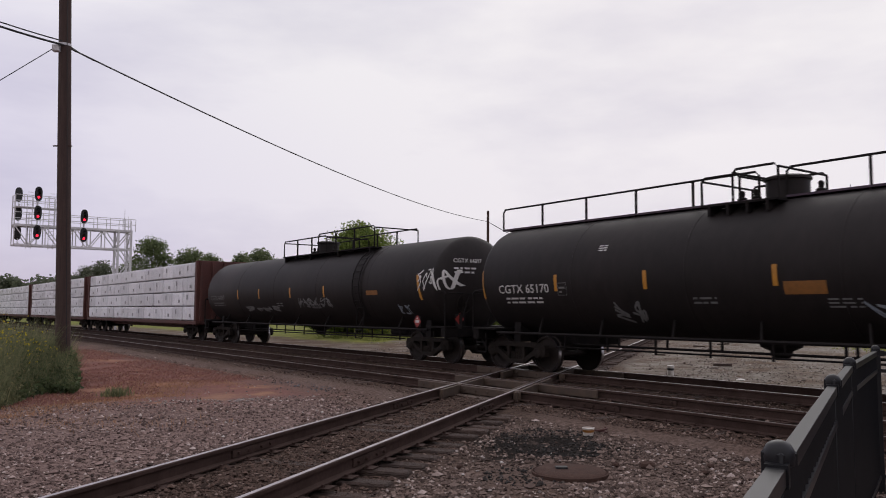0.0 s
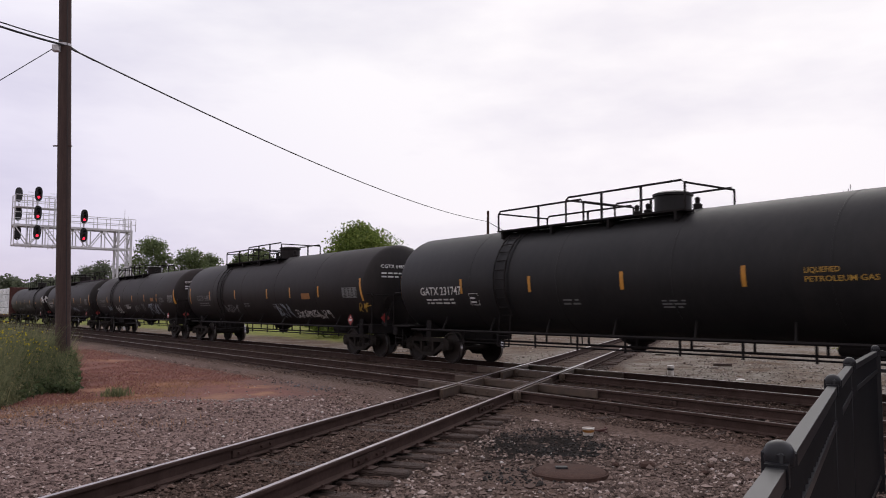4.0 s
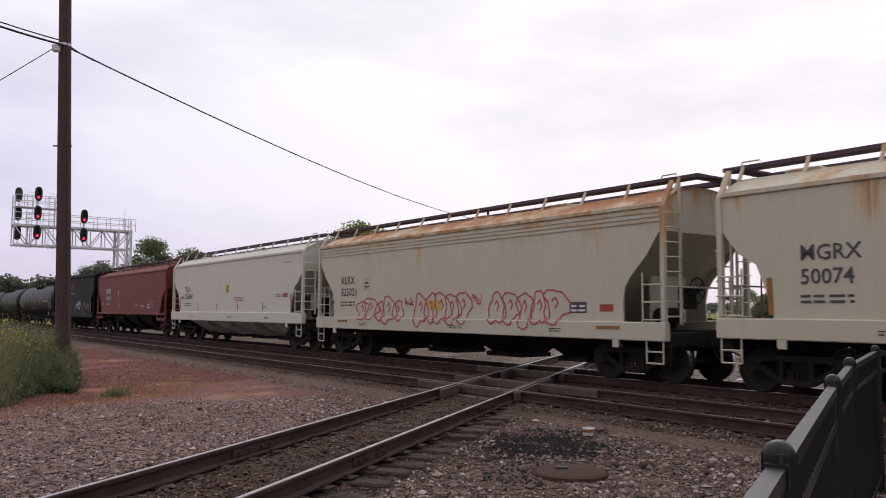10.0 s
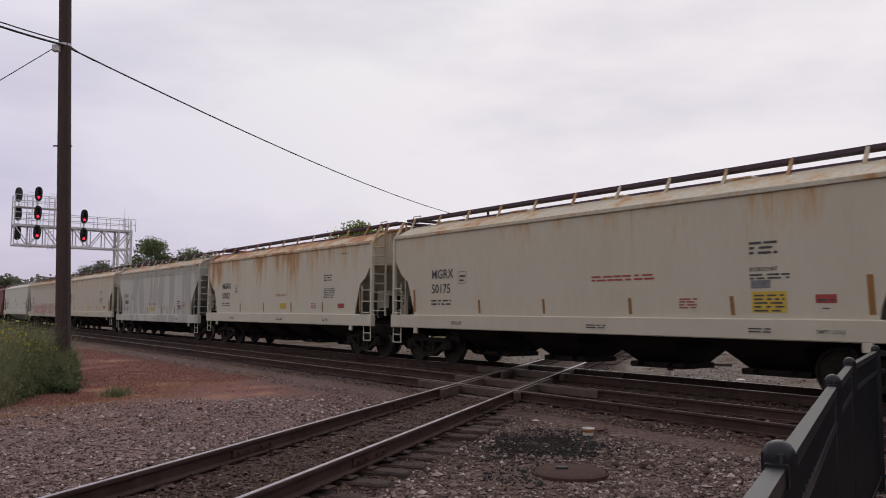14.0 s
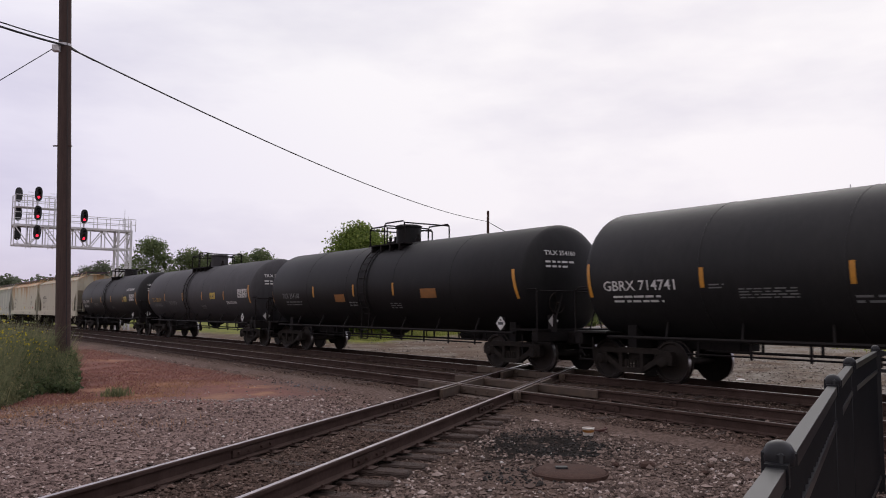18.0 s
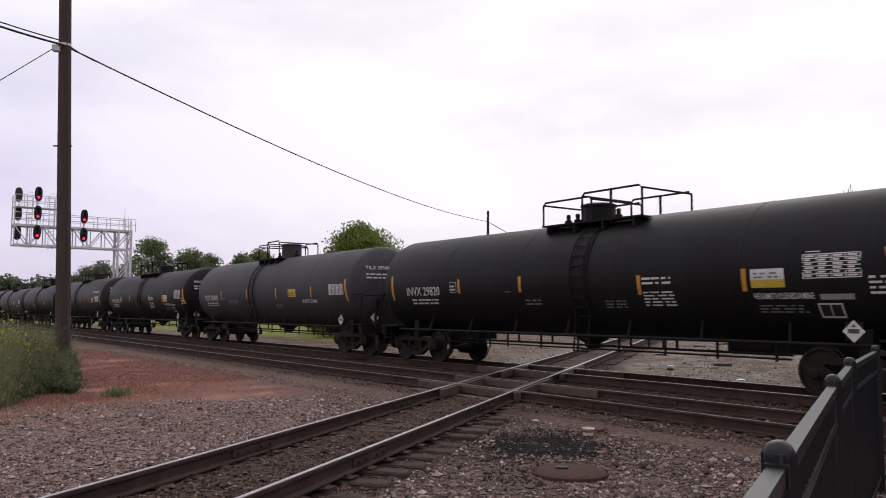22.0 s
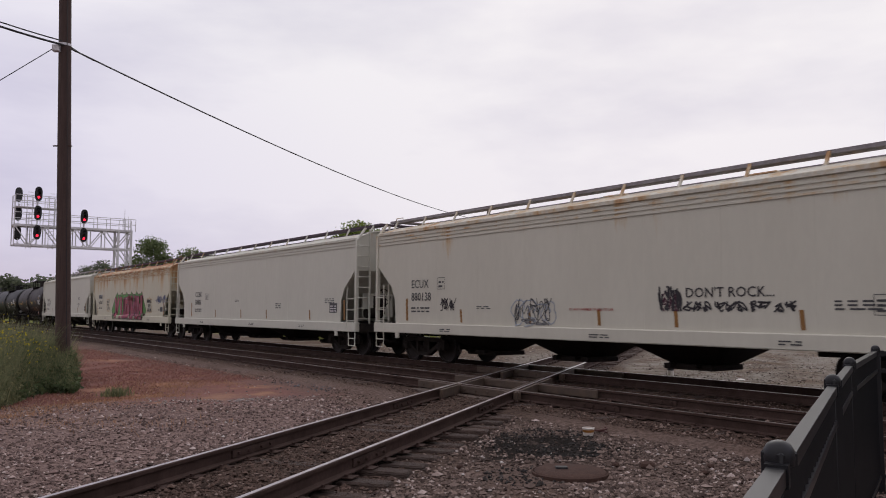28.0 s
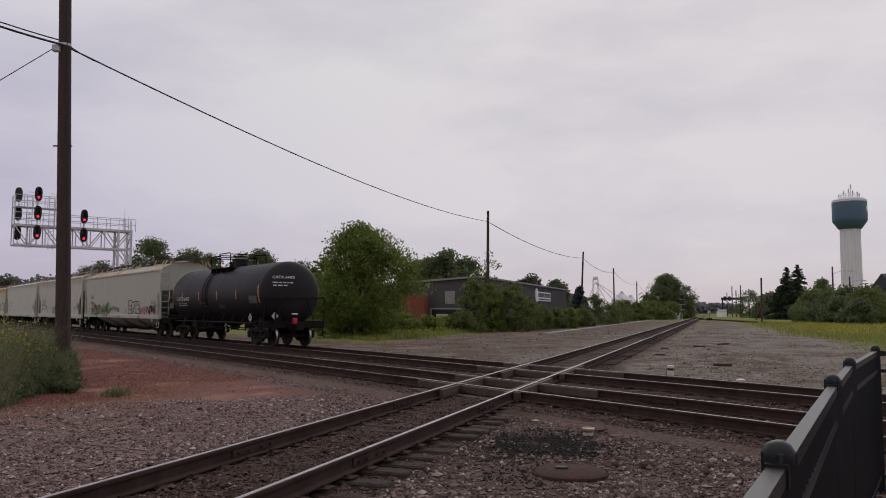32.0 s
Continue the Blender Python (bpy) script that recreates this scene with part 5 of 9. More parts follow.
        for q in (-0.6, 0.6):
            g.lathe([(0.05, 0.55), (0.05, 0.80)], 8, "y", (xc + tip * q, 0, low + 0.10))
        part("outlet_gate", g, M["bogie"], root, "sliding outlet gate")
    # stencils
    for text, z, d in [(t, mark_z[i], mark_d) for i, t in enumerate(number)]:
        car.text(text, d, z, mark_h, mark_mat, mark_w)
    if number:
        car.bars(mark_d, mark_d + 0.95, min(mark_z) - 0.34, min(mark_z) - 0.14, 2, mark_mat)
    for d in stripes:
        car.stripe(d, sill_hi + 0.06, sill_hi + 0.42, stripe_mat, 0.09, 0.03)
    for d in tall:
        car.stripe(d, sill_hi + 0.08, sill_hi + 0.75, stripe_mat, 0.11, 0.03)
    mt = "faded_paint" if dark else "dark_paint"
    mid = (sill_lo + sill_hi) / 2
    car.bars(0.22 * L, 0.22 * L + 0.5, mid - 0.06, mid + 0.05, 2, mt, 1)
    car.bars(0.52 * L, 0.52 * L + 0.6, mid - 0.06, mid + 0.05, 2, mt, 2)
    car.bars(0.76 * L, 0.76 * L + 0.45, mid - 0.06, mid + 0.05, 2, mt, 3)
    running_gear(root, L, centre)
    if extra:
        extra(car)
    CARS.append(car)
    return car


PRINTS = [Geo().box(a, b, 1.318, 1.326, lo, hi).mesh("pack_print", M["panel_grey"]) for a, b, lo, hi in ((-0.42, -0.20, 0.18, 0.34), (0.10, 0.24, 0.34, 0.58))]


def lumber_car(front, back):
    """A flat car with bulkheads at the ends, loaded with white-wrapped lumber in four tiers."""
    car = Car("lumber_flat_car", front, back, "rust-red bulkhead flat car loaded with white-wrapped lumber bundles", "flat car", lambda z, d: 1.4)
    L, root, half = car.length, car.root, car.length / 2
    red = M["brown_red"]
    part("deck", Geo().box(-half + 0.6, half - 0.6, -1.42, 1.42, 0.80, 0.98, 0.02), red, root, "steel deck")
    part("centre_sill", Geo().prism([(half - 0.6, 0.95), (-half + 0.6, 0.95), (-half + 3.8, 0.55), (half - 3.8, 0.55)], -0.3, 0.3), red, root, "fish-bellied centre sill")
    for end in (1, -1):
        x = end * (half - 0.75)
        part("bulkhead", Geo().box(x - 0.14, x + 0.14, -1.42, 1.42, 0.98, 4.02, 0.02), red, root, "tall end bulkhead")
        for y in (-1.2, -0.6, 0, 0.6, 1.2):
            part("bulkhead_post", Geo().box(min(x + end * 0.14, x + end * 0.30), max(x + end * 0.14, x + end * 0.30), y - 0.06, y + 0.06, 0.98, 3.95), red, root)
    part("centre_beam", Geo().box(-half + 0.9, half - 0.9, -0.06, 0.06, 0.98, 3.95), red, root)
    n, z, x1 = 13, 0.99, half - 0.98
    w = (2 * x1) / n
    meshes = []
    for v in range(3):
        rnd = random.Random(70 + v)
        g = Geo()
        g.box(-w / 2 + 0.025, w / 2 - 0.025, 0.0, 1.30, 0.03, 0.715, 0.03)
        for i in range(4):      # folds and straps of the wrap
            xx = -w / 2 + 0.2 + i * (w - 0.4) / 3 + rnd.uniform(-0.08, 0.08)
            g.box(xx - 0.025, xx + 0.025, 1.295, 1.31, 0.05, rnd.uniform(0.5, 0.70))
        g.box(-w / 2 + 0.3, -w / 2 + 0.4, 0.0, 1.28, 0.0, 0.06).box(w / 2 - 0.4, w / 2 - 0.3, 0.0, 1.28, 0.0, 0.06)
        meshes.append(g.mesh("wrapped_pack", M["wrap"]))
    rnd = random.Random(int(front))
    for side in (1, -1):
        for i in range(n):
            for k in range(4):
                part("wrapped_pack", meshes[rnd.randrange(3)], None, root, at=(x1 - w * (i + 0.5), side * 0.09 + rnd.uniform(-0.025, 0.015) * side, z + 0.745 * k), turn=0 if side > 0 else 180)
                if side > 0:
                    part("pack_print", PRINTS[(i + k) % 2], None, root, at=(x1 - w * (i + 0.5), 0.09, z + 0.745 * k))
    running_gear(root, L, 2.3)
    CARS.append(car)
    return car


# the consist, from its front; distances along the train at the start
for fr, ba in ((136.4, 112.1), (112.1, 87.8), (87.8, 63.4), (63.4, 38.7)):
    lumber_car(fr, ba)


def marks_a(c):
    c.scrawl(19.0, 20.3, 2.15, 2.75, "white_paint", 11, 4, 0.04)
    c.scrawl(10.8, 13.5, 1.65, 2.0, "faded_paint", 12, 6, 0.04)
    c.scrawl(5.5, 9.0, 1.5, 1.7, "faded_paint", 13, 4, 0.05)
    c.scrawl(17.7, 18.4, 1.45, 1.75, "silver_spray", 14, 2, 0.03)
    c.patch("worn_label", 16.0, 16.7, 2.05, 2.2, M["label_orange"])


def marks_b(c):
    c.patch("orange_label", 9.75, 10.55, 1.86, 2.10, M["label_orange"], "faded orange label")
    c.text("NON ODORIZED", 13.1, 1.86, 0.10, "faded_paint")
    c.text("LIQUEFIED PETROLEUM", 13.1, 1.70, 0.10, "faded_paint", 1.35)
    c.scrawl(11.3, 13.0, 1.35, 1.75, "silver_spray", 21, 3, 0.03, 1.5)
    c.scrawl(14.7, 15.7, 1.35, 1.6, "faded_paint", 22, 4, 0.03)
    c.scrawl(5.6, 6.5, 1.3, 1.75, "faded_paint", 23, 2, 0.05)
    c.table(15.72, 16.6, 1.92, 2.32, 1)
    c.bars(15.8, 16.2, 1.53, 1.70, 2, "faded_paint", 1, True, True)
    c.bars(5.2, 5.45, 2.92, 3.08, 3, "white_paint", 4)
    c.bars(4.0, 4.2, 1.98, 2.18, 2, "faded_paint", 5, True, True)


def marks_c(c):
    c.scrawl(4.0, 5.0, 1.45, 1.80, "silver_spray", 31, 2, 0.035)
    c.scrawl(5.95, 7.3, 1.35, 1.85, "white_paint", 32, 3, 0.035)
    c.scrawl(8.5, 9.6, 1.60, 1.88, "white_paint", 33, 4, 0.035)
    c.scrawl(10.3, 11.1, 1.40, 1.85, "faded_paint", 34, 2, 0.035)
    c.scrawl(12.1, 12.6, 1.5, 1.9, "faded_paint", 35, 2, 0.035)
    c.scrawl(13.3, 15.5, 1.28, 1.88, "silver_spray", 36, 5, 0.05)
    c.patch("orange_label", 14.0, 14.6, 2.02, 2.22, M["label_orange"], "faded orange label")
    for i, w in enumerate(("LIQUEFIED", "PETROLEUM", "GAS")):
        c.text(w, 15.65, 2.10 - 0.14 * i, 0.11, "faded_paint")
    c.table(17.2, 18.1, 1.95, 2.32, 2)


def marks_d(c):
    c.scrawl(5.9, 7.6, 1.45, 1.80, "faded_paint", 41, 4, 0.04)
    c.scrawl(11.6, 12.9, 1.25, 1.80, "silver_spray", 42, 3, 0.04)
    c.scrawl(13.0, 16.1, 1.25, 1.55, "white_paint", 43, 8, 0.03)
    c.patch("orange_label", 14.1, 14.8, 1.96, 2.18, M["label_orange"], "faded orange label")
    c.table(17.3, 18.3, 1.98, 2.32, 3)
    c.scrawl(18.2, 18.9, 1.5, 1.8, "gold_paint", 44, 2, 0.03)


def marks_e(c):
    c.bars(4.55, 4.85, 1.76, 1.98, 2, "white_paint", 6, True, True)
    c.text("LIQUEFIED", 14.2, 2.24, 0.10, "gold_paint")
    c.text("PETROLEUM GAS", 14.2, 2.08, 0.10, "gold_paint", 1.3)
    c.table(16.3, 17.3, 2.05, 2.40, 4)


def marks_g(c):
    c.text("LIQUEFIED PETROLEUM GAS", 14.3, 2.24, 0.11, "white_paint", 2.0)
    c.table(16.85, 17.9, 1.72, 2.12, 5)
    c.bars(16.3, 16.9, 1.55, 1.80, 2, "white_paint", 7, True, True)
    c.bars(10.6, 11.4, 1.52, 1.64, 2, "gold_paint", 8, True, True)
    c.scrawl(7.7, 10.2, 1.45, 1.8, "faded_paint", 51, 5, 0.05)
    c.bars(14.2, 14.9, 1.58, 1.68, 2, "faded_paint", 9)
    c.bars(15.4, 16.0, 1.58, 1.72, 2, "faded_paint", 10)
    

def marks_chem(seed, box_d=13.2, table_d=14.35, text="", text_d=13.6, text_z=2.72, low=False):
    def extra(c):
        c.patch("yellow_label", box_d, box_d + 0.68, 2.06, 2.36, M["label_yellow"], "yellow label")
        c.bars(box_d + 0.05, box_d + 0.6, 2.10, 2.30, 3, "dark_paint", seed)
        c.table(table_d, table_d + 1.05, 2.10, 2.46, seed, "white_paint")
        if text:
            c.text(text, text_d, text_z, 0.14, "white_paint", 1.75 if not low else 1.2)
        c.bars(5.0, 6.2, 1.80, 2.02, 4, "faded_paint", seed + 1)
        c.bars(4.35, 4.7, 2.0, 2.12, 2, "faded_paint", seed + 2)
    return extra


def marks_dark(c):
    c.patch("worn_label", 6.35, 7.05, 1.84, 2.10, M["label_orange"])
    c.patch("worn_label", 11.7, 12.5, 1.92, 2.20, M["label_orange"])


def marks_inv(c, at, first, tables):
    """The stencils of the two jet black cars; at is the start of the middle block, first that of the label."""
    c.stripe(first - 0.14, 1.93, 2.36)
    c.bars(at, at + 0.80, 1.66, 2.00, 5, "white_paint", 31)
    c.bars(at, at + 0.75, 2.12, 2.32, 2, "white_paint", 32)
    c.patch("white_label", first, first + 0.68, 1.99, 2.34, M["white_paint"], "white label")
    c.patch("yellow_label", first, first + 0.68, 1.99, 2.14, M["label_yellow"], "yellow lower half of the label", 0.009)
    c.bars(first + 0.06, first + 0.60, 2.17, 2.31, 2, "faded_paint", 33)
    c.text("HEXAMETHYLENEDIAMINE", first + 0.02, 1.78, 0.115, "white_paint", 1.18)
    c.bars(first + 0.08, first + 1.02, 1.53, 1.70, 3, "faded_paint", 34)
    if tables:
        c.table(14.84, 15.86, 2.14, 2.56, 8, "white_paint")
        c.bars(14.9, 15.2, 2.60, 2.64, 1, "white_paint", 35)
        c.bars(15.98, 16.3, 1.85, 2.2, 4, "white_paint", 37)
    c.patch("pale_board", first + 1.3, first + 1.9, 1.76, 1.86, M["panel_grey"], "pale board")
    c.patch("placard_holder", first + 1.22, first + 1.66, 1.44, 1.70, M["white_paint"], "square placard holder")
    c.patch("placard_back", first + 1.25, first + 1.43, 1.47, 1.67, M["signal_black"], "", 0.009)
    c.patch("placard_back", first + 1.45, first + 1.63, 1.47, 1.67, M["signal_black"], "", 0.009)


def marks_inv1(c):
    marks_inv(c, 10.32, 12.94, True)
    c.bars(4.14, 4.36, 2.12, 2.30, 2, "white_paint", 34, True, True)


def marks_inv2(c):
    marks_inv(c, 11.22, 13.80, True)
    c.stripe(11.13, 1.90, 2.32)
    c.bars(6.7, 6.95, 2.03, 2.07, 1, "faded_paint", 36)
    c.bars(4.38, 4.58, 2.12, 2.30, 2, "white_paint", 44, True, True)


def marks_ut(c):
    c.patch("yellow_label", 9.0, 9.7, 2.04, 2.26, M["label_yellow"], "yellow label")
    c.bars(9.1, 9.6, 2.08, 2.22, 3, "dark_paint", 51)
    c.text("RAIL", 4.9, 1.58, 0.13, "white_paint")
    c.scrawl(5.5, 6.6, 1.52, 1.76, "white_paint", 52, 4, 0.022)
    c.scrawl(9.3, 11.5, 1.35, 1.85, "label_orange", 53, 5, 0.04)
    c.scrawl(8.1, 8.7, 1.4, 1.65, "label_orange", 57, 2, 0.04)
    c.scrawl(10.9, 11.3, 1.55, 1.85, "silver_spray", 54, 2, 0.03)
    c.bars(11.9, 12.3, 1.72, 1.92, 2, "faded_paint", 55, True, True)
    c.text("SR - 4811", 12.55, 2.54, 0.10, "gold_paint", 0.55)
    c.patch("grey_patch", 12.6, 13.3, 2.68, 2.86, M["faded_paint"])
    c.table(12.5, 13.5, 1.98, 2.42, 9, "white_paint")
    c.bars(4.55, 4.8, 2.08, 2.25, 2, "gold_paint", 56, True, True)


def marks_z(c):
    c.table(11.55, 12.4, 1.85, 2.15, 11)
    c.bars(5.3, 6.0, 1.85, 2.0, 2, "faded_paint", 61)


RED_DIA = ("red_paint",)
tank_car(38.7, 17.7, "weathered black tank car with white graffiti", "tank_plum", r=1.46, zc=2.35, dome=10.6, long_rail=None, cage_top=4.45, stripes=(4.9, 7.2, 10.2, 13.0, 15.6), tall=(19.0,), extra=marks_a, placards=RED_DIA, number="CGTX 64897", mark_mat="faded_paint", cage=(8.5, 15.6), ladder=15.4)
tank_car(17.7, -0.76, "long black tank car with a full-length roof railing", "tank_plum", r=1.46, zc=2.35, cage_top=4.40, stripes=(3.9, 6.6, 9.6, 12.1, 14.6), tall=(1.1, 17.1), extra=marks_b, placards=RED_DIA, number="CGTX 65170", mark_d=1.78, mark_w=1.88, mark_h=0.22, ladder=None, cage=(7.7, 9.4), dome=9.07, long_rail=((0.8, 8.7), (9.3, 17.3)))
tank_car(-0.76, -20.2, "black tank car with sprayed tags along its side", "tank_plum", r=1.46, zc=2.35, stripes=(4.1, 7.3, 10.2, 12.8, 15.2), tall=(1.1, 18.2), extra=marks_c, placards=RED_DIA, number="CGTX 64874", mark_d=1.9, mark_mat="faded_paint", cage=(4.8, 10.85), dome=9.78, ladder=5.4)
tank_car(-20.2, -40.1, "black tank car with faint white graffiti", "tank_plum", r=1.46, zc=2.35, tall=(1.51, 18.5), extra=marks_d, placards=RED_DIA, number="CGTX 64832", mark_d=2.54, mark_w=1.94, mark_h=0.26, mark_mat="faded_paint", cage=(5.05, 11.1), dome=10.03, ladder=5.67, stripes=(4.3, 7.48, 10.94, 13.12, 15.5))
tank_car(-40.1, -59.4, "dull black tank car", "tank_black", r=1.46, zc=2.35, stripes=(4.2, 7.0, 10.0, 13.0), tall=(1.0, 17.9), extra=marks_e, placards=RED_DIA, number="GATX 231747", mark_d=2.2, mark_h=0.24, cage=(5.2, 11.3), dome=10.3)
tank_car(-59.4, -78.5, "dark grey tank car with a roof railing to its end", "tank_black", r=1.46, zc=2.35, stripes=(4.4, 6.4, 8.2, 10.0, 12.5), tall=(1.0, 16.6), extra=marks_g, placards=RED_DIA, number="GATX 61910", mark_d=1.8, mark_h=0.20, ladder=None, cage=(7.65, 10.1), dome=9.3, long_rail=((2.7, 7.6), (10.1, 18.0)))


def marks_h1(c):
    # round red emblem with a bird-like sweep, and a line of print under it
    n = 28
    for r0, r1, name in ((0.34, 0.40, "emblem_ring"),):
        v = [((7.9 + rr * math.cos(2 * math.pi * i / n)), 3.28 + rr * math.sin(2 * math.pi * i / n)) for i in range(n) for rr in (r0, r1)]
        c.put(name, v, [(2 * i, 2 * i + 1, (2 * i + 3) % (2 * n), (2 * i + 2) % (2 * n)) for i in range(n)], M["red_paint"], "round red emblem")
    c.put("emblem_mark", [(7.72, 3.12), (7.88, 3.18), (8.1, 3.42), (7.98, 3.46), (7.84, 3.34), (7.74, 3.36)], [(0, 1, 2, 3, 4, 5)], M["red_paint"])
    c.text("TCHX", 2.6, 2.56, 0.25, "faded_paint")
    c.bars(7.15, 8.8, 2.72, 2.90, 1, "panel_grey", 3)
    c.fat(4.75, 7.4, 1.20, 2.10, 61, "silver_spray", "navy_spray", "blue_spray", 5, 0.55)
    c.scrawl(9.6, 11.0, 1.75, 2.15, "silver_spray", 62, 5, 0.05)
    c.bars(10.2, 10.7, 1.58, 1.78, 2, "white_paint", 4, True, True)
    c.bars(9.2, 10.0, 1.6, 2.0, 5, "faded_paint", 5)
    c.bars(11.8, 12.5, 1.80, 2.15, 4, "faded_paint", 6)
    c.bars(12.7, 13.7, 1.62, 2.0, 4, "faded_paint", 7, True, True)
    c.bars(4.6, 4.85, 2.30, 2.50, 2, "white_paint", 8, True, True)
    c.bars(12.6, 12.75, 1.20, 1.34, 1, "white_paint", 9)
    c.text("C", 4.65, 2.3, 0.1, "white_paint")


def marks_h2(c):
    c.patch("grey_panel", 2.9, 4.05, 2.62, 2.92, M["silver_spray"], "pale grey panel")
    c.text("AOKX", 3.0, 2.66, 0.24, "dark_paint", 0.92)
    c.text("WARNING", 5.95, 1.98, 0.10, "gold_paint")
    c.patch("dark_panel", 5.85, 6.75, 1.62, 2.10, M["brown_red"])
    c.bars(6.0, 6.65, 1.66, 1.92, 4, "gold_paint", 11)
    c.bars(9.95, 10.55, 1.70, 2.0, 4, "gold_paint", 12)
    c.bars(12.5, 12.95, 1.66, 1.95, 2, "white_paint", 13, True, True)
    c.bars(13.1, 13.9, 1.62, 2.1, 3, "faded_paint", 14)
    c.bars(5.95, 6.2, 2.44, 2.68, 2, "white_paint", 15, True, True)
    c.placard(2.2, 1.92, "label_yellow", 0.15, 1.53)
    c.bars(11.2, 12.0, 1.72, 1.84, 2, "white_paint", 16)


def marks_h3(c):
    c.patch("red_label", 1.98, 2.35, 2.10, 2.24, M["red_paint"], "red label")
    c.patch("yellow_label", 8.2, 8.6, 2.30, 2.70, M["label_yellow"], "round-edged yellow label")
    c.bars(8.25, 8.55, 2.34, 2.66, 5, "dark_paint", 21)
    c.bars(9.2, 10.3, 1.95, 2.15, 3, "red_paint", 22)
    c.patch("red_label", 14.3, 14.7, 2.06, 2.22, M["red_paint"], "red label")
    c.bars(13.6, 14.2, 2.08, 2.22, 2, "dark_paint", 23)
    c.bars(12.4, 12.7, 1.62, 1.76, 2, "dark_paint", 24)
    c.bars(14.3, 15.0, 3.42, 3.48, 1, "dark_paint", 25)


def marks_h4(c):
    c.bubble(3.5, 6.2, 1.10, 2.05, "pink_spray", 71, 5)
    c.bubble(6.9, 9.5, 1.12, 2.1, "pink_spray", 72, 5)
    c.bubble(10.4, 13.1, 1.12, 2.12, "pink_spray", 73, 5)
    c.scrawl(6.3, 6.8, 1.7, 1.95, "pink_spray", 74, 2, 0.025)
    c.scrawl(9.6, 10.0, 1.7, 2.0, "pink_spray", 75, 2, 0.025)
    c.patch("yellow_label", 7.5, 8.15, 1.58, 1.84, M["label_yellow"], "yellow label")
    c.patch("dark_label", 13.3, 13.85, 1.50, 1.76, M["dark_paint"])
    c.bars(13.36, 13.8, 1.54, 1.74, 2, "white_paint", 31)
    c.patch("red_label", 14.25, 14.65, 1.54, 1.70, M["red_paint"], "red label")
    c.bars(3.9, 4.15, 2.30, 2.55, 2, "dark_paint", 32, True, True)
    c.patch("amber_reflector", 2.2, 2.9, 1.15, 1.22, M["amber"])
    c.patch("amber_reflector", 14.2, 14.9, 1.15, 1.22, M["amber"])


def marks_mg(seed):
    def extra(c):
        c.bars(8.3, 9.3, 2.10, 2.22, 2, "red_paint", seed)
        c.bars(12.4, 13.0, 2.60, 2.86, 3, "dark_paint", seed + 1)
        c.bars(12.4, 13.2, 1.98, 2.36, 6, "dark_paint", seed + 2)
        c.patch("yellow_label", 8.7, 9.3, 1.60, 1.82, M["label_yellow"], "yellow label")
        c.patch("red_label", 13.45, 13.9, 1.62, 1.78, M["red_paint"], "red label")
        c.bars(11.4, 11.8, 1.62, 1.84, 3, "red_paint", seed + 3)
        c.bars(4.05, 4.3, 2.36, 2.60, 2, "dark_paint", seed + 4, True, True)
        c.bars(13.7, 14.2, 3.50, 3.56, 1, "dark_paint", seed + 5)
    return extra


def marks_mg2(c):
    c.bars(9.0, 10.8, 2.22, 2.38, 2, "red_paint", 95)
    c.bars(13.0, 13.57, 2.62, 2.90, 3, "dark_paint", 96)
    c.text("EXTERIOR PAINT", 13.0, 2.30, 0.075, "dark_paint", 0.57)
    c.bars(13.0, 13.8, 2.15, 2.28, 2, "dark_paint", 97)
    c.patch("blue_stencil", 13.02, 13.42, 1.98, 2.13, M["faded_paint"], "faded blue-grey patch")
    c.patch("yellow_label", 13.03, 13.73, 1.53, 1.92, M["label_yellow"], "yellow label with small print")
    c.bars(13.08, 13.68, 1.55, 1.90, 5, "dark_paint", 98)
    c.patch("red_label", 14.26, 14.64, 1.70, 1.85, M["red_paint"], "red label")
    c.bars(14.30, 14.60, 1.73, 1.82, 1, "dark_paint", 99)
    c.bars(14.38, 14.62, 1.60, 1.64, 1, "dark_paint", 100)
    c.bars(11.4, 11.83, 1.61, 1.84, 4, "red_paint", 101)
    c.bars(4.05, 4.3, 2.36, 2.60, 2, "dark_paint", 102, True, True)
    c.text("EMPTY LOAD", 14.34, 1.17, 0.07, "dark_paint", 0.5, 0.06)


def marks_inv_h(c):
    c.text("DO NOT HUMP", 7.4, 1.82, 0.09, "red_paint", 1.6)
    c.patch("yellow_label", 7.9, 8.6, 1.48, 1.68, M["label_yellow"], "yellow label")
    c.bars(10.3, 10.8, 1.56, 1.74, 3, "dark_paint", 81)
    c.patch("dark_label", 12.65, 13.15, 1.55, 1.78, M["dark_paint"])
    c.bars(12.7, 13.1, 1.58, 1.74, 2, "white_paint", 82)
    c.bars(13.4, 13.85, 1.74, 1.88, 1, "red_paint", 83, True, True)
    c.bars(12.6, 13.1, 1.86, 2.05, 2, "dark_paint", 84)
    c.bars(4.0, 4.3, 2.20, 2.44, 2, "dark_paint", 85, True, True)


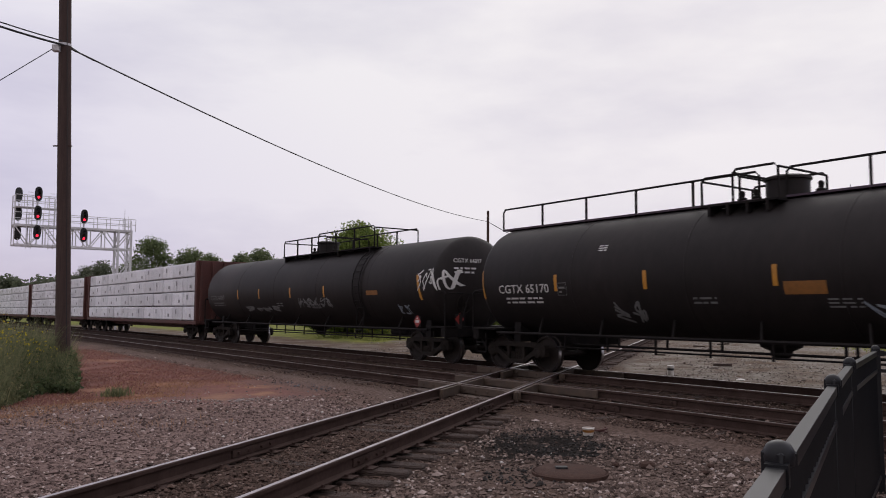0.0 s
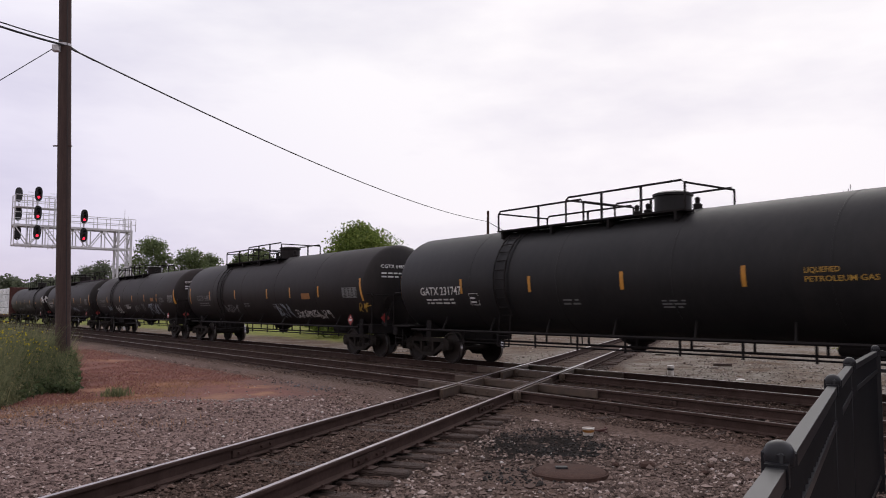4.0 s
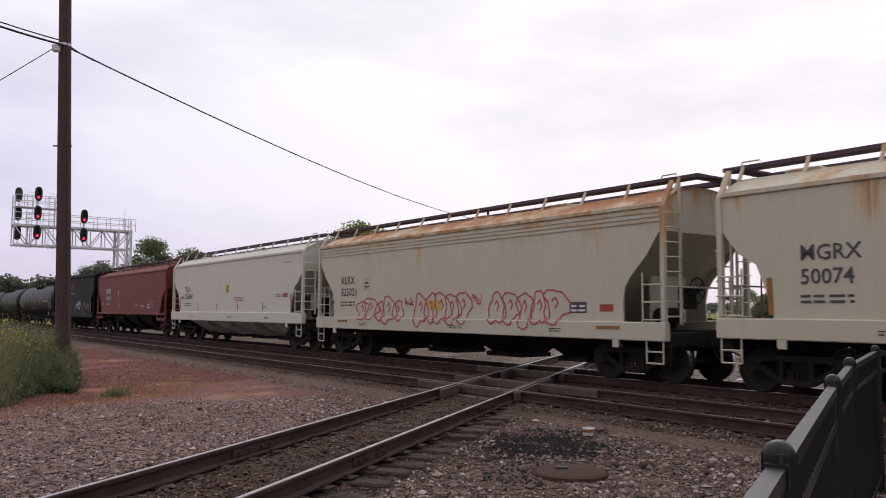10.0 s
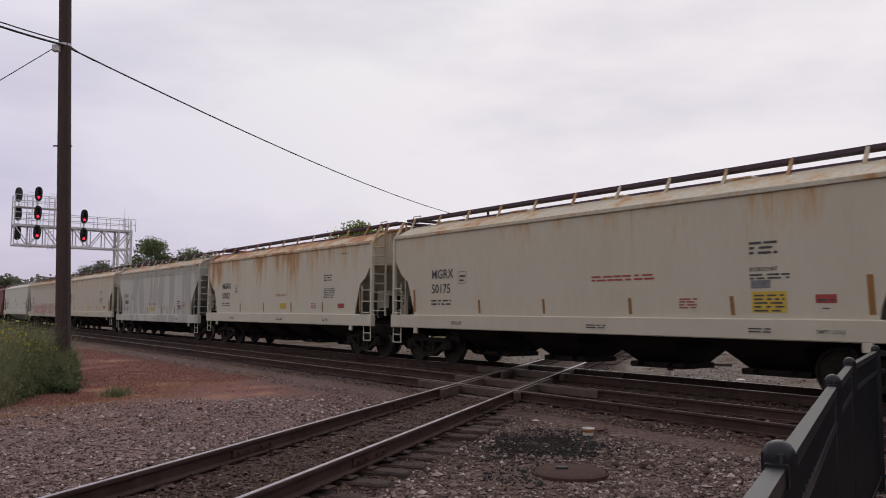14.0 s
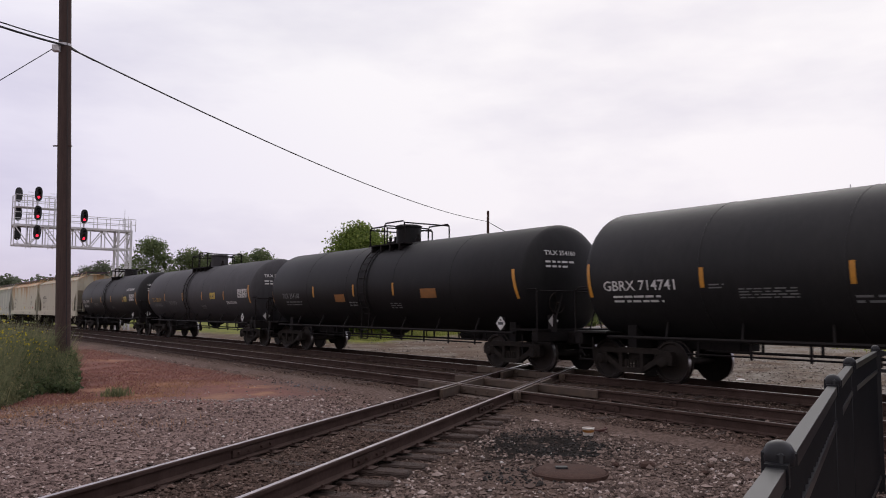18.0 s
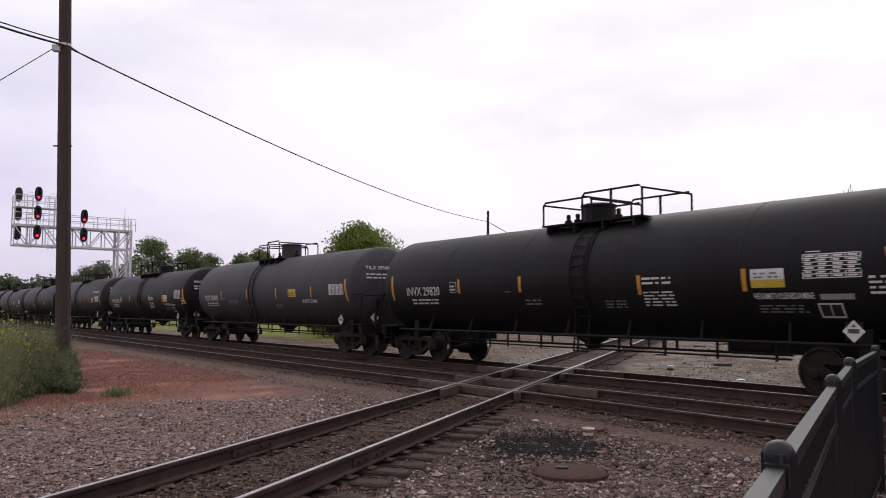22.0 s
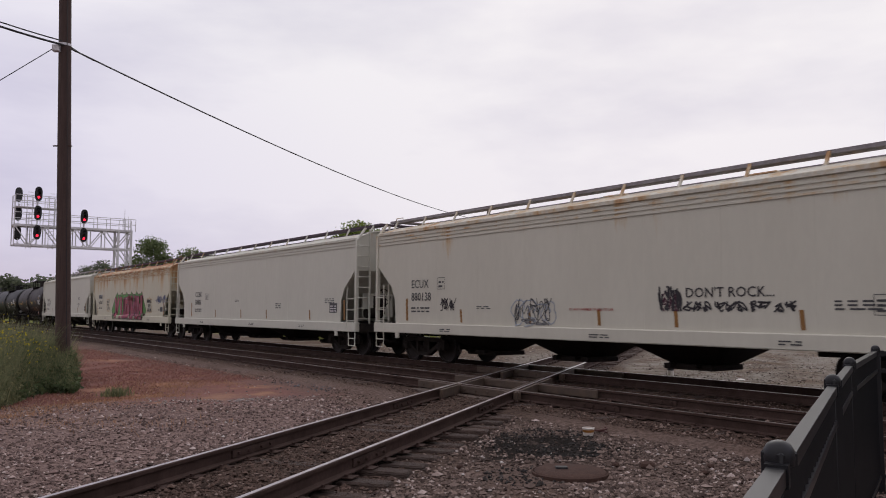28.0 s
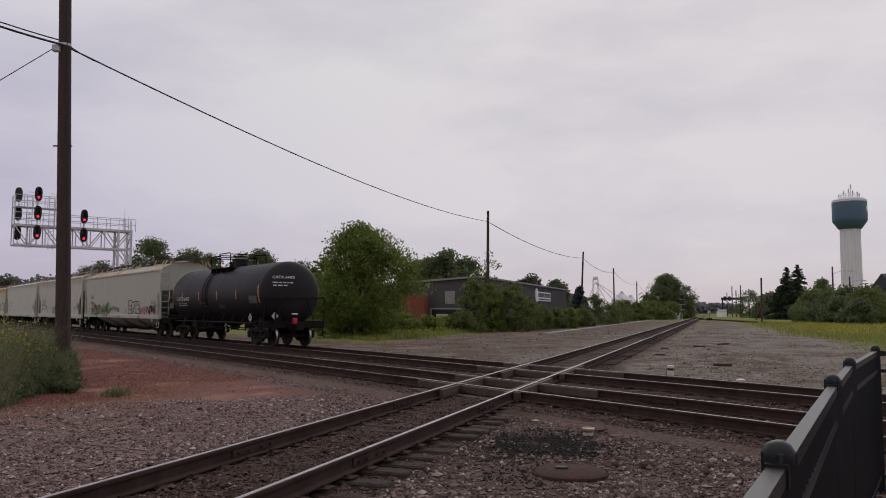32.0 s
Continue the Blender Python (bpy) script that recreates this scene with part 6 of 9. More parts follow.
hopper_car(-78.5, -94.3, "black covered hopper car with blue and silver graffiti", "hopper_black", bays=3, top=4.32, cut="narrow", sill=(0.97, 1.30), pitch=2.94, deep=0.20, number=("5093",), mark_d=2.6, mark_z=(2.14,), mark_h=0.26, tall=(1.8, 14.1), stripe_mat="yellow", extra=marks_h1, hatches=True, stripes=(4.3, 9.1, 11.6), eave=3.98, boards=False, mark_mat="white_paint", tip=0.34)
hopper_car(-94.3, -110.9, "brick-red covered hopper car with slanted ends", "hopper_red", bays=3, eave=3.74, top=4.22, tip=0.50, cut="wedge", sill=(1.25, 1.35), foot=0.94, pitch=3.0, number=("484615",), mark_mat="silver_spray", mark_d=2.95, mark_w=1.38, mark_z=(2.18,), mark_h=0.31, extra=marks_h2, stripe_mat="amber")
hopper_car(-110.9, -127.6, "clean off-white covered hopper car", "hopper_white", bays=4, bay_paint="hopper_grey", sill=(1.03, 1.45), number=("TILX", "526040"), mark_d=2.55, mark_z=(2.45, 2.08), mark_h=0.28, stripes=(4.5, 7.0, 9.6, 12.3), tall=(1.85, 15.0), extra=marks_h3, walk_mat="rusty_grating")
hopper_car(-127.6, -144.3, "rust-streaked cream covered hopper car with red graffiti", "hopper_cream", bays=4, trim=3, cut="steep", sill=(0.92, 1.32), number=("KLRX", "525021"), mark_d=2.3, mark_z=(2.44, 2.04), mark_h=0.27, extra=marks_h4)
hopper_car(-144.3, -160.9, "beige covered hopper car with rust below the roof", "hopper_pale", bays=4, number=("MGRX", "50074"), mark_d=2.3, mark_z=(2.46, 2.04), mark_h=0.28, stripes=(4.4, 7.0, 9.6, 12.2), tall=(1.7, 14.85), extra=marks_mg(91))
hopper_car(-160.9, -177.5, "streaky grey covered hopper car with a rusty roof", "hopper_grey", bays=4, trim=3, cut="steep", sill=(0.88, 1.28), number=("INVX", "38818"), mark_d=2.35, mark_z=(2.28, 1.88), mark_h=0.26, stripes=(4.9, 7.3, 9.9, 12.2), tall=(1.75, 14.75), extra=marks_inv_h)
hopper_car(-177.5, -193.9, "heavily rust-stained beige covered hopper car", "hopper_rusty", bays=4, number=("MGRX", "50022"), mark_d=2.45, mark_z=(2.50, 2.06), mark_h=0.27, stripes=(4.6, 7.1, 9.7, 12.3), tall=(1.6, 14.95), extra=marks_mg(93))
hopper_car(-193.9, -211.0, "pale beige covered hopper car", "hopper_pale", bays=4, number=("MGRX", "50175"), mark_d=2.7, mark_z=(2.47, 2.05), mark_h=0.27, stripes=(4.9, 7.4, 10.1, 12.6), tall=(1.8, 15.2), extra=marks_mg2)

tank_car(-211.0, -228.0, "black tank car with white stencils", "tank_black", r=1.50, zc=2.37, number="GBRX 714770", mark_d=1.6, mark_w=1.95, mark_h=0.22, stripes=(4.2, 7.0, 9.7, 12.6), tall=(1.1, 15.5), extra=marks_chem(21, 12.9, 14.2, "HEXAMETHYLENEDIAMINE", 13.4), ladder=8.0, cage=(7.45, 9.2), dome=8.8)
tank_car(-228.0, -245.3, "grey-black tank car with yellow labels", "tank_grey", r=1.46, zc=2.35, number="TILX 293106", mark_d=2.0, mark_h=0.22, cage_top=4.45, dome_h=0.55, stripes=(4.2, 7.2, 10.1, 13.0), tall=(1.2, 15.88), extra=marks_chem(22, 11.24, 14.70, "HEXAMETHYLENEDIAMINE", 13.3, 1.82, True), mark_mat="gold_paint", ladder=7.75, cage=(7.1, 9.25), dome=8.57)
tank_car(-245.3, -262.7, "jet black tank car", "tank_jet", r=1.47, zc=2.36, number="TILX 254160", mark_d=2.1, mark_h=0.20, cage_top=4.45, dome_h=0.58, stripes=(4.75, 7.7, 10.2), tall=(1.1, 15.9), extra=marks_dark, mark_mat="faded_paint", ladder=8.3, cage=(7.9, 10.0), dome=8.9)
tank_car(-262.7, -279.8, "black tank car with a yellow label", "tank_black", r=1.50, zc=2.37, number="GBRX 714741", mark_d=1.6, mark_w=1.95, mark_h=0.22, stripes=(4.2, 7.19, 9.75, 12.6), tall=(1.15, 15.6), extra=marks_chem(23, 13.2, 14.35, "HEXAMETHYLENEDIAMINE", 13.65, 2.72), ladder=8.12, cage=(7.6, 9.35), dome=8.96)
tank_car(-279.8, -297.4, "jet black tank car with white stencils", "tank_jet", r=1.45, zc=2.34, tail=0.18, number="INVX 29831", mark_d=2.0, mark_h=0.26, cage_top=4.40, tall=(1.15, 16.2), extra=marks_inv1, ladder=8.32, stripes=(4.01, 6.18, 10.24), cage=(6.6, 9.82), dome=8.82)
tank_car(-297.4, -315.0, "faded grey tank car with yellow labels", "tank_grey", r=1.46, zc=2.35, tail=0.32, number="TILX 293083", mark_d=2.05, mark_h=0.24, cage_top=4.45, dome_h=0.55, stripes=(4.2, 7.2, 10.2, 13.3), tall=(1.1, 15.85), extra=marks_chem(24, 11.33, 14.70, "HEXAMETHYLENEDIAMINE", 12.5, 1.82, True), ladder=7.75, cage=(7.2, 9.25), dome=8.57)
tank_car(-315.0, -332.7, "jet black tank car with many white stencils", "tank_jet", r=1.45, zc=2.34, number="INVX 29820", gap=0.42, mark_d=2.11, mark_w=1.72, mark_h=0.26, cage_top=4.40, stripes=(4.75, 7.3), tall=(1.3, 16.3), extra=marks_inv2, ladder=9.33, cage=(7.65, 10.82), dome=8.7)
tank_car(-332.7, -347.7, "brown-black tank car with yellow lettering", "tank_brown", r=1.48, zc=2.37, number="UTLX 902468", mark_d=1.95, mark_w=1.82, mark_h=0.20, mark_mat="gold_paint", cage_top=4.40, dome_h=0.5, stripes=(3.9, 6.2, 8.9, 11.15), tall=(1.05,), extra=marks_ut, placards=RED_DIA, dome_r=0.5, dome=7.4, cage=(6.35, 8.45), ladder=7.3)


def marks_k1(c):
    c.bars(14.9, 15.6, 2.30, 2.52, 3, "dark_paint", 102)
    c.bars(14.9, 15.5, 1.78, 2.05, 4, "dark_paint", 103)
    c.bars(4.0, 4.3, 2.06, 2.30, 2, "dark_paint", 104, True, True)
    c.placard(17.3, 1.62, "dark_paint", 0.12, 1.53)


def marks_k2(c):
    c.patch("grey_panel", 2.15, 3.15, 2.28, 2.56, M["panel_grey"], "grey panel behind the marks")
    c.text("XOMX", 2.2, 2.30, 0.24, "dark_paint", 0.92)
    c.fat(6.5, 12.95, 1.00, 2.36, 111, "plum_spray", "wine_spray", "green_spray", 6, 1.0)
    for i, w in enumerate(("EMBRACE", "YOUR", "SHADOW..")):
        c.text(w, (13.74, 13.95, 13.84)[i], 1.94 - 0.25 * i, 0.20, "black_spray", (0.86, 0.50, 0.84)[i])
        c.text(w, (13.755, 13.965, 13.855)[i], 1.93 - 0.25 * i, 0.20, "black_spray", (0.86, 0.50, 0.84)[i], 0.014)
    c.strip("rust_halo", [[(13.68, 2.16), (14.2, 2.20), (14.68, 2.12), (14.66, 1.98)], [(13.70, 2.10), (13.66, 1.9), (13.76, 1.72), (13.74, 1.40), (14.3, 1.37), (14.74, 1.42)], [(14.56, 1.86), (14.66, 1.62), (14.72, 1.44)], [(14.2, 2.22), (14.22, 2.30)]], 0.075, "orange_smudge", "rusty halo round the writing", 0.007)
    for i, w in enumerate(("MADE", "YOU", "LOOK")):
        c.text(w, 4.45 + 0.08 * i, 1.98 - 0.22 * i, 0.17, "black_spray")
    c.strip("rust_halo", [[(4.40, 2.22), (5.0, 2.24), (5.06, 1.9), (5.2, 1.5)], [(4.36, 2.15), (4.40, 1.8), (4.46, 1.46), (5.1, 1.44)]], 0.075, "orange_smudge", "rusty halo round the writing", 0.007)
    c.scrawl(15.75, 16.5, 1.95, 2.32, "navy_spray", 112, 6, 0.036)
    c.scrawl(16.65, 17.2, 1.98, 2.30, "navy_spray", 117, 4, 0.036)
    c.strip("tag_arrow", [[(15.36, 2.08), (15.56, 2.04), (15.70, 2.16)], [(15.52, 2.14), (15.62, 1.98)], [(15.95, 1.88), (16.2, 1.94), (16.45, 1.98)], [(16.72, 1.92), (17.0, 1.98), (17.5, 1.99)], [(16.9, 2.28), (17.05, 2.33), (17.5, 2.14)]], 0.034, "navy_spray", "blue sprayed underline", 0.010)
    c.patch("label_frame", 16.22, 16.72, 1.43, 1.70, M["faded_paint"], "", 0.006)
    c.patch("dark_label", 16.25, 16.45, 1.50, 1.67, M["dark_paint"], "", 0.010)
    c.patch("dark_label", 16.49, 16.69, 1.50, 1.67, M["dark_paint"], "", 0.010)
    c.bars(16.85, 17.5, 1.48, 1.86, 5, "faded_paint", 118)
    c.bars(15.9, 16.2, 1.50, 1.6, 2, "dark_paint", 113)


def marks_k3(c):
    c.bars(8.6, 9.1, 1.92, 2.02, 2, "dark_paint", 121)
    c.bars(17.1, 17.8, 1.80, 2.0, 3, "dark_paint", 122)
    c.patch("dark_label", 17.45, 18.0, 1.46, 1.80, M["dark_paint"])
    c.bars(17.5, 17.95, 1.50, 1.76, 3, "white_paint", 123)
    c.bars(4.9, 5.2, 2.10, 2.28, 2, "dark_paint", 124, True, True)
    c.bars(12.9, 13.4, 1.62, 1.86, 3, "dark_paint", 125)


def marks_k4(c):
    c.scrawl(4.1, 4.9, 1.55, 1.90, "black_spray", 131, 4, 0.03)
    c.bubble(7.3, 8.8, 1.20, 1.88, "silver_spray", 132, 4, 0.03)
    c.scrawl(7.35, 8.75, 1.22, 1.86, "dark_paint", 142, 5, 0.022)
    c.scrawl(7.6, 8.6, 1.20, 1.35, "faded_paint", 133, 2, 0.03)
    c.text("DON'T ROCK...", 12.55, 1.83, 0.20, "black_spray", 1.95)
    c.scrawl(11.9, 12.45, 1.55, 2.06, "black_spray", 134, 4, 0.04)
    c.scrawl(11.95, 12.4, 1.55, 1.95, "wine_spray", 141, 3, 0.03)
    c.scrawl(12.5, 14.9, 1.54, 1.74, "black_spray", 135, 10, 0.034)
    c.text("DO NOT HAMMER ON SIDE OF CAR", 9.3, 1.56, 0.06, "red_paint")
    c.bars(5.8, 6.4, 1.60, 1.70, 2, "dark_paint", 136)
    c.bars(4.05, 4.3, 2.22, 2.46, 2, "dark_paint", 137, True, True)
    c.bars(15.6, 16.4, 1.58, 1.78, 3, "dark_paint", 138)
    c.scrawl(16.9, 17.7, 1.50, 2.0, "black_spray", 139, 3, 0.05)
    c.bars(16.3, 16.7, 1.55, 1.80, 3, "dark_paint", 140, True, True)


def marks_k5(c):
    c.scrawl(2.6, 5.2, 1.16, 1.85, "green_spray", 141, 5, 0.045)
    c.scrawl(4.6, 7.0, 1.16, 1.90, "green_spray", 150, 5, 0.04)
    c.scrawl(2.9, 6.9, 1.18, 1.80, "black_spray", 142, 6, 0.018)
    c.strip("red_block", [[(3.35, 1.72), (3.75, 1.80), (4.0, 1.64)]], 0.26, "red_paint", "red sprayed block", 0.010)
    c.strip("red_block", [[(4.22, 1.62), (4.32, 1.20)]], 0.20, "red_paint", "red sprayed block", 0.011)
    c.strip("red_block", [[(5.6, 1.36), (6.1, 1.44)]], 0.20, "red_paint", "red sprayed block", 0.010)
    c.strip("green_block", [[(7.0, 1.90), (7.2, 1.20)], [(7.3, 1.95), (7.3, 1.15)], [(7.1, 1.5), (7.6, 1.35)]], 0.20, "green_spray", "dark green sprayed strokes", 0.012)
    c.strip("green_block", [[(7.7, 1.80), (8.0, 1.55), (8.6, 1.66)], [(7.8, 1.45), (8.2, 1.62)]], 0.11, "green_spray", "dark green sprayed strokes", 0.012)
    c.strip("green_block", [[(6.4, 1.16), (6.9, 1.16)]], 0.10, "green_spray", "", 0.012)
    c.scrawl(5.9, 7.0, 1.45, 1.98, "black_spray", 143, 3, 0.020)
    c.scrawl(7.7, 9.0, 1.45, 1.98, "black_spray", 149, 3, 0.020)
    c.scrawl(9.1, 9.8, 1.42, 1.74, "black_spray", 145, 4, 0.022)
    c.bars(9.85, 10.3, 1.40, 1.70, 4, "faded_paint", 151)
    c.strip("block_outline", [[(12.27, 2.08), (13.05, 2.10), (13.07, 1.97), (13.60, 2.03), (14.60, 2.04), (14.62, 1.86), (14.32, 1.82), (14.70, 1.76), (14.72, 1.62), (14.40, 1.56), (14.76, 1.52), (14.84, 1.30)],
                              [(12.27, 2.08), (12.42, 1.80), (12.25, 1.86), (12.46, 1.29), (13.20, 1.31), (13.22, 1.42), (12.62, 1.54), (13.10, 1.64), (13.10, 1.80), (12.48, 1.76)],
                              [(13.07, 1.97), (13.00, 1.58), (13.18, 1.58), (13.26, 1.34), (13.46, 1.45), (13.50, 1.72), (13.58, 2.03)], [(13.48, 1.46), (13.70, 1.31), (13.94, 1.34), (14.04, 1.80), (14.08, 2.03)],
                              [(13.66, 1.84), (13.80, 1.84), (13.78, 1.60), (13.64, 1.62), (13.66, 1.84)], [(14.04, 1.60), (14.14, 1.31), (14.84, 1.30)]], 0.055, "black_spray", "black outlined block letters", 0.010)
    c.scrawl(14.8, 16.4, 1.25, 1.75, "pink_spray", 146, 6, 0.025)
    c.patch("dark_label", 16.05, 16.45, 1.48, 1.72, M["navy_spray"])
    c.bars(16.1, 16.4, 1.50, 1.70, 2, "white_paint", 147)
    c.scrawl(16.6, 18.1, 1.28, 1.80, "wine_spray", 148, 4, 0.10)
    c.bars(17.0, 17.6, 1.90, 2.1, 3, "dark_paint", 149)


hopper_car(-347.7, -367.1, "clean white covered hopper car", "hopper_white", bays=4, tip=0.45, eave=3.94, top=4.30, cut="straight", sill=(0.98, 1.25), pitch=3.2, centre=1.98, number=("NAHX", "580813"), mark_d=2.7, mark_z=(2.24, 1.86), mark_h=0.26, stripes=(2.3, 5.0, 8.0, 10.0, 11.9, 14.9), tall=(17.5,), extra=marks_k1, walk_mat="grating")
hopper_car(-367.1, -385.7, "rust-stained cream covered hopper car with large red and green graffiti", "hopper_rusty", bays=4, trim=3, eave=3.84, top=4.23, cut="low", sill=(0.81, 1.17), pitch=3.6, shift=0.55, slim=0.55, tip=0.55, centre=1.78, number=("462209",), mark_d=2.2, mark_z=(1.92,), mark_h=0.25, tall=(1.9, 16.9), extra=marks_k2)
hopper_car(-385.7, -405.7, "off-white covered hopper car with plain sides", "hopper_white", bays=4, trim=2, eave=3.96, top=4.30, cut="round", sill=(0.82, 1.14), pitch=3.5, shift=0.5, slim=0.45, tip=0.55, centre=2.3, number=("CCBX", "58836"), mark_d=3.4, mark_z=(2.18, 1.80), mark_h=0.25, stripes=(6.2, 9.3, 12.0, 15.9), tall=(2.9, 18.5), extra=marks_k3)
hopper_car(-405.7, -424.9, "pale grey covered hopper car with black scrawls", "hopper_chalk", bays=4, trim=3, eave=3.97, top=4.30, cut="round", sill=(0.86, 1.16), pitch=3.5, shift=0.55, slim=0.50, tip=0.55, centre=2.65, number=("ECUX", "880138"), mark_d=2.65, mark_z=(2.22, 1.84), mark_h=0.25, stripes=(5.1, 7.9, 10.2, 12.3, 15.0), tall=(2.4,), extra=marks_k4, walk_mat="grating")
hopper_car(-424.9, -444.3, "greenish grey covered hopper car with green and black graffiti", "hopper_olive", bays=4, eave=3.77, bay_paint="hopper_olive", cut="short", sill=(1.02, 1.24), pitch=3.4, shift=0.6, slim=0.30, tip=0.60, centre=2.1, number=("FPAX", "950011"), mark_d=2.4, mark_z=(2.30, 1.84), mark_h=0.25, stripes=(7.7, 11.6), tall=(2.0, 17.7), extra=marks_k5)
last = tank_car(-444.3, -458.2, "short black tank car at the end of the train", "tank_black", r=1.39, zc=2.27, number="GATX 64408", mark_d=1.87, mark_w=1.97, mark_h=0.21, dome=7.2, cage_top=4.26, dome_h=0.36, dome_r=0.34, stripes=(2.77, 5.25, 7.7, 10.1), tall=(1.2, 12.5), extra=marks_z, cage=(5.6, 8.1), ladder=6.1)
part("end_marker", Geo().box(-last.length / 2 + 0.10, -last.length / 2 + 0.24, 0.12, 0.32, 0.95, 1.22, 0.03), M["lamp_red_lens"], last.root, "red end-of-train marker")
part("marker_cap", Geo().box(-last.length / 2 + 0.09, -last.length / 2 + 0.25, 0.12, 0.34, 1.35, 1.42, 0.02), M["pvc"], last.root)


# ---- ballast and things on the ground ----
def ballast_bed():
    g = Geo().box(-60, 120, -0.72, 1.62, -0.40, -0.204)
    solid("ballast_bed_branch", g, M["ground"], "dark ballast packed between the branch rails", "ballast", kind="structure", m=pose(*on_b(BRANCH_D, 0), 0, 0, TURN_B))
    g = Geo().prism([(-5.6, -0.5), (-3.9, -0.206), (1.85, -0.206), (3.6, -0.5)], -260, 260, "x")
    solid("ballast_bed_main", g, M["ground"], "dark ballast packed round the main line ties", "ballast", kind="structure", m=pose(*on_a(NEAR_D, 0), 0, 0, TURN_A) @ pose(0, -0.0, -0.002))


ballast_bed()


def scatter_stones():
    """Loose ballast stones: small broken octahedra, thick near the camera and thinner with distance."""
    rng = np.random.default_rng(7)
    n = 175000
    y = 6.2 + 30.0 * rng.random(n) ** 1.5
    x = (rng.random(n) * 2 - 1) * (0.60 * y + 0.6)
    da = x * math.cos(TRACK_A) + y * math.sin(TRACK_A)
    sa = -x * math.sin(TRACK_A) + y * math.cos(TRACK_A)
    db = -x * math.cos(TRACK_B) + y * math.sin(TRACK_B)
    keep = np.ones(n, bool)
    red = (da > 2.0) & (da < 8.3) & (sa + da * 0.15 > 16.5)
    keep &= ~(red & (rng.random(n) < 0.93))
    keep &= ~((y > 16) & (rng.random(n) < 0.45))
    bare = np.array([noise.noise(Vector((a * 0.55, b * 0.38, 21.0))) + 0.5 * noise.noise(Vector((a * 1.7, b * 1.3, 5.0))) for a, b in zip(x, y)])
    keep &= ~((bare > 0.16) & (da < NEAR_D - 1.7) & (rng.random(n) < 0.5))
    keep &= ~((da > 17.0) & (rng.random(n) < 0.8))
    for d in (FAR_D, NEAR_D):
        for k in (-1, 1):
            keep &= np.abs(da - d - k * GAUGE / 2) > 0.10
    for k in (-1, 1):
        keep &= np.abs(db - BRANCH_D - k * GAUGE / 2) > 0.10
    keep &= np.hypot(x - 1.42, y - 8.95) > 0.44
    x, y, da, db = x[keep], y[keep], da[keep], db[keep]
    n = len(x)
    r = 0.009 + 0.020 * rng.random(n) ** 2.2 + 0.022 * (rng.random(n) < 0.018)
    base = np.full(n, GROUND + 0.005)
    in_a = (da > NEAR_D - 1.7) & (da < FAR_D + 1.7)
    base[in_a] = -0.207
    db2 = db - BRANCH_D
    base[(db2 > -0.72) & (db2 < 1.6)] = -0.204
    up = rng.random(n) < 0.22
    base[up & (base > -0.21)] = -0.184
    away = np.clip(np.minimum(np.abs(da - 13.0) - 4.0, np.abs(db - BRANCH_D) - 1.6) / 3.0, 0, 1)
    lift = np.array([0.10 * noise.noise(Vector((a * 0.23, b * 0.23, 0.0))) + 0.05 * noise.noise(Vector((a * 0.9, b * 0.9, 4.0))) for a, b in zip(x, y)])
    base += away * lift
    unit = np.array([(1, 0, 0), (-1, 0, 0), (0, 1, 0), (0, -1, 0), (0, 0, 1), (0, 0, -1)], float)
    v = unit[None] * (0.65 + 0.7 * rng.random((n, 6, 1))) * r[:, None, None]
    v *= np.stack([0.8 + 0.6 * rng.random(n), 0.8 + 0.6 * rng.random(n), 0.5 + 0.35 * rng.random(n)], 1)[:, None, :]
    a = rng.random(n) * 6.283
    c, s = np.cos(a)[:, None], np.sin(a)[:, None]
    vx, vy = v[:, :, 0] * c - v[:, :, 1] * s, v[:, :, 0] * s + v[:, :, 1] * c
    v[:, :, 0], v[:, :, 1] = vx + x[:, None], vy + y[:, None]
    v[:, :, 2] += (base + r * 0.25)[:, None]
    tri = np.array([(0, 2, 4), (2, 1, 4), (1, 3, 4), (3, 0, 4), (2, 0, 5), (1, 2, 5), (3, 1, 5), (0, 3, 5)])
    bed = in_a | (np.abs(db2) < 1.25)
    lot = rng.random(n)
    rough = 0.35 * np.array([noise.noise(Vector((a * 1.4, b * 1.4, 8.0))) for a, b in zip(x, y)])
    oily = ~bed & (np.minimum(np.hypot((x - 1.45) / 0.80, (y - 11.0) / 1.25), np.hypot((x - 0.95) / 0.5, (y - 8.8) / 0.55)) + rough < 0.95) & (lot < 0.85)
    pale = ~bed & ~oily & ((np.hypot((x + 4.9) / 1.5, (y - 16.4) / 1.3) + rough < 1.0) & (lot < 0.45) | (lot > 0.985))
    slate = ~bed & ~oily & ~pale & (np.hypot((x + 3.5) / 1.1, (y - 18.6) / 1.8) + rough < 1.0) & (lot < 0.75)
    sa = -x * math.sin(TRACK_A) + y * math.cos(TRACK_A)
    rest = ~(bed | oily | pale | slate)
    pink = rest & (sa - 0.55 * da + 6.0 * rough > 5.5 + 3.0 * lot) & (da < 7.6)
    rest &= ~pink
    for name, which, mat, label in (("ballast_stones", rest, "stone", "loose grey and brown crushed ballast stones"), ("track_bed_stones", bed, "bed_stone", "dirty brown ballast stones between the rails"), ("pink_stones", pink, "pink_stone", "pinkish crushed stones towards the red soil"), ("oily_stones", oily, "oily_stone", "ballast stones blackened by spilt oil"),
                                    ("pale_stones", pale, "pale_stone", "pale limestone chips strewn over the ballast"), ("slate_chips", slate, "slate_stone", "blue-grey chips in a patch of ballast")):
        w = v[which]
        f = (tri[None] + 6 * np.arange(len(w))[:, None, None]).reshape(-1, 3)
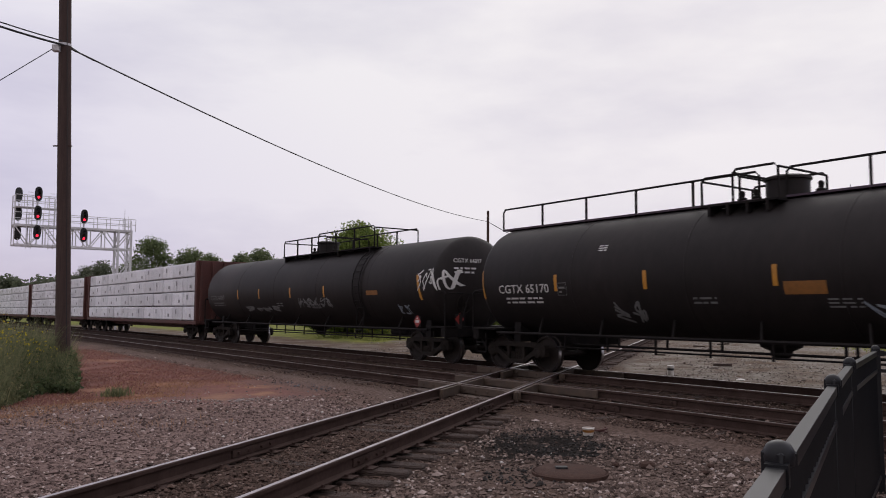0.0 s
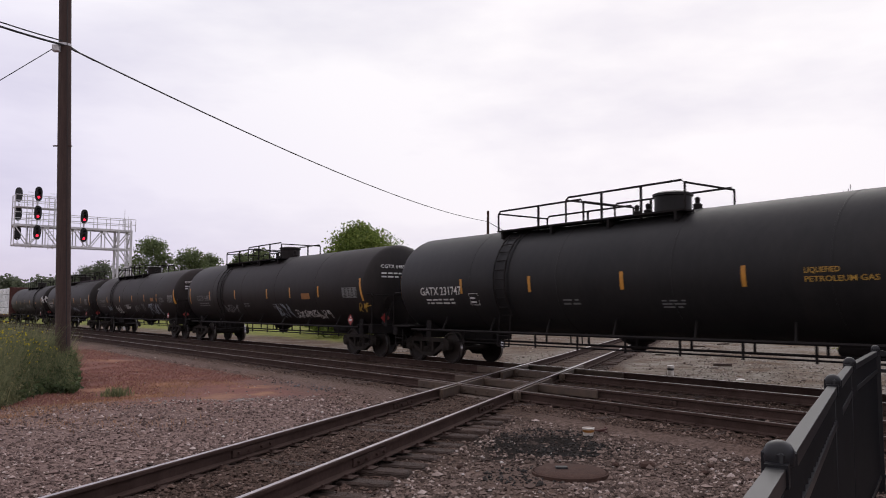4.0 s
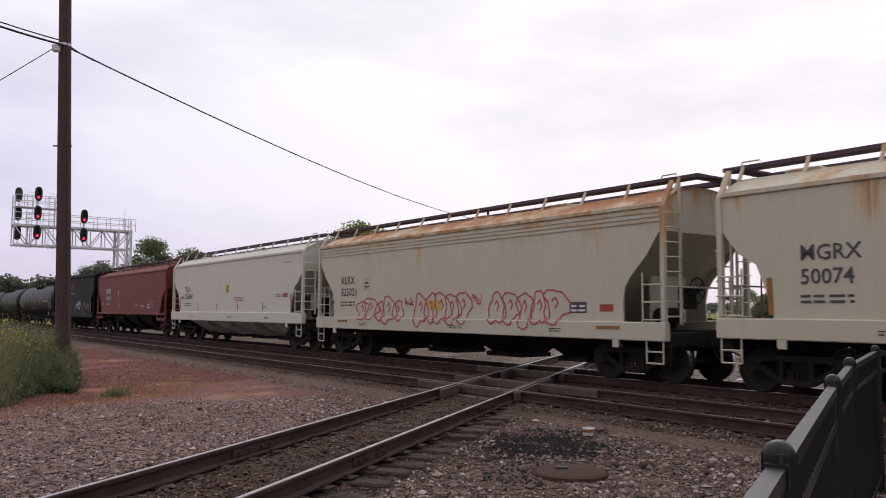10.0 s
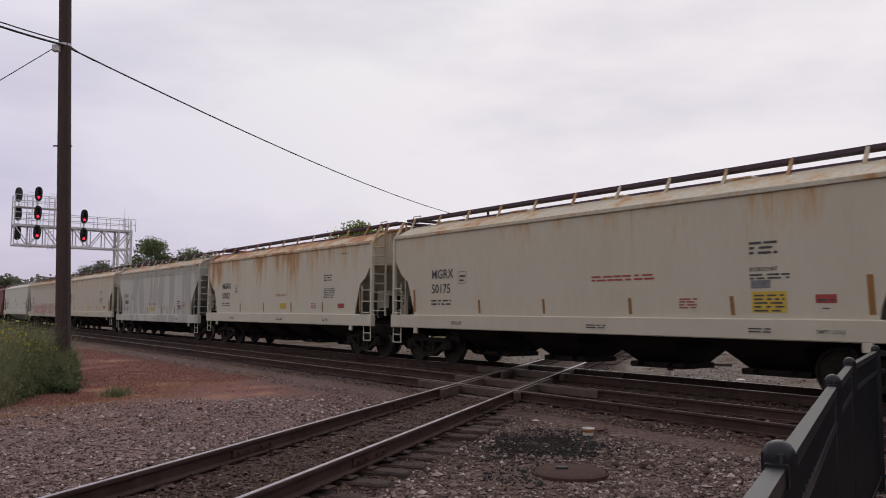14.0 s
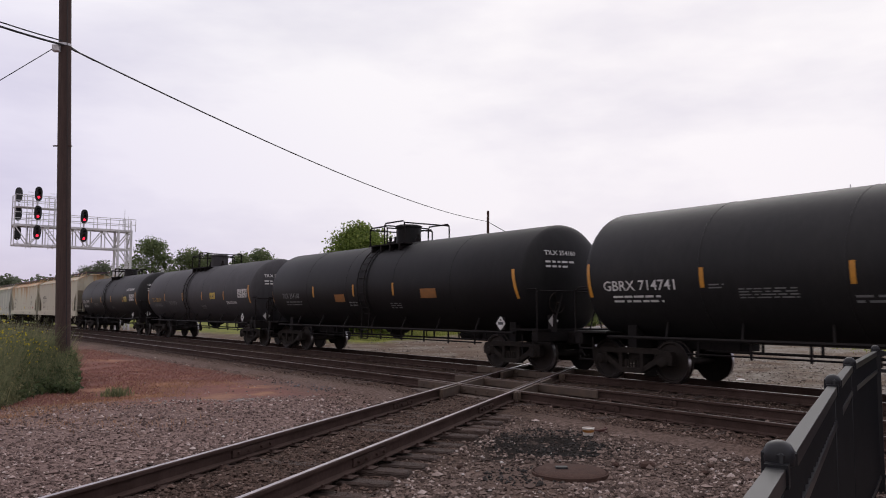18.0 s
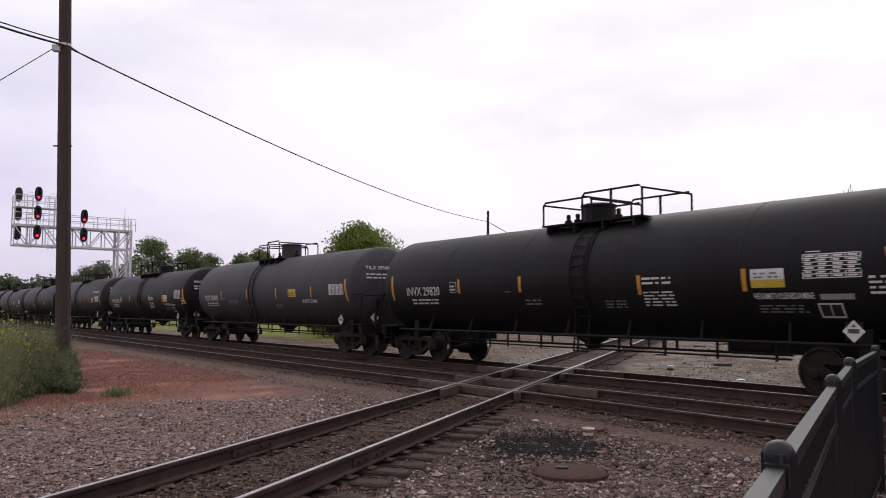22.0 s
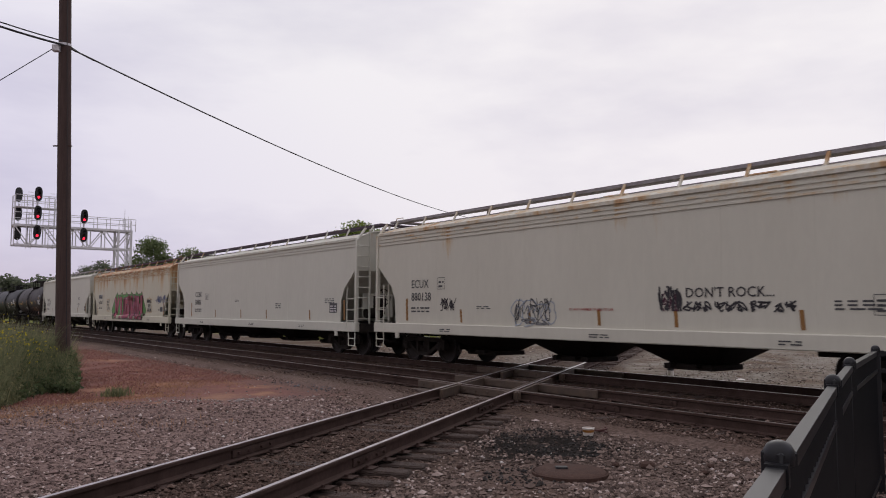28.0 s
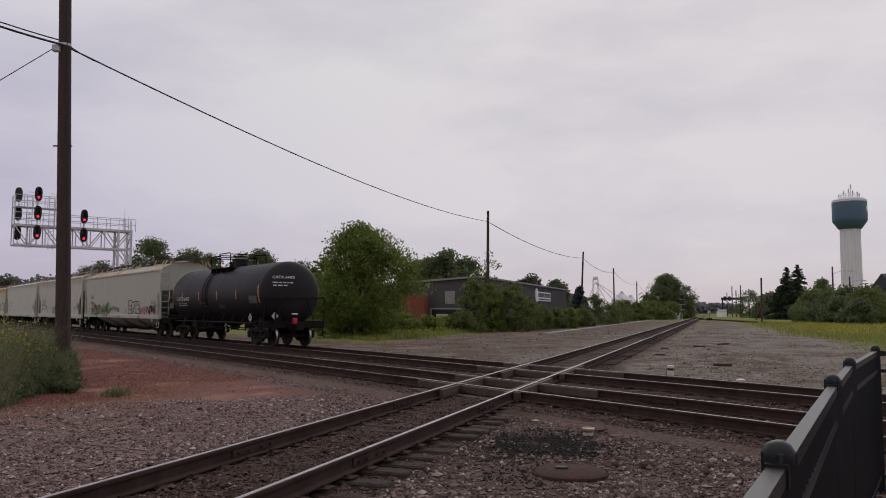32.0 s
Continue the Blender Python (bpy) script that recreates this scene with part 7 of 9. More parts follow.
        ob = new(name, quick_mesh(name, w.reshape(-1, 3).tolist(), f.tolist(), M[mat]))
        tagged(ob, label, "gravel", kind="stuff")


scatter_stones()


def iron_cover():
    ob = thing("manhole_cover", pose(1.42, 8.95, GROUND + 0.02), "round rusted iron cover lying on the gravel", "manhole cover")
    part("plate", Geo().lathe([(0.40, -0.04), (0.40, 0.012), (0.385, 0.022), (0.05, 0.024)], 40), M["rust_plate"], ob)
    part("rim", Geo().lathe([(0.425, -0.04), (0.425, 0.008), (0.41, 0.014), (0.406, -0.03)], 40), M["rust_plate"], ob)
    # no hole is cut: a black block gives the slot's inner shade
    part("pick_hole", Geo().box(-0.15, -0.02, 0.03, 0.13, 0.0245, 0.045), M["signal_black"], ob, "black block for the shade in the cover's slot")


iron_cover()


def litter():
    can = thing("white_marker_pipe", pose(6.41, 22.43, GROUND + 0.02), "short white plastic pipe marker standing in gravel", "pipe")
    part("pipe", Geo().lathe([(0.09, 0.0), (0.085, 0.22), (0.10, 0.22), (0.10, 0.27), (0.07, 0.275)], 16), M["pvc"], can)
    part("band", Geo().lathe([(0.092, 0.14), (0.092, 0.20)], 16), M["signal_black"], can)
    disc = thing("white_disc", pose(7.7, 20.65, GROUND + 0.03), "small white lid lying on the gravel", "lid")
    part("lid", Geo().lathe([(0.11, 0.0), (0.11, 0.03), (0.06, 0.05), (0.02, 0.055)], 16), M["pvc"], disc)
    tub = thing("plastic_tub", pose(2.1, 11.55, GROUND + 0.02), "broken white plastic tub on the ballast", "tub")
    part("tub", Geo().lathe([(0.07, 0.0), (0.085, 0.10), (0.095, 0.11), (0.08, 0.115), (0.066, 0.02)], 14), M["pvc"], tub)
    part("label_band", Geo().lathe([(0.081, 0.05), (0.086, 0.085)], 14), M["label_orange"], tub)
    ring = thing("hose_scrap", pose(2.32, 11.75, GROUND + 0.03), "curled scrap of reddish hose", "hose")
    part("hose", Geo().tube([(0.09 * math.cos(a), 0.06 * math.sin(a), 0.01 * a) for a in (i * 0.5 for i in range(15))], 0.014), M["brown_red"], ring)
    rnd = random.Random(5)
    plank = Geo().box(-0.9, 0.9, -0.1, 0.1, -0.02, 0.09, 0.015).mesh("plank", M["tie"])
    for x, y, turn, size in ((9.2, 26.2, 12, 0.9), (10.6, 38.0, 30, 0.7), (13.2, 41.0, -20, 0.8), (7.2, 30.8, 40, 0.5), (9.0, 33.0, -15, 0.6), (15.5, 44.0, 10, 1.0), (5.8, 27.0, -35, 0.4), (8.4, 24.6, 5, 0.3)):
        ob = solid("timber_scrap", plank, None, "dark broken scrap of tie timber on gravel", "timber", "timber scraps")
        ob.matrix_basis = pose(x, y, ground_height(x, y) + 0.02, rnd.uniform(-4, 4), rnd.uniform(-3, 3), turn) @ Matrix.Diagonal((size * 0.4, size * 0.45, size * 0.8, 1))
    stone = Geo().lathe([(0.02, -0.05), (0.15, -0.03), (0.20, 0.04), (0.14, 0.12), (0.03, 0.15)], 7).mesh("rock", M["rust_plate"])
    for x, y, k in ((2.35, 9.25, 0.8), (2.0, 9.3, 0.5), (-2.2, 12.8, 0.6), (-2.1, 11.4, 0.7), (2.9, 8.9, 0.5), (3.1, 9.3, 0.45), (-4.3, 14.2, 0.5), (0.2, 9.2, 0.4)):
        ob = solid("rock", stone, None, "dark lump of broken stone on the ballast", "rock", "loose rocks")
        ob.matrix_basis = pose(x, y, ground_height(x, y) + 0.02, 8, -6, rnd.uniform(0, 360)) @ Matrix.Diagonal((k * 0.6, k * 0.5, k * 0.5, 1))


litter()


# ---- fence ----
def fence():
    """A black ornamental metal fence: square posts with ball-like caps, two top rails, a bottom rail and pickets."""
    posts = [(-0.36, -0.14), (0.87, 2.08), (2.09, 4.28), (3.02, 5.92), (4.40, 8.10), (6.9, 7.55), (9.4, 7.0)]
    top = 1.15
    ob = thing("fence", pose(0, 0, 0), "glossy black metal picket fence with capped posts", "fence")
    post = Geo().box(-0.034, 0.034, -0.034, 0.034, GROUND - 0.1, top + 0.03, 0.006).mesh("post", M["fence"])
    cap = Geo().lathe([(0.030, top - 0.01), (0.039, top - 0.005), (0.040, top + 0.016), (0.038, top + 0.032), (0.030, top + 0.046), (0.016, top + 0.054), (0.004, top + 0.057)], 20).mesh("post_cap", M["fence"])
    for i, (x, y) in enumerate(posts):
        p = part("post", post, None, ob, "square post", at=(x, y, 0), turn=-61.0 if i < 4 else 0)
        part("post_cap", cap, None, p, "domed cap")
    for (x0, y0), (x1, y1) in zip(posts, posts[1:]):
        a, b = Vector((x0, y0, 0)), Vector((x1, y1, 0))
        for z, w, h, name in ((top - 0.025, 0.046, 0.045, "top_rail"), (top - 0.20, 0.036, 0.036, "middle_rail"), (-0.10, 0.036, 0.036, "bottom_rail")):
            part(name, Geo().beam(a + Vector((0, 0, z)), b + Vector((0, 0, z)), w, h), M["fence"], ob)
        n = int((b - a).length / 0.11)
        for k in range(1, n):
            p = a.lerp(b, k / n)
            part("picket", PICKET, None, ob, at=(p.x, p.y, 0), turn=-61.0)
        for p, q in ((a, b), (b, a)):
            d = (q - p).normalized()
            part("rail_bracket", Geo().beam(p + d * 0.03 + Vector((0, 0, top - 0.025)), p + d * 0.07 + Vector((0, 0, top - 0.025)), 0.058, 0.058), M["fence"], ob)


PICKET = Geo().box(-0.009, 0.009, -0.009, 0.009, -0.16, 1.12).mesh("picket", M["fence"])
fence()
pave = Geo().prism([(4.7, 7.8), (3.3, 5.7), (0.9, 1.2), (-0.2, -0.8), (2.0, -3.0), (9.0, -1.0), (9.0, 6.8)], -0.40, -0.10, "z")
solid("pavement", pave, material("brown_pavers", (0.13, 0.085, 0.065), 0.9, second=(0.09, 0.062, 0.05), scale=4, bump=0.2), "brown paved platform behind the fence", "pavement", kind="structure")


# ---- poles and cables ----
def far_point(px, d, z=0.0):
    """A point d metres out in a direction given as a picture column of the wide view."""
    return Vector(((px - 784) / 1400.6 * d, d, z))


def pole(base, height, r0, r1, lean=(0, 0), label="weathered wooden utility pole", extra=None):
    ob = thing("utility_pole", Matrix.Translation(base), label, "utility pole", "utility poles")
    pts = [(lean[0] * q, lean[1] * q, -0.3 + (height + 0.3) * q) for q in (0, 0.2, 0.4, 0.6, 0.8, 1.0)]
    part("pole_shaft", Geo().tube(pts, [r0 + (r1 - r0) * q for q in (0, 0.2, 0.4, 0.6, 0.8, 1.0)], 16), M["pole"], ob)
    if extra:
        extra(ob)
    return ob


def pole_fittings(ob):
    part("through_bolt", Geo().tube([(-0.45, -0.1, 5.95), (0.03, -0.1, 5.95)], 0.02, 6), M["rust_plate"], ob)
    part("cable_clamp", Geo().box(-0.52, -0.34, -0.26, -0.10, 8.38, 8.56, 0.02), M["galv"], ob)
    part("guy_strap", Geo().lathe([(0.165, 8.58), (0.165, 8.64)], 16, "z", (-0.31, 0, 0)), M["galv"], ob)
    part("ground_wire", Geo().tube([(0.16, -0.16, 0.0), (-0.08, -0.13, 6.0), (-0.27, -0.11, 10.5)], 0.008, 5), M["wire"], ob)


P1 = far_point(119, 20.0, GROUND)
P2 = far_point(863, 70.0, GROUND)
P3 = far_point(1027, 118.0, GROUND)
P4 = far_point(1087, 158.0, GROUND)
P5 = far_point(1127, 224.0, GROUND)
pole(P1, 11.5, 0.185, 0.14, (-0.40, 0.0), "thick dark wooden utility pole beside the line", pole_fittings)
pole(P2, 10.7, 0.15, 0.11, (0.05, 0))
pole(P3, 10.7, 0.16, 0.12, (0.5, 0))
pole(P4, 10.5, 0.17, 0.13, (-0.1, 0))
pole(P5, 10.4, 0.18, 0.14)
P6 = far_point(1160, 330.0, GROUND)
pole(P6, 10.4, 0.2, 0.16)


def cable(name, a, b, sag, r, label):
    a, b = Vector(a), Vector(b)
    pts = [a.lerp(b, i / 24) - Vector((0, 0, 4 * sag * (i / 24) * (1 - i / 24))) for i in range(25)]
    return solid(name, Geo().tube(pts, r, 6), M["wire"], label, "cable", "overhead cables")


hook1, hook2 = P1 + Vector((-0.28, -0.2, 8.56)), P2 + Vector((0.03, 0, 9.75))
cable("overhead_cable", hook1, hook2, 0.70, 0.022, "black telephone cable strung between wooden poles")
cable("overhead_cable", hook1 + Vector((0.0, 0.1, 0.10)), hook1.lerp(hook2, 0.028) + Vector((0, 0, -0.07)), 0.05, 0.018, "short black cable tied to the main cable")
cable("overhead_cable", hook1, far_point(-150, 17.0, 8.30), 0.05, 0.026, "black telephone cable leaving the tall pole")
cable("overhead_cable", hook1 + Vector((0, 0, 0.10)), far_point(-150, 17.0, 8.42), 0.05, 0.016, "thin upper cable leaving the tall pole")
cable("guy_wire", P1 + Vector((-0.38, -0.1, 8.6)), far_point(-200, 19.0, 5.55), 0.0, 0.011, "thin steel guy wire from the tall pole")
for a, b, s in ((P2, P3, 0.75), (P3, P4, 0.8), (P4, P5, 1.0), (P5, P6, 1.4)):
    top = 9.75
    shift = Vector((0.45, 0, 0)) if a is P3 else Vector((0, 0, 0))
    cable("overhead_cable", a + shift + Vector((0, 0, top)), b + Vector((0.45 if b is P3 else 0, 0, top)), s, 0.03, "black telephone cable strung between wooden poles")


# ---- signal bridge ----
def signal_head(parent, y, z, lit=True, facing=-1):
    """One oval black signal head on a bracket: back plate, hood and lamp."""
    n = 20
    ring = []
    for i in range(n):
        a = 2 * math.pi * i / n
        ring.append((y + 0.30 * math.copysign(abs(math.cos(a)) ** 0.8, math.cos(a)), z + 0.62 * math.copysign(abs(math.sin(a)) ** 0.75, math.sin(a))))
    x = facing * 0.75
    plate = part("signal_head", Geo().prism(ring, x - 0.03, x + 0.03, "x").box(min(x, x - facing * 0.35), max(x, x - facing * 0.35), y - 0.2, y + 0.2, z - 0.45, z + 0.45, 0.04), M["signal_black"], parent, "oval black signal head")
    for k, zz in enumerate((z + 0.30, z, z - 0.30)):
        hood = [[(x + facing * q, y + 0.125 * math.cos(a), zz + 0.125 * math.sin(a)) for a in (radians(v) for v in range(-30, 211, 24))] for q in (0.03, 0.30)]
        g = Geo()
        for r in range(len(hood[0]) - 1):
            g.add([hood[0][r], hood[0][r + 1], hood[1][r + 1], hood[1][r]], [(0, 1, 2, 3)])
        part("hood", g, M["signal_black"], plate)
        red = lit and k == 2
        part("lamp", Geo().lathe([(0.105, x + facing * 0.03), (0.09, x + facing * 0.06), (0.02, x + facing * 0.08)], 16, "x", (0, y, zz)), M["red_lamp"] if red else M["signal_black"], plate, "glowing red lamp" if red else "")
    part("bracket", Geo().tube([(x - facing * 0.2, y, z - 0.5), (x - facing * 0.2, y, z - 0.95), (0.0, y, z - 0.95)], 0.05, 6), M["galv"], parent)


def signal_bridge():
    ob = thing("signal_bridge", pose(*on_a(18.93, 75.0, GROUND), 0, 0, TURN_A), "galvanised cantilever signal bridge with red signals lit", "signal bridge")
    galv, g0 = M["galv"], -GROUND
    lo, hi = 6.95 + g0, 8.60 + g0
    w = 0.65
    for x in (-w, w):
        for y in (-0.55, 0.55):
            part("mast_leg", Geo().beam((x, y, -0.2), (x, y, hi + 0.1), 0.17, 0.17), galv, ob, "mast leg")
    for y in (-0.55, 0.55):
        g = Geo()
        for i in range(6):
            z0, z1 = hi * i / 6, hi * (i + 1) / 6
            a, b = ((-w, w), (w, -w))[i % 2]
            g.beam((a, y, z0), (b, y, z1), 0.08, 0.08)
            g.beam((-w, y, z1), (w, y, z1), 0.07, 0.07)
        part("mast_lacing", g, galv, ob)
    for x in (-w, w):
        g = Geo()
        for i in range(6):
            z0, z1 = hi * i / 6, hi * (i + 1) / 6
            a, b = ((-0.55, 0.55), (0.55, -0.55))[i % 2]
            g.beam((x, a, z0), (x, b, z1), 0.08, 0.08)
        part("mast_lacing", g, galv, ob)
    length = 8.9
    for x in (-w, w):
        for z, s in ((lo, 0.16), (hi, 0.14)):
            part("arm_chord", Geo().beam((x, -0.6, z), (x, length, z), s, s), galv, ob, "arm chord")
        n = 7
        for i in range(n):
            y0, y1 = 0.5 + (length - 0.5) * i / n, 0.5 + (length - 0.5) * (i + 1) / n
            a, b = ((lo, hi), (hi, lo))[i % 2]
            part("arm_lacing", Geo().beam((x, y0, a), (x, y1, b), 0.09, 0.07), galv, ob)
            part("arm_lacing", Geo().beam((x, y1, lo), (x, y1, hi), 0.08, 0.07), galv, ob)
    g = Geo()
    for i in range(13):
        y = -0.5 + (length + 0.5) * i / 12
        for z in (lo, hi):
            g.beam((-w, y, z), (w, y, z), 0.06, 0.06)
    part("cross_ties", g, galv, ob)
    part("walkway", Geo().box(-w, w, -0.6, length, hi + 0.08, hi + 0.12), galv, ob, "grated walkway")
    for x in (-w - 0.05, w + 0.05):
        g = Geo()
        for z in (hi + 0.6, hi + 1.1):
            g.tube([(x, -0.9, z), (x, length, z)], 0.03, 5)
        for i in range(10):
            y = -0.9 + (length + 0.9) * i / 9
            g.tube([(x, y, hi), (x, y, hi + 1.1)], 0.03, 5)
        part("walkway_railing", g, galv, ob, "pipe railing")
    # the raised maintenance stand over the near end
    up = hi + 1.55
    for x in (-w, w):
        for y in (5.6, length):
            part("stand_post", Geo().beam((x, y, hi), (x, y, up + 1.05), 0.09, 0.09), galv, ob)
    part("stand_floor", Geo().box(-w, w, 5.6, length, up, up + 0.06), galv, ob)
    g = Geo()
    for x in (-w, w):
        for z in (up + 0.55, up + 1.05):
            g.tube([(x, 5.6, z), (x, length, z)], 0.028, 5)
        for y in (6.4, 7.3, 8.2):
            g.tube([(x, y, up), (x, y, up + 1.05)], 0.026, 5)
    part("stand_railing", g, galv, ob)
    for y in (6.1, 7.8):
        g = Geo()
        for q in (-0.2, 0.2):
            g.tube([(-w - 0.15, y + q, lo - 0.3), (-w - 0.15, y + q, up + 1.0)], 0.03, 5)
        for i in range(14):
            z = lo - 0.2 + i * 0.36
            g.tube([(-w - 0.15, y - 0.2, z), (-w - 0.15, y + 0.2, z)], 0.02, 5)
        part("ladder", g, galv, ob, "ladder to the signals")
    g = Geo()
    for q in (-0.22, 0.22):
        g.tube([(-w - 0.2, -0.2 + q, 0.4), (-w - 0.2, -0.2 + q, hi + 1.1)], 0.03, 5)
    for i in range(26):
        g.tube([(-w - 0.2, -0.42, 0.6 + i * 0.36), (-w - 0.2, 0.02, 0.6 + i * 0.36)], 0.02, 5)
    part("mast_ladder", g, galv, ob, "ladder up the mast")
    part("antenna", Geo().tube([(0, -0.1, hi), (0, -0.1, hi + 2.1)], [0.04, 0.015], 6), galv, ob)
    part("antenna", Geo().tube([(0.2, -0.5, hi), (0.2, -0.5, hi + 1.5)], [0.04, 0.015], 6), galv, ob)
    for z in (11.35, 9.72, 8.06):
        signal_head(ob, 7.16, z + g0, True)
        signal_head(ob, 8.45, z + g0, False, 1)
    for z in (9.68, 8.05):
        signal_head(ob, 3.48, z + g0, True)


signal_bridge()


# ---- green things ----
LEAF = {
    "maple": island_material("maple_leaves", (0.092, 0.135, 0.030), (0.205, 0.255, 0.065), 0.8, 0.55, (0.27, 0.31, 0.09)),
    "dark": island_material("dark_leaves", (0.095, 0.125, 0.060), (0.185, 0.215, 0.105), 0.85, 0.55),
    "shrub": island_material("shrub_leaves", (0.100, 0.132, 0.042), (0.195, 0.225, 0.080), 0.85, 0.5),
    "spruce": island_material("spruce_needles", (0.028, 0.045, 0.026), (0.060, 0.082, 0.042), 0.9, 0.2),
    "blue": island_material("blue_spruce_needles", (0.045, 0.055, 0.055), (0.075, 0.085, 0.080), 0.9, 0.1),
    # distance haze is put straight into this pale grey leaf colour
    "haze": island_material("haze_tinted_far_leaves", (0.16, 0.18, 0.18), (0.24, 0.255, 0.25), 0.95, 0.1),
    # a weaker haze, also in the colour: greyer green for distant trees
    "far": island_material("haze_greyed_leaves", (0.105, 0.122, 0.085), (0.165, 0.180, 0.125), 0.95, 0.4),
    "weed": island_material("weed_leaves", (0.100, 0.115, 0.062), (0.225, 0.228, 0.120), 0.85, 0.5, (0.36, 0.32, 0.17)),
    "weed_dark": island_material("dark_weed_leaves", (0.040, 0.060, 0.030), (0.105, 0.135, 0.060), 0.85, 0.4),
    "sorrel": island_material("red_sorrel_stems", (0.175, 0.078, 0.066), (0.290, 0.148, 0.118), 0.95, 0.5, (0.38, 0.24, 0.17)),
    "flower": island_material("yellow_flowers", (0.42, 0.34, 0.02), (0.55, 0.45, 0.04), 0.8, 0.3),
    "grass": island_material("grass_blades", (0.160, 0.190, 0.050), (0.300, 0.310, 0.095), 0.9, 0.5, (0.38, 0.34, 0.14)),
    "straw": island_material("dry_grass", (0.27, 0.140, 0.085), (0.42, 0.26, 0.155), 0.9, 0.5),
}
BARK = material("grey_bark", (0.055, 0.045, 0.038), 0.95, second=(0.035, 0.028, 0.024), scale=6, bump=0.5, bump_scale=12)


def leaf_quads(centres, size, rng, flat=0.0, stretch=1.6):
    """A small bent leaf (two triangles folded along the middle) at each centre, turned at random."""
    n = len(centres)
    a = rng.normal(size=(n, 3))
    a[:, 2] *= 1 - flat
    a /= np.linalg.norm(a, axis=1, keepdims=True)
    b = np.cross(a, rng.normal(size=(n, 3)))
    b /= np.linalg.norm(b, axis=1, keepdims=True)
    s = size * (0.6 + 0.8 * rng.random((n, 1)))
    a, b = a * s * stretch / 2, b * s / 2
    v = np.stack([centres - a, centres + b, centres + a, centres - b], 1)
    f = (np.array([(0, 1, 2, 3)])[None] + 4 * np.arange(n)[:, None, None]).reshape(-1, 4)
    return v.reshape(-1, 3), f


def crown_mesh(name, clumps, per, spread, leaf, mat, seed):
    rng = np.random.default_rng(seed)
    c = np.repeat(np.array([q[:3] for q in clumps]), per, axis=0)
    r = np.repeat(np.array([q[3] for q in clumps]), per)[:, None] * spread
    off = rng.normal(size=c.shape)
    off /= np.linalg.norm(off, axis=1, keepdims=True)
    c = c + off * r * rng.random((len(c), 1)) ** 0.55 * 1.35 * np.array([1, 1, 0.75])
    v, f = leaf_quads(c, leaf, rng, 0.2)
    return quick_mesh(name, v.tolist(), f.tolist(), mat)


def tree(base, height, width, kind, seed, clumps=70, per=70, leaf=0.16, low=0.12, label="leafy green tree", name="tree", category="tree", group="", limbs=9, top_heavy=0.5, trunk=True, puff=(0.05, 0.15)):
    """A tapered trunk with limbs, and a crown of leaf clumps in an uneven outline."""
    rnd = random.Random(seed)
    ob = thing(name, Matrix.Translation(base), label, category, group)
    cl = []
    for i in range(clumps):
        while True:
            q = rnd.uniform(0, 1)
            z = low + (1 - low) * q
            env = math.sin(math.pi * min(1, max(0.02, (q * 0.92 + 0.08))) ** (0.55 + 0.5 * top_heavy)) ** 0.6
            a, r = rnd.uniform(0, 2 * math.pi), math.sqrt(rnd.random())
            lump = 0.95 + 0.35 * noise.noise(Vector((math.cos(a) * 1.3, math.sin(a) * 1.3, z * 2.5 + seed)))
            if r > 0.25:
                break
        x, y = width / 2 * env * lump * r * math.cos(a), width / 2 * env * lump * r * math.sin(a)
        cl.append((x, y, height * z * (0.93 + 0.07 * rnd.random()), width * rnd.uniform(*puff)))
    if trunk:
        r0 = 0.030 * height
        g = Geo().tube([(0, 0, -0.2), (0.02 * width, 0, height * 0.2), (-0.01 * width, 0.02 * width, height * 0.45), (0, 0, height * 0.8)], [r0, r0 * 0.8, r0 * 0.55, r0 * 0.15], 9)
        part("trunk", g, BARK, ob, "grey-brown trunk")
        for i in range(limbs):
            c = cl[i * len(cl) // limbs]
            z0 = height * rnd.uniform(0.15, 0.5)
            z0 = min(z0, c[2] * 0.8)
            mid_p = (c[0] * 0.5, c[1] * 0.5, (z0 + c[2]) / 2 + 0.04 * height)
            part("limb", Geo().tube([(0, 0, z0), mid_p, c[:3]], [r0 * 0.4, r0 * 0.25, r0 * 0.06], 6), BARK, ob)
    part("crown", crown_mesh("crown", cl, per, 1.0, leaf, LEAF[kind], seed), None, ob, "crown of many small leaves")
    return ob


def spruce(base, height, width, seed, kind="spruce", per=34, leaf=0.28, label="dark conical spruce tree beyond the yard", group="spruces"):
    rnd = random.Random(seed)
    rng = np.random.default_rng(seed)
    ob = thing("spruce_tree", Matrix.Translation(base), label, "tree", group)
    part("trunk", Geo().tube([(0, 0, -0.2), (0, 0, height * 0.97)], [0.02 * height, 0.004 * height], 8), BARK, ob)
    pts = []
    z = height * 0.03
    while z < height * 0.985:
        q = z / height
        r = width / 2 * (1 - q) ** 0.85 * (0.8 + 0.35 * rnd.random()) + 0.12
        for k in range(int(7 + 8 * (1 - q))):
            a = rnd.uniform(0, 6.283)
            rr = r * rnd.uniform(0.75, 1.1)
            for j in range(per // 4 + int(per * (1 - q))):
                u = rnd.random() ** 0.6
                pts.append((rr * u * math.cos(a) + rnd.gauss(0, 0.10 + 0.02 * r), rr * u * math.sin(a) + rnd.gauss(0, 0.10 + 0.02 * r), z - 0.28 * rr * u + rnd.gauss(0, 0.05)))
        z += height * 0.022 + 0.10
    v, f = leaf_quads(np.array(pts), leaf, rng, 0.5, 2.2)
    part("needles", quick_mesh("needles", v.tolist(), f.tolist(), LEAF[kind]), None, ob, "dark drooping needle branches")
    return ob


def at_px(px, d, dz=0.0):
    return far_point(px, d, GROUND + dz)


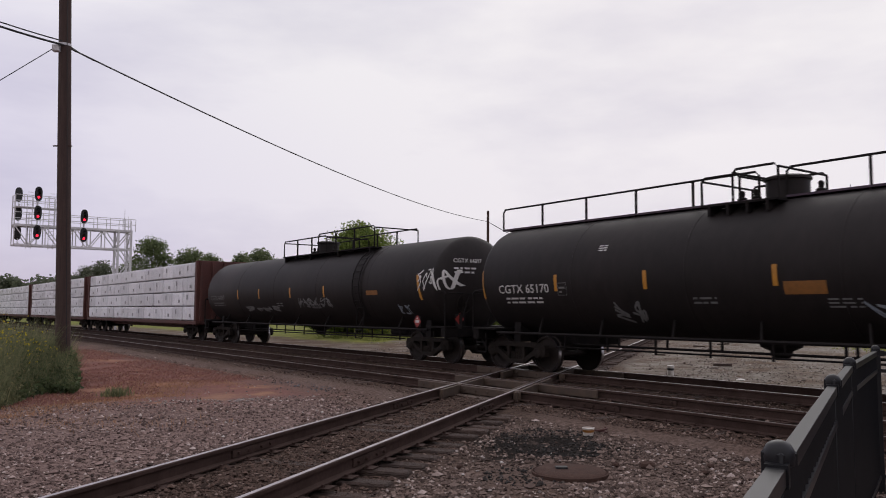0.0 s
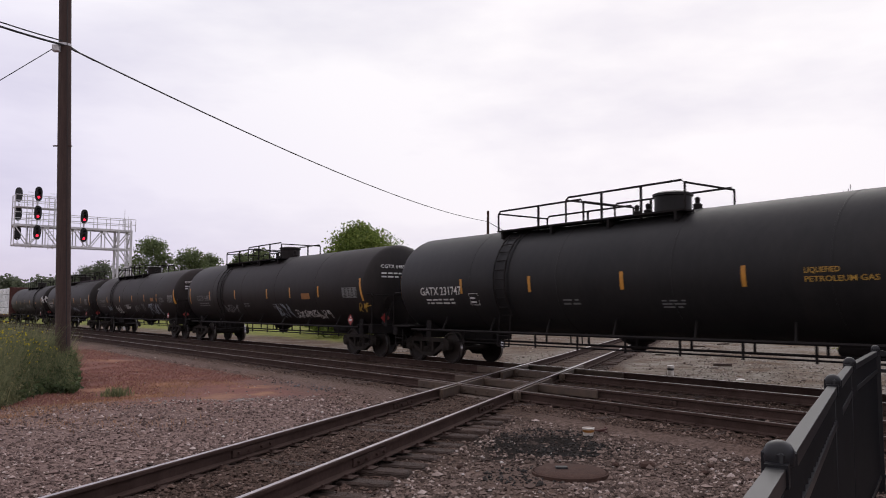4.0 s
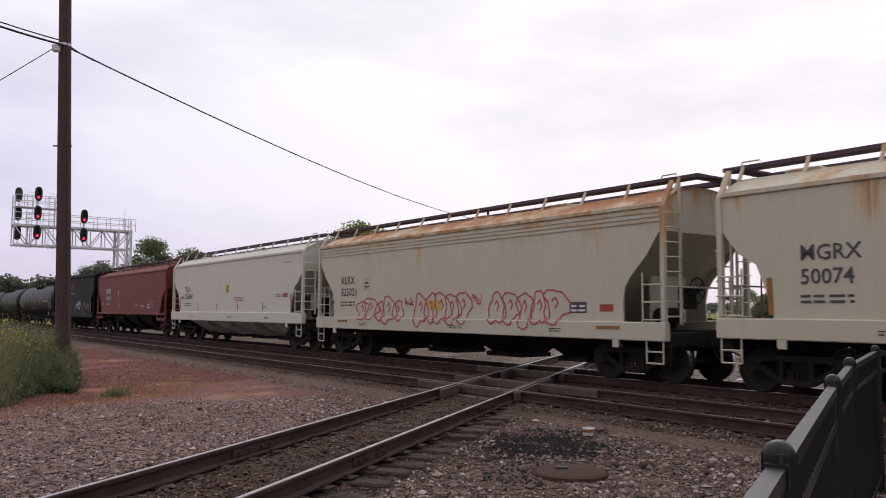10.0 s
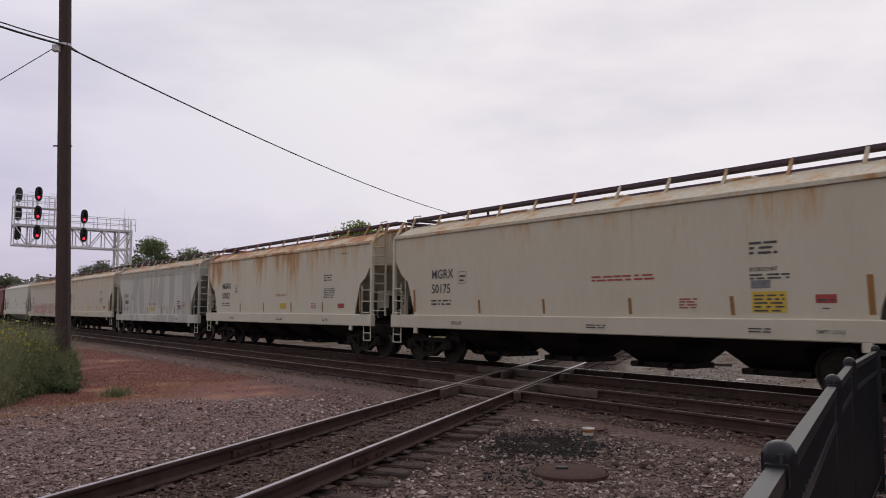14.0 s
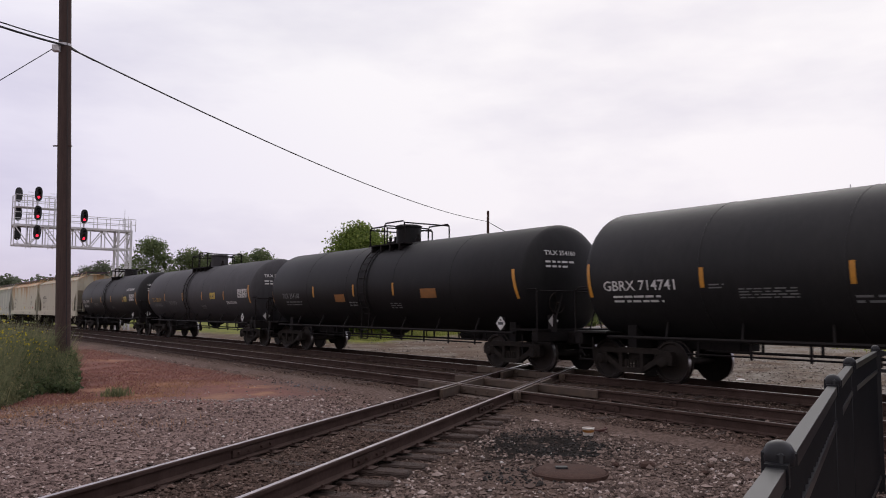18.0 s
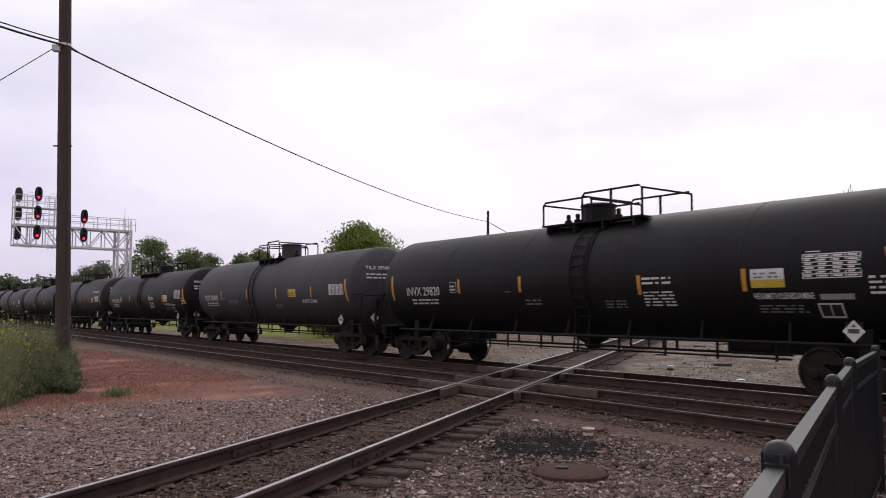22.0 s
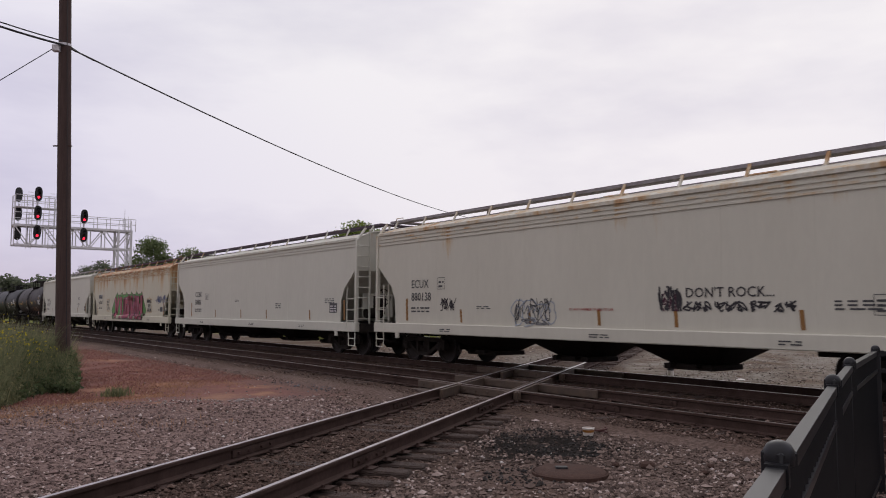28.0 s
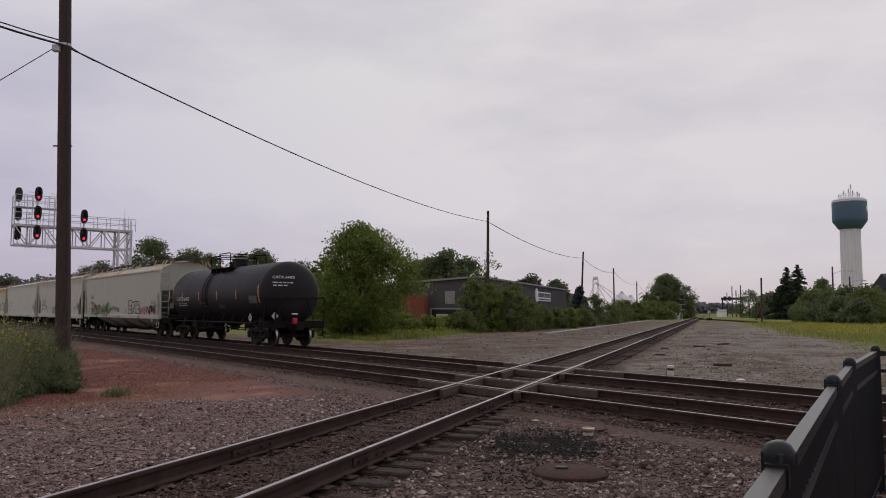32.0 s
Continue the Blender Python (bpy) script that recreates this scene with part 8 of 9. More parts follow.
# the round maple by the yard, and trees behind the train
tree(at_px(638, 53.5), 7.45, 7.5, "maple", 3, clumps=250, per=190, leaf=0.105, low=0.05, label="bushy bright green maple tree at the yard's edge", limbs=16, top_heavy=0.75)
tree(at_px(575, 60), 5.8, 4.6, "maple", 4, clumps=60, per=60, leaf=0.2, low=0.05, label="green shrub tree beside the maple", top_heavy=0.3)
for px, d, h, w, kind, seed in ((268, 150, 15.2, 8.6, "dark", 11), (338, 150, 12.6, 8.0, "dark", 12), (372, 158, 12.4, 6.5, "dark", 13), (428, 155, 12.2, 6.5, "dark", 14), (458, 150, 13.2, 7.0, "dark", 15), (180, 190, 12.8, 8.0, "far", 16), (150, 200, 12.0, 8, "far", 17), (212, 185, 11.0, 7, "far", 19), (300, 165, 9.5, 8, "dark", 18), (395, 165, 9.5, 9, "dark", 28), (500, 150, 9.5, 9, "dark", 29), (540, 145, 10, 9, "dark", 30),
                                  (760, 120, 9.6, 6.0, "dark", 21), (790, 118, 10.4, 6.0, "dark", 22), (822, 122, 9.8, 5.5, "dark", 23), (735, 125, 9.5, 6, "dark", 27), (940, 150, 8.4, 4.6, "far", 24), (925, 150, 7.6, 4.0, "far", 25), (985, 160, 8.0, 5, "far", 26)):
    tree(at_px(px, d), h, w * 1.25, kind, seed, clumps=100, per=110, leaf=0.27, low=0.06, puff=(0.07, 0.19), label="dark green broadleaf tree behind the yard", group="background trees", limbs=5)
tree(at_px(1181, 205), 11.0, 12.6, "dark", 31, clumps=230, per=130, leaf=0.24, low=0.04, puff=(0.06, 0.12), top_heavy=0.45, label="large dark tree beside the branch line", group="background trees", limbs=6)
tree(at_px(1204, 215), 6.4, 7, "dark", 32, clumps=80, per=60, leaf=0.38, puff=(0.07, 0.19), low=0.05, label="dark tree beside the branch line", group="background trees", limbs=4)
for px, d, h, w, s in ((1140, 190, 4.4, 7, 33), (1128, 165, 3.4, 5, 34), (1110, 150, 3.6, 4, 35), (1160, 178, 4.0, 7, 36), (1185, 185, 4.2, 7, 37)):
    tree(at_px(px, d), h, w, "shrub", s, clumps=40, per=40, leaf=0.36, low=0.02, label="rounded shrub along the branch line", name="shrub", category="shrub", group="trackside shrubs", trunk=False)
# shrubs and saplings before the warehouse
for px, d, h, w, kind, s in ((862, 71, 7.6, 4.2, "shrub", 41), (838, 68, 4.9, 3.0, "shrub", 42), (868, 70, 4.6, 2.6, "maple", 43), (915, 72, 4.5, 3.5, "shrub", 44), (898, 71, 3.9, 2.8, "shrub", 45), (934, 74, 3.3, 2.4, "shrub", 46), (956, 78, 2.5, 2.6, "shrub", 47), (983, 82, 2.3, 2.6, "shrub", 48), (1006, 86, 2.2, 2.6, "maple", 49), (1032, 96, 2.1, 3.0, "shrub", 50), (1052, 100, 4.3, 3.2, "dark", 51), (1075, 112, 3.0, 4.2, "shrub", 52), (1095, 125, 3.6, 4.4, "shrub", 53),
                             (790, 66, 1.2, 2.4, "maple", 54), (818, 66, 1.8, 2.6, "shrub", 55), (760, 63, 1.3, 2.6, "maple", 56), (715, 60, 1.5, 3.0, "maple", 57)):
    thin = h > 6
    tree(at_px(px, d), h * 0.95, w, kind, s, clumps=34 if thin else 60, per=24 if thin else 62, leaf=0.125, low=0.03, puff=(0.05, 0.13) if thin else (0.08, 0.18), label="tall thin sapling in front of the warehouse" if thin else "dense wild green shrub in front of the warehouse", name="shrub", category="shrub", group="warehouse shrubs", limbs=4, top_heavy=0.3)
spruce(at_px(1026, 112), 5.4, 4.4, 61, "blue", 30, 0.3, "squat grey-green spruce tree beyond the yard", "spruces")
for px, d, h, w, s in ((1393, 198, 13.2, 10.5, 62), (1412, 194, 13.8, 10.5, 63), (1378, 203, 8.5, 8.5, 64)):
    spruce(at_px(px, d), h, w, s, "spruce", 60, 0.22)
for px, d, h, w, kind, s in ((1325, 260, 9.2, 9.0, "dark", 71), (1345, 230, 4.6, 5, "dark", 72),
                           (1440, 125, 5.2, 6.0, "shrub", 76), (1470, 118, 5.0, 7.0, "dark", 77), (1455, 150, 8.2, 4.6, "shrub", 78), (1505, 112, 5.0, 7.5, "dark", 79), (1535, 108, 4.9, 7.0, "shrub", 80), (1562, 112, 4.2, 6.0, "shrub", 81), (1425, 135, 4.0, 5.0, "dark", 82), (1590, 110, 4.2, 6, "shrub", 83), (1487, 108, 3.6, 5, "dark", 84), (1520, 103, 3.2, 5, "dark", 85)):
    tree(at_px(px, d), h, w, kind, s, clumps=60, per=90, leaf=0.22, low=0.02, puff=(0.09, 0.20), label="dense rounded bush beyond the field", name="bush", category="bush", group="field bushes", limbs=3, top_heavy=0.25, trunk=h > 6)


def wood_edge(name, px0, px1, d, h0, h1, kind, seed, n, label):
    """A far wood: one joined mass of leaf clumps along the skyline."""
    rnd = random.Random(seed)
    cl = []
    for i in range(n):
        px = px0 + (px1 - px0) * rnd.random()
        hh = h0 + (h1 - h0) * (0.5 + 0.5 * noise.noise(Vector((px * 0.035, seed, 0)))) * rnd.uniform(0.75, 1.05)
        p = far_point(px, d + rnd.uniform(-12, 12))
        cl.append((p.x, p.y, GROUND + hh * rnd.random() ** 0.5, d * 0.006 + 0.6))
    ob = new(name, crown_mesh(name, cl, 26, 1.0, d * 0.0032, LEAF[kind], seed))
    return tagged(ob, label, "woods", kind="stuff")


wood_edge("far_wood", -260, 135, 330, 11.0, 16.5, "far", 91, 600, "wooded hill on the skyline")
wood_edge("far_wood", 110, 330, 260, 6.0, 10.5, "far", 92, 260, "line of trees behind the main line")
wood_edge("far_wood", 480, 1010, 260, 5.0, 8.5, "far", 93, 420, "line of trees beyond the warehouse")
wood_edge("far_wood", 1190, 1300, 900, 4.0, 9.5, "haze", 94, 260, "woods at the end of the line, haze put into their leaf colour")
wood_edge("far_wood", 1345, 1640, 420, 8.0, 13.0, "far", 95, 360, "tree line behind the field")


def blades(name, centres, heights, width, mat, seed, label, lean=0.35, category="grass"):
    """Grass or weeds: thin bent blades, three corners each and a kink, in one mesh."""
    rng = np.random.default_rng(seed)
    n = len(centres)
    a = rng.random(n) * 6.283
    side = np.stack([np.cos(a), np.sin(a), np.zeros(n)], 1) * (width * (0.6 + 0.8 * rng.random(n)))[:, None] / 2
    b = rng.random(n) * 6.283
    bend = np.stack([np.cos(b), np.sin(b), np.zeros(n)], 1) * (heights * lean * rng.random(n))[:, None]
    up = np.zeros((n, 3))
    up[:, 2] = heights
    v = np.stack([centres - side, centres + side, centres + side * 0.8 + up * 0.55 + bend * 0.35, centres - side * 0.8 + up * 0.55 + bend * 0.35, centres + up + bend], 1)
    base = 5 * np.arange(n)[:, None]
    f4 = (np.array([0, 1, 2, 3])[None] + base).tolist()
    f3 = (np.array([3, 2, 4])[None] + base).tolist()
    ob = new(name, quick_mesh(name, v.reshape(-1, 3).tolist(), f4 + f3, LEAF[mat]))
    return tagged(ob, label, category, kind="stuff")


def weed_bank():
    """The tall feathery weeds in front of the utility pole, darker and leafier beside it, with yellow flower heads."""
    rng = np.random.default_rng(31)
    n = 24000
    px = -150 + 288 * rng.random(n) ** 0.85
    ease = np.clip((px + 10) / 110, 0, 1)
    lower = 13.8 + 3.4 * ease * ease * (3 - 2 * ease)
    d = lower + (21.0 - lower) * rng.random(n)
    x = (px - 784) / 1400.6 * d
    c = np.stack([x, d, np.full(n, GROUND)], 1)
    lump = np.array([noise.noise(Vector((a * 1.1, b * 0.9, 2.0))) for a, b in zip(x, d)])
    tall = 1.16 + 0.50 * lump + 0.30 * rng.random(n)
    tall *= np.clip((158 - px) / 40, 0.45, 1.0)
    tall *= np.clip((d - lower + 0.9) / 2.6, 0.30, 1.0)
    tall *= 0.35 + 0.80 * rng.random(n) ** 0.9
    tall *= np.where((px > 88) & (px < 128) & (d < 20.2), 0.62, 1.0)
    blades("weed_bank", c, tall, 0.011, "weed", 32, "tall feathery green weeds growing round the pole", 0.55, category="weeds")
    leafy = np.clip((px - 20) / 70, 0, 1) * (0.4 + lump) > 0.12
    for name, mat, m, size, low, high, which, label in (("weed_leaves", "weed", 20000, 0.034, 0.15, 0.90, ~leafy, "narrow pale leaves of the weeds"), ("weed_shrub", "weed_dark", 15000, 0.050, 0.05, 0.74, leafy, "dark leafy undergrowth beside the pole")):
        k = rng.choice(np.nonzero(which)[0], m)
        p = c[k].copy()
        p[:, 2] += tall[k] * (low + (high - low) * rng.random(m))
        p[:, :2] += rng.normal(size=(m, 2)) * 0.07
        v, f = leaf_quads(p, size, rng, 0.2, 2.8)
        ob = new(name, quick_mesh(name, v.tolist(), f.tolist(), LEAF[mat]))
        tagged(ob, label, "weeds", kind="stuff")
    k = rng.integers(0, n, 16000)
    k = k[(c[k][:, 1] > 15.5) & (tall[k] > 0.80) & (px[k] < 108)]
    p = c[k].copy()
    p[:, 2] += tall[k] * (0.80 + 0.25 * rng.random(len(k)))
    p = p[(noise_mask(p, 0.6) > 0.0) & (rng.random(len(p)) < 0.28)]
    v, f = leaf_quads(p, 0.040, rng, 0.2, 1.2)
    ob = new("weed_flowers", quick_mesh("weed_flowers", v.tolist(), f.tolist(), LEAF["flower"]))
    tagged(ob, "yellow goldenrod flowers on the weeds", "flowers", kind="stuff")


def noise_mask(p, scale):
    return np.array([noise.noise(Vector((a * scale, b * scale, 1.7))) for a, b in p[:, :2]])


weed_bank()


def grass_areas():
    rng = np.random.default_rng(41)
    # low red sorrel over the cinder soil, and a fringe of dry straw along its near edge
    n = 60000
    da, sa = 1.5 + 7.4 * rng.random(n), 14.5 + 24 * rng.random(n) ** 1.3
    x = da * math.cos(TRACK_A) - sa * math.sin(TRACK_A)
    y = da * math.sin(TRACK_A) + sa * math.cos(TRACK_A)
    p = np.stack([x, y, np.array([ground_height(a, b) for a, b in zip(x, y)])], 1)
    edge = sa - (14.6 + 0.75 * np.maximum(da - 2.0, 0) ** 1.02) + 2.2 * noise_mask(p, 0.5)
    red = p[(edge > 1.0) & (noise_mask(p, 0.9) > -0.35) & (da < 8.5)]
    blades("red_sorrel", red, 0.015 + 0.045 * rng.random(len(red)), 0.014, "sorrel", 42, "low red sorrel covering the cinder soil", 2.6)
    dry = p[(np.abs(edge - 0.6) < 0.9 + 0.6 * rng.normal(size=n)) & (da < 7.6)]
    blades("dry_grass", dry, 0.02 + 0.05 * rng.random(len(dry)), 0.010, "straw", 47, "dry orange grass at the edge of the red soil", 2.2)
    # the low weed in the red patch
    k = 170
    q = np.stack([-6.83 + 0.12 * rng.normal(size=k), 16.7 + 0.12 * rng.normal(size=k), np.full(k, GROUND)], 1)
    blades("low_weed", q, 0.08 + 0.15 * rng.random(k), 0.025, "weed", 43, "small green weed in the red soil", 0.7, category="weeds")
    k = 1600
    q = np.stack([-6.9 + 1.3 * rng.normal(size=k), 12.7 + 0.5 * rng.normal(size=k), np.full(k, GROUND)], 1)
    blades("edge_grass", q, 0.03 + 0.06 * rng.random(k), 0.010, "straw", 44, "low dry grass at the gravel's edge", 0.8)
    # field on the far right
    n = 42000
    d = 34 + 90 * rng.random(n) ** 1.5
    px = 1300 + 320 * rng.random(n) ** 0.8
    x = (px - 784) / 1400.6 * d
    db = -x * math.cos(TRACK_B) + d * math.sin(TRACK_B)
    sb = x * math.sin(TRACK_B) + d * math.cos(TRACK_B)
    p = np.stack([x, d, np.full(n, GROUND)], 1)
    wob = noise_mask(p, 0.12)
    edge = 1.5 * rng.normal(size=n)
    keep = (db + 2.6 * wob + 0.9 * edge < -11.4 + 0.045 * sb)
    p = p[keep]
    tall = (0.10 + 0.35 * np.clip((p[:, 1] - 46) / 14, 0, 1) + 0.25 * np.clip(noise_mask(p, 0.2), 0, 1)) * (0.5 + 0.7 * rng.random(len(p)))
    blades("field_grass", p, tall, 0.05, "grass", 45, "yellow-green grass field with tall weeds", 0.5)
    top = p[(tall > 0.33) & (rng.random(len(p)) < 0.15)].copy()
    top[:, 2] += 0.34 + 0.25 * rng.random(len(top))
    v, f = leaf_quads(top, 0.075, rng, 0.3, 1.5)
    ob = new("field_flowers", quick_mesh("field_flowers", v.tolist(), f.tolist(), LEAF["flower"]))
    tagged(ob, "yellow flowers over the field grass", "flowers", kind="stuff")
    # strip at the foot of the maple and the warehouse
    n = 22000
    db, sb = 18.8 + 5.5 * rng.random(n), 38 + 75 * rng.random(n) ** 1.3
    x = sb * math.sin(TRACK_B) - db * math.cos(TRACK_B)
    y = sb * math.cos(TRACK_B) + db * math.sin(TRACK_B)
    p = np.stack([x, y, np.full(n, GROUND)], 1)
    p = p[(x * math.cos(TRACK_A) + y * math.sin(TRACK_A)) > 24.5 + 1.5 * noise_mask(p, 0.3)]
    tall = (0.22 + 0.45 * np.clip(noise_mask(p, 0.25) + 0.25, 0, 1)) * (0.5 + 0.7 * rng.random(len(p)))
    blades("verge_grass", p, tall, 0.045, "grass", 46, "tall grass and weeds before the trees", 0.5)
    top = p[(tall > 0.36) & (rng.random(len(p)) < 0.12)].copy()
    top[:, 2] += 0.40 + 0.2 * rng.random(len(top))
    v, f = leaf_quads(top, 0.07, rng, 0.3, 1.5)
    ob = new("verge_flowers", quick_mesh("verge_flowers", v.tolist(), f.tolist(), LEAF["flower"]))
    tagged(ob, "yellow flowers in the tall grass", "flowers", kind="stuff")


grass_areas()


def yard_debris():
    """Clods, stones and splinters strewn over the yard beyond the main line."""
    rng = np.random.default_rng(77)
    n = 34000
    y = 19 + 80 * rng.random(n) ** 1.6
    x = (rng.random(n) * 1.5 - 0.75) * y * 0.75 + 0.12 * y
    da = x * math.cos(TRACK_A) + y * math.sin(TRACK_A)
    db = -x * math.cos(TRACK_B) + y * math.sin(TRACK_B)
    p = np.stack([x, y, np.zeros(n)], 1)
    keep = (da > 17.2) & (np.abs(db - BRANCH_D) > 1.5) & (db < 19) & (noise_mask(p, 0.25) > -0.15)
    x, y = x[keep], y[keep]
    n = len(x)
    r = (0.010 + 0.030 * rng.random(n) ** 5) * (0.7 + y / 60)
    z = np.array([ground_height(a, b) for a, b in zip(x, y)])
    unit = np.array([(1, 0, 0), (-1, 0, 0), (0, 1, 0), (0, -1, 0), (0, 0, 1), (0, 0, -1)], float)
    v = unit[None] * (0.6 + 0.8 * rng.random((n, 6, 1))) * r[:, None, None] * (0.7 + 0.7 * rng.random((n, 1, 3))) * np.array([1.1, 1.1, 0.8])
    v += np.stack([x, y, z + r * 0.2], 1)[:, None, :]
    tri = np.array([(0, 2, 4), (2, 1, 4), (1, 3, 4), (3, 0, 4), (2, 0, 5), (1, 2, 5), (3, 1, 5), (0, 3, 5)])
    f = (tri[None] + 6 * np.arange(n)[:, None, None]).reshape(-1, 3)
    ob = new("yard_debris", quick_mesh("yard_debris", v.reshape(-1, 3).tolist(), f.tolist(), M["yard_stone"]))
    tagged(ob, "grey and brown stones strewn over the yard", "gravel", kind="stuff")


yard_debris()


# ---- buildings and far things ----
M["dark_wall"] = material("dark_ribbed_metal_wall", (0.075, 0.068, 0.072), 0.7, second=(0.058, 0.052, 0.056), scale=1.2, stretch=(1, 1, 0.3))
M["roof_edge"] = material("grey_roof_edge", (0.30, 0.28, 0.28), 0.7, second=(0.22, 0.21, 0.21), scale=2)
M["blue_tank"] = material("slate_blue_tower_paint", (0.068, 0.125, 0.185), 0.55, second=(0.056, 0.105, 0.16), scale=0.3)
M["tower_white"] = material("white_tower_paint", (0.78, 0.77, 0.79), 0.6, second=(0.70, 0.69, 0.71), scale=0.2, fine=0.03)
# glass of the house windows; also the painted shade in the warehouse openings
M["glass_dark"] = material("dark_glass_and_opening_shade", (0.02, 0.022, 0.025), 0.15)
M["brick_red"] = material("faded_red_panel", (0.24, 0.060, 0.035), 0.85, second=(0.18, 0.050, 0.032), scale=3)


def warehouse():
    corner = far_point(845, 77.0, GROUND)
    ob = thing("warehouse", Matrix.Translation(corner) @ pose(0, 0, 0, 0, 0, TURN_B), "low dark metal warehouse with a white sign", "warehouse")
    # own space: x along the branch, y away to the left
    dark = M["dark_wall"]
    part("side_wall", Geo().box(0, 49, 0.0, 0.25, -0.3, 5.05), dark, ob, "long ribbed side wall")
    part("end_wall", Geo().prism([(0.0, -0.3), (0.0, 5.05), (14.0, 4.1), (14.0, -0.3)], 0.0, 0.25, "x"), dark, ob, "end wall with a low slope")
    part("back_wall", Geo().box(0, 49, 13.75, 14.0, -0.3, 4.1), dark, ob)
    part("rear_wall", Geo().prism([(0.0, -0.3), (0.0, 5.05), (14.0, 4.1), (14.0, -0.3)], 48.75, 49.0, "x"), dark, ob)
    part("roof", Geo().prism([(-0.25, 5.06), (14.25, 4.08), (14.25, 4.26), (-0.25, 5.24)], -0.25, 49.25, "x"), M["roof_edge"], ob, "thin grey roof edge")
    g = Geo()
    for i in range(60):
        x = 0.4 + i * 0.82
        g.box(x, x + 0.10, -0.04, 0.0, -0.2, 5.0)
    rib = part("wall_ribs", g, dark, ob)
    rib["kind"] = "stuff"
    part("window", Geo().box(-0.05, 0.0, 2.3, 3.3, 2.5, 3.75), M["roof_edge"], ob, "pale boarded window")
    # flat dark panels on the solid wall imitate the shade inside doorway and bay
    part("doorway", Geo().box(-0.03, 0.02, 1.7, 4.7, -0.2, 1.95), M["glass_dark"], ob, "dark panel for the shade inside an open loading doorway")
    part("door_frame", Geo().box(-0.06, 0.0, 4.7, 4.85, -0.2, 2.05).box(-0.06, 0.0, 1.55, 1.7, -0.2, 2.05).box(-0.06, 0.0, 1.55, 4.85, 1.95, 2.1), M["roof_edge"], ob, "pale door frame")
    part("dark_bay", Geo().box(-0.03, 0.02, 0.3, 1.3, -0.2, 3.8), M["glass_dark"], ob)
    part("red_panel", Geo().box(-1.6, -0.3, 4.9, 7.4, -0.2, 3.4, 0.05), M["brick_red"], ob, "faded red container end")
    part("graffiti_board", Geo().box(-0.12, -0.02, 3.0, 4.2, 0.2, 1.5), M["hopper_pale"], ob, "pale scribbled board")
    part("wire_frame", Geo().tube([(-1.0, 0.4, 0), (-1.2, -0.2, 1.9), (-1.0, -0.6, 0)], 0.06, 5).tube([(-1.0, 0.9, 0), (-1.2, 0.2, 1.7), (-1.2, -0.2, 1.9)], 0.05, 5), M["galv"], ob)
    sign = part("sign", Geo().box(27.0, 35.6, -0.16, -0.06, 3.15, 4.35, 0.02), M["tower_white"], ob, "white sign board")
    part("sign_emblem", Geo().lathe([(0.85, -0.20), (0.85, -0.06)], 20, "y", (26.5, 0, 3.9)), M["tower_white"], ob, "rounded end of the sign")
    g = Geo()
    rnd = random.Random(3)
    x = 27.4
    while x < 34.8:
        w = rnd.uniform(0.35, 0.6)
        g.box(x, x + w, -0.175, -0.16, 3.65, 4.2)
        x += w + 0.15
    part("sign_print", g, M["dark_paint"], sign)
    part("sign_print", Geo().box(27.8, 34.9, -0.175, -0.16, 3.30, 3.45), M["dark_paint"], sign)
    part("red_door", Geo().box(4.3, 6.0, -0.06, 0.0, -0.2, 3.6), M["brick_red"], ob)
    part("white_door", Geo().box(2.9, 3.8, -0.06, 0.0, -0.1, 2.2), M["roof_edge"], ob)
    part("roof_pipe", Geo().lathe([(0.18, 4.9), (0.18, 6.2)], 8, "z", (38, 2, 0)), M["rust_plate"], ob)


warehouse()


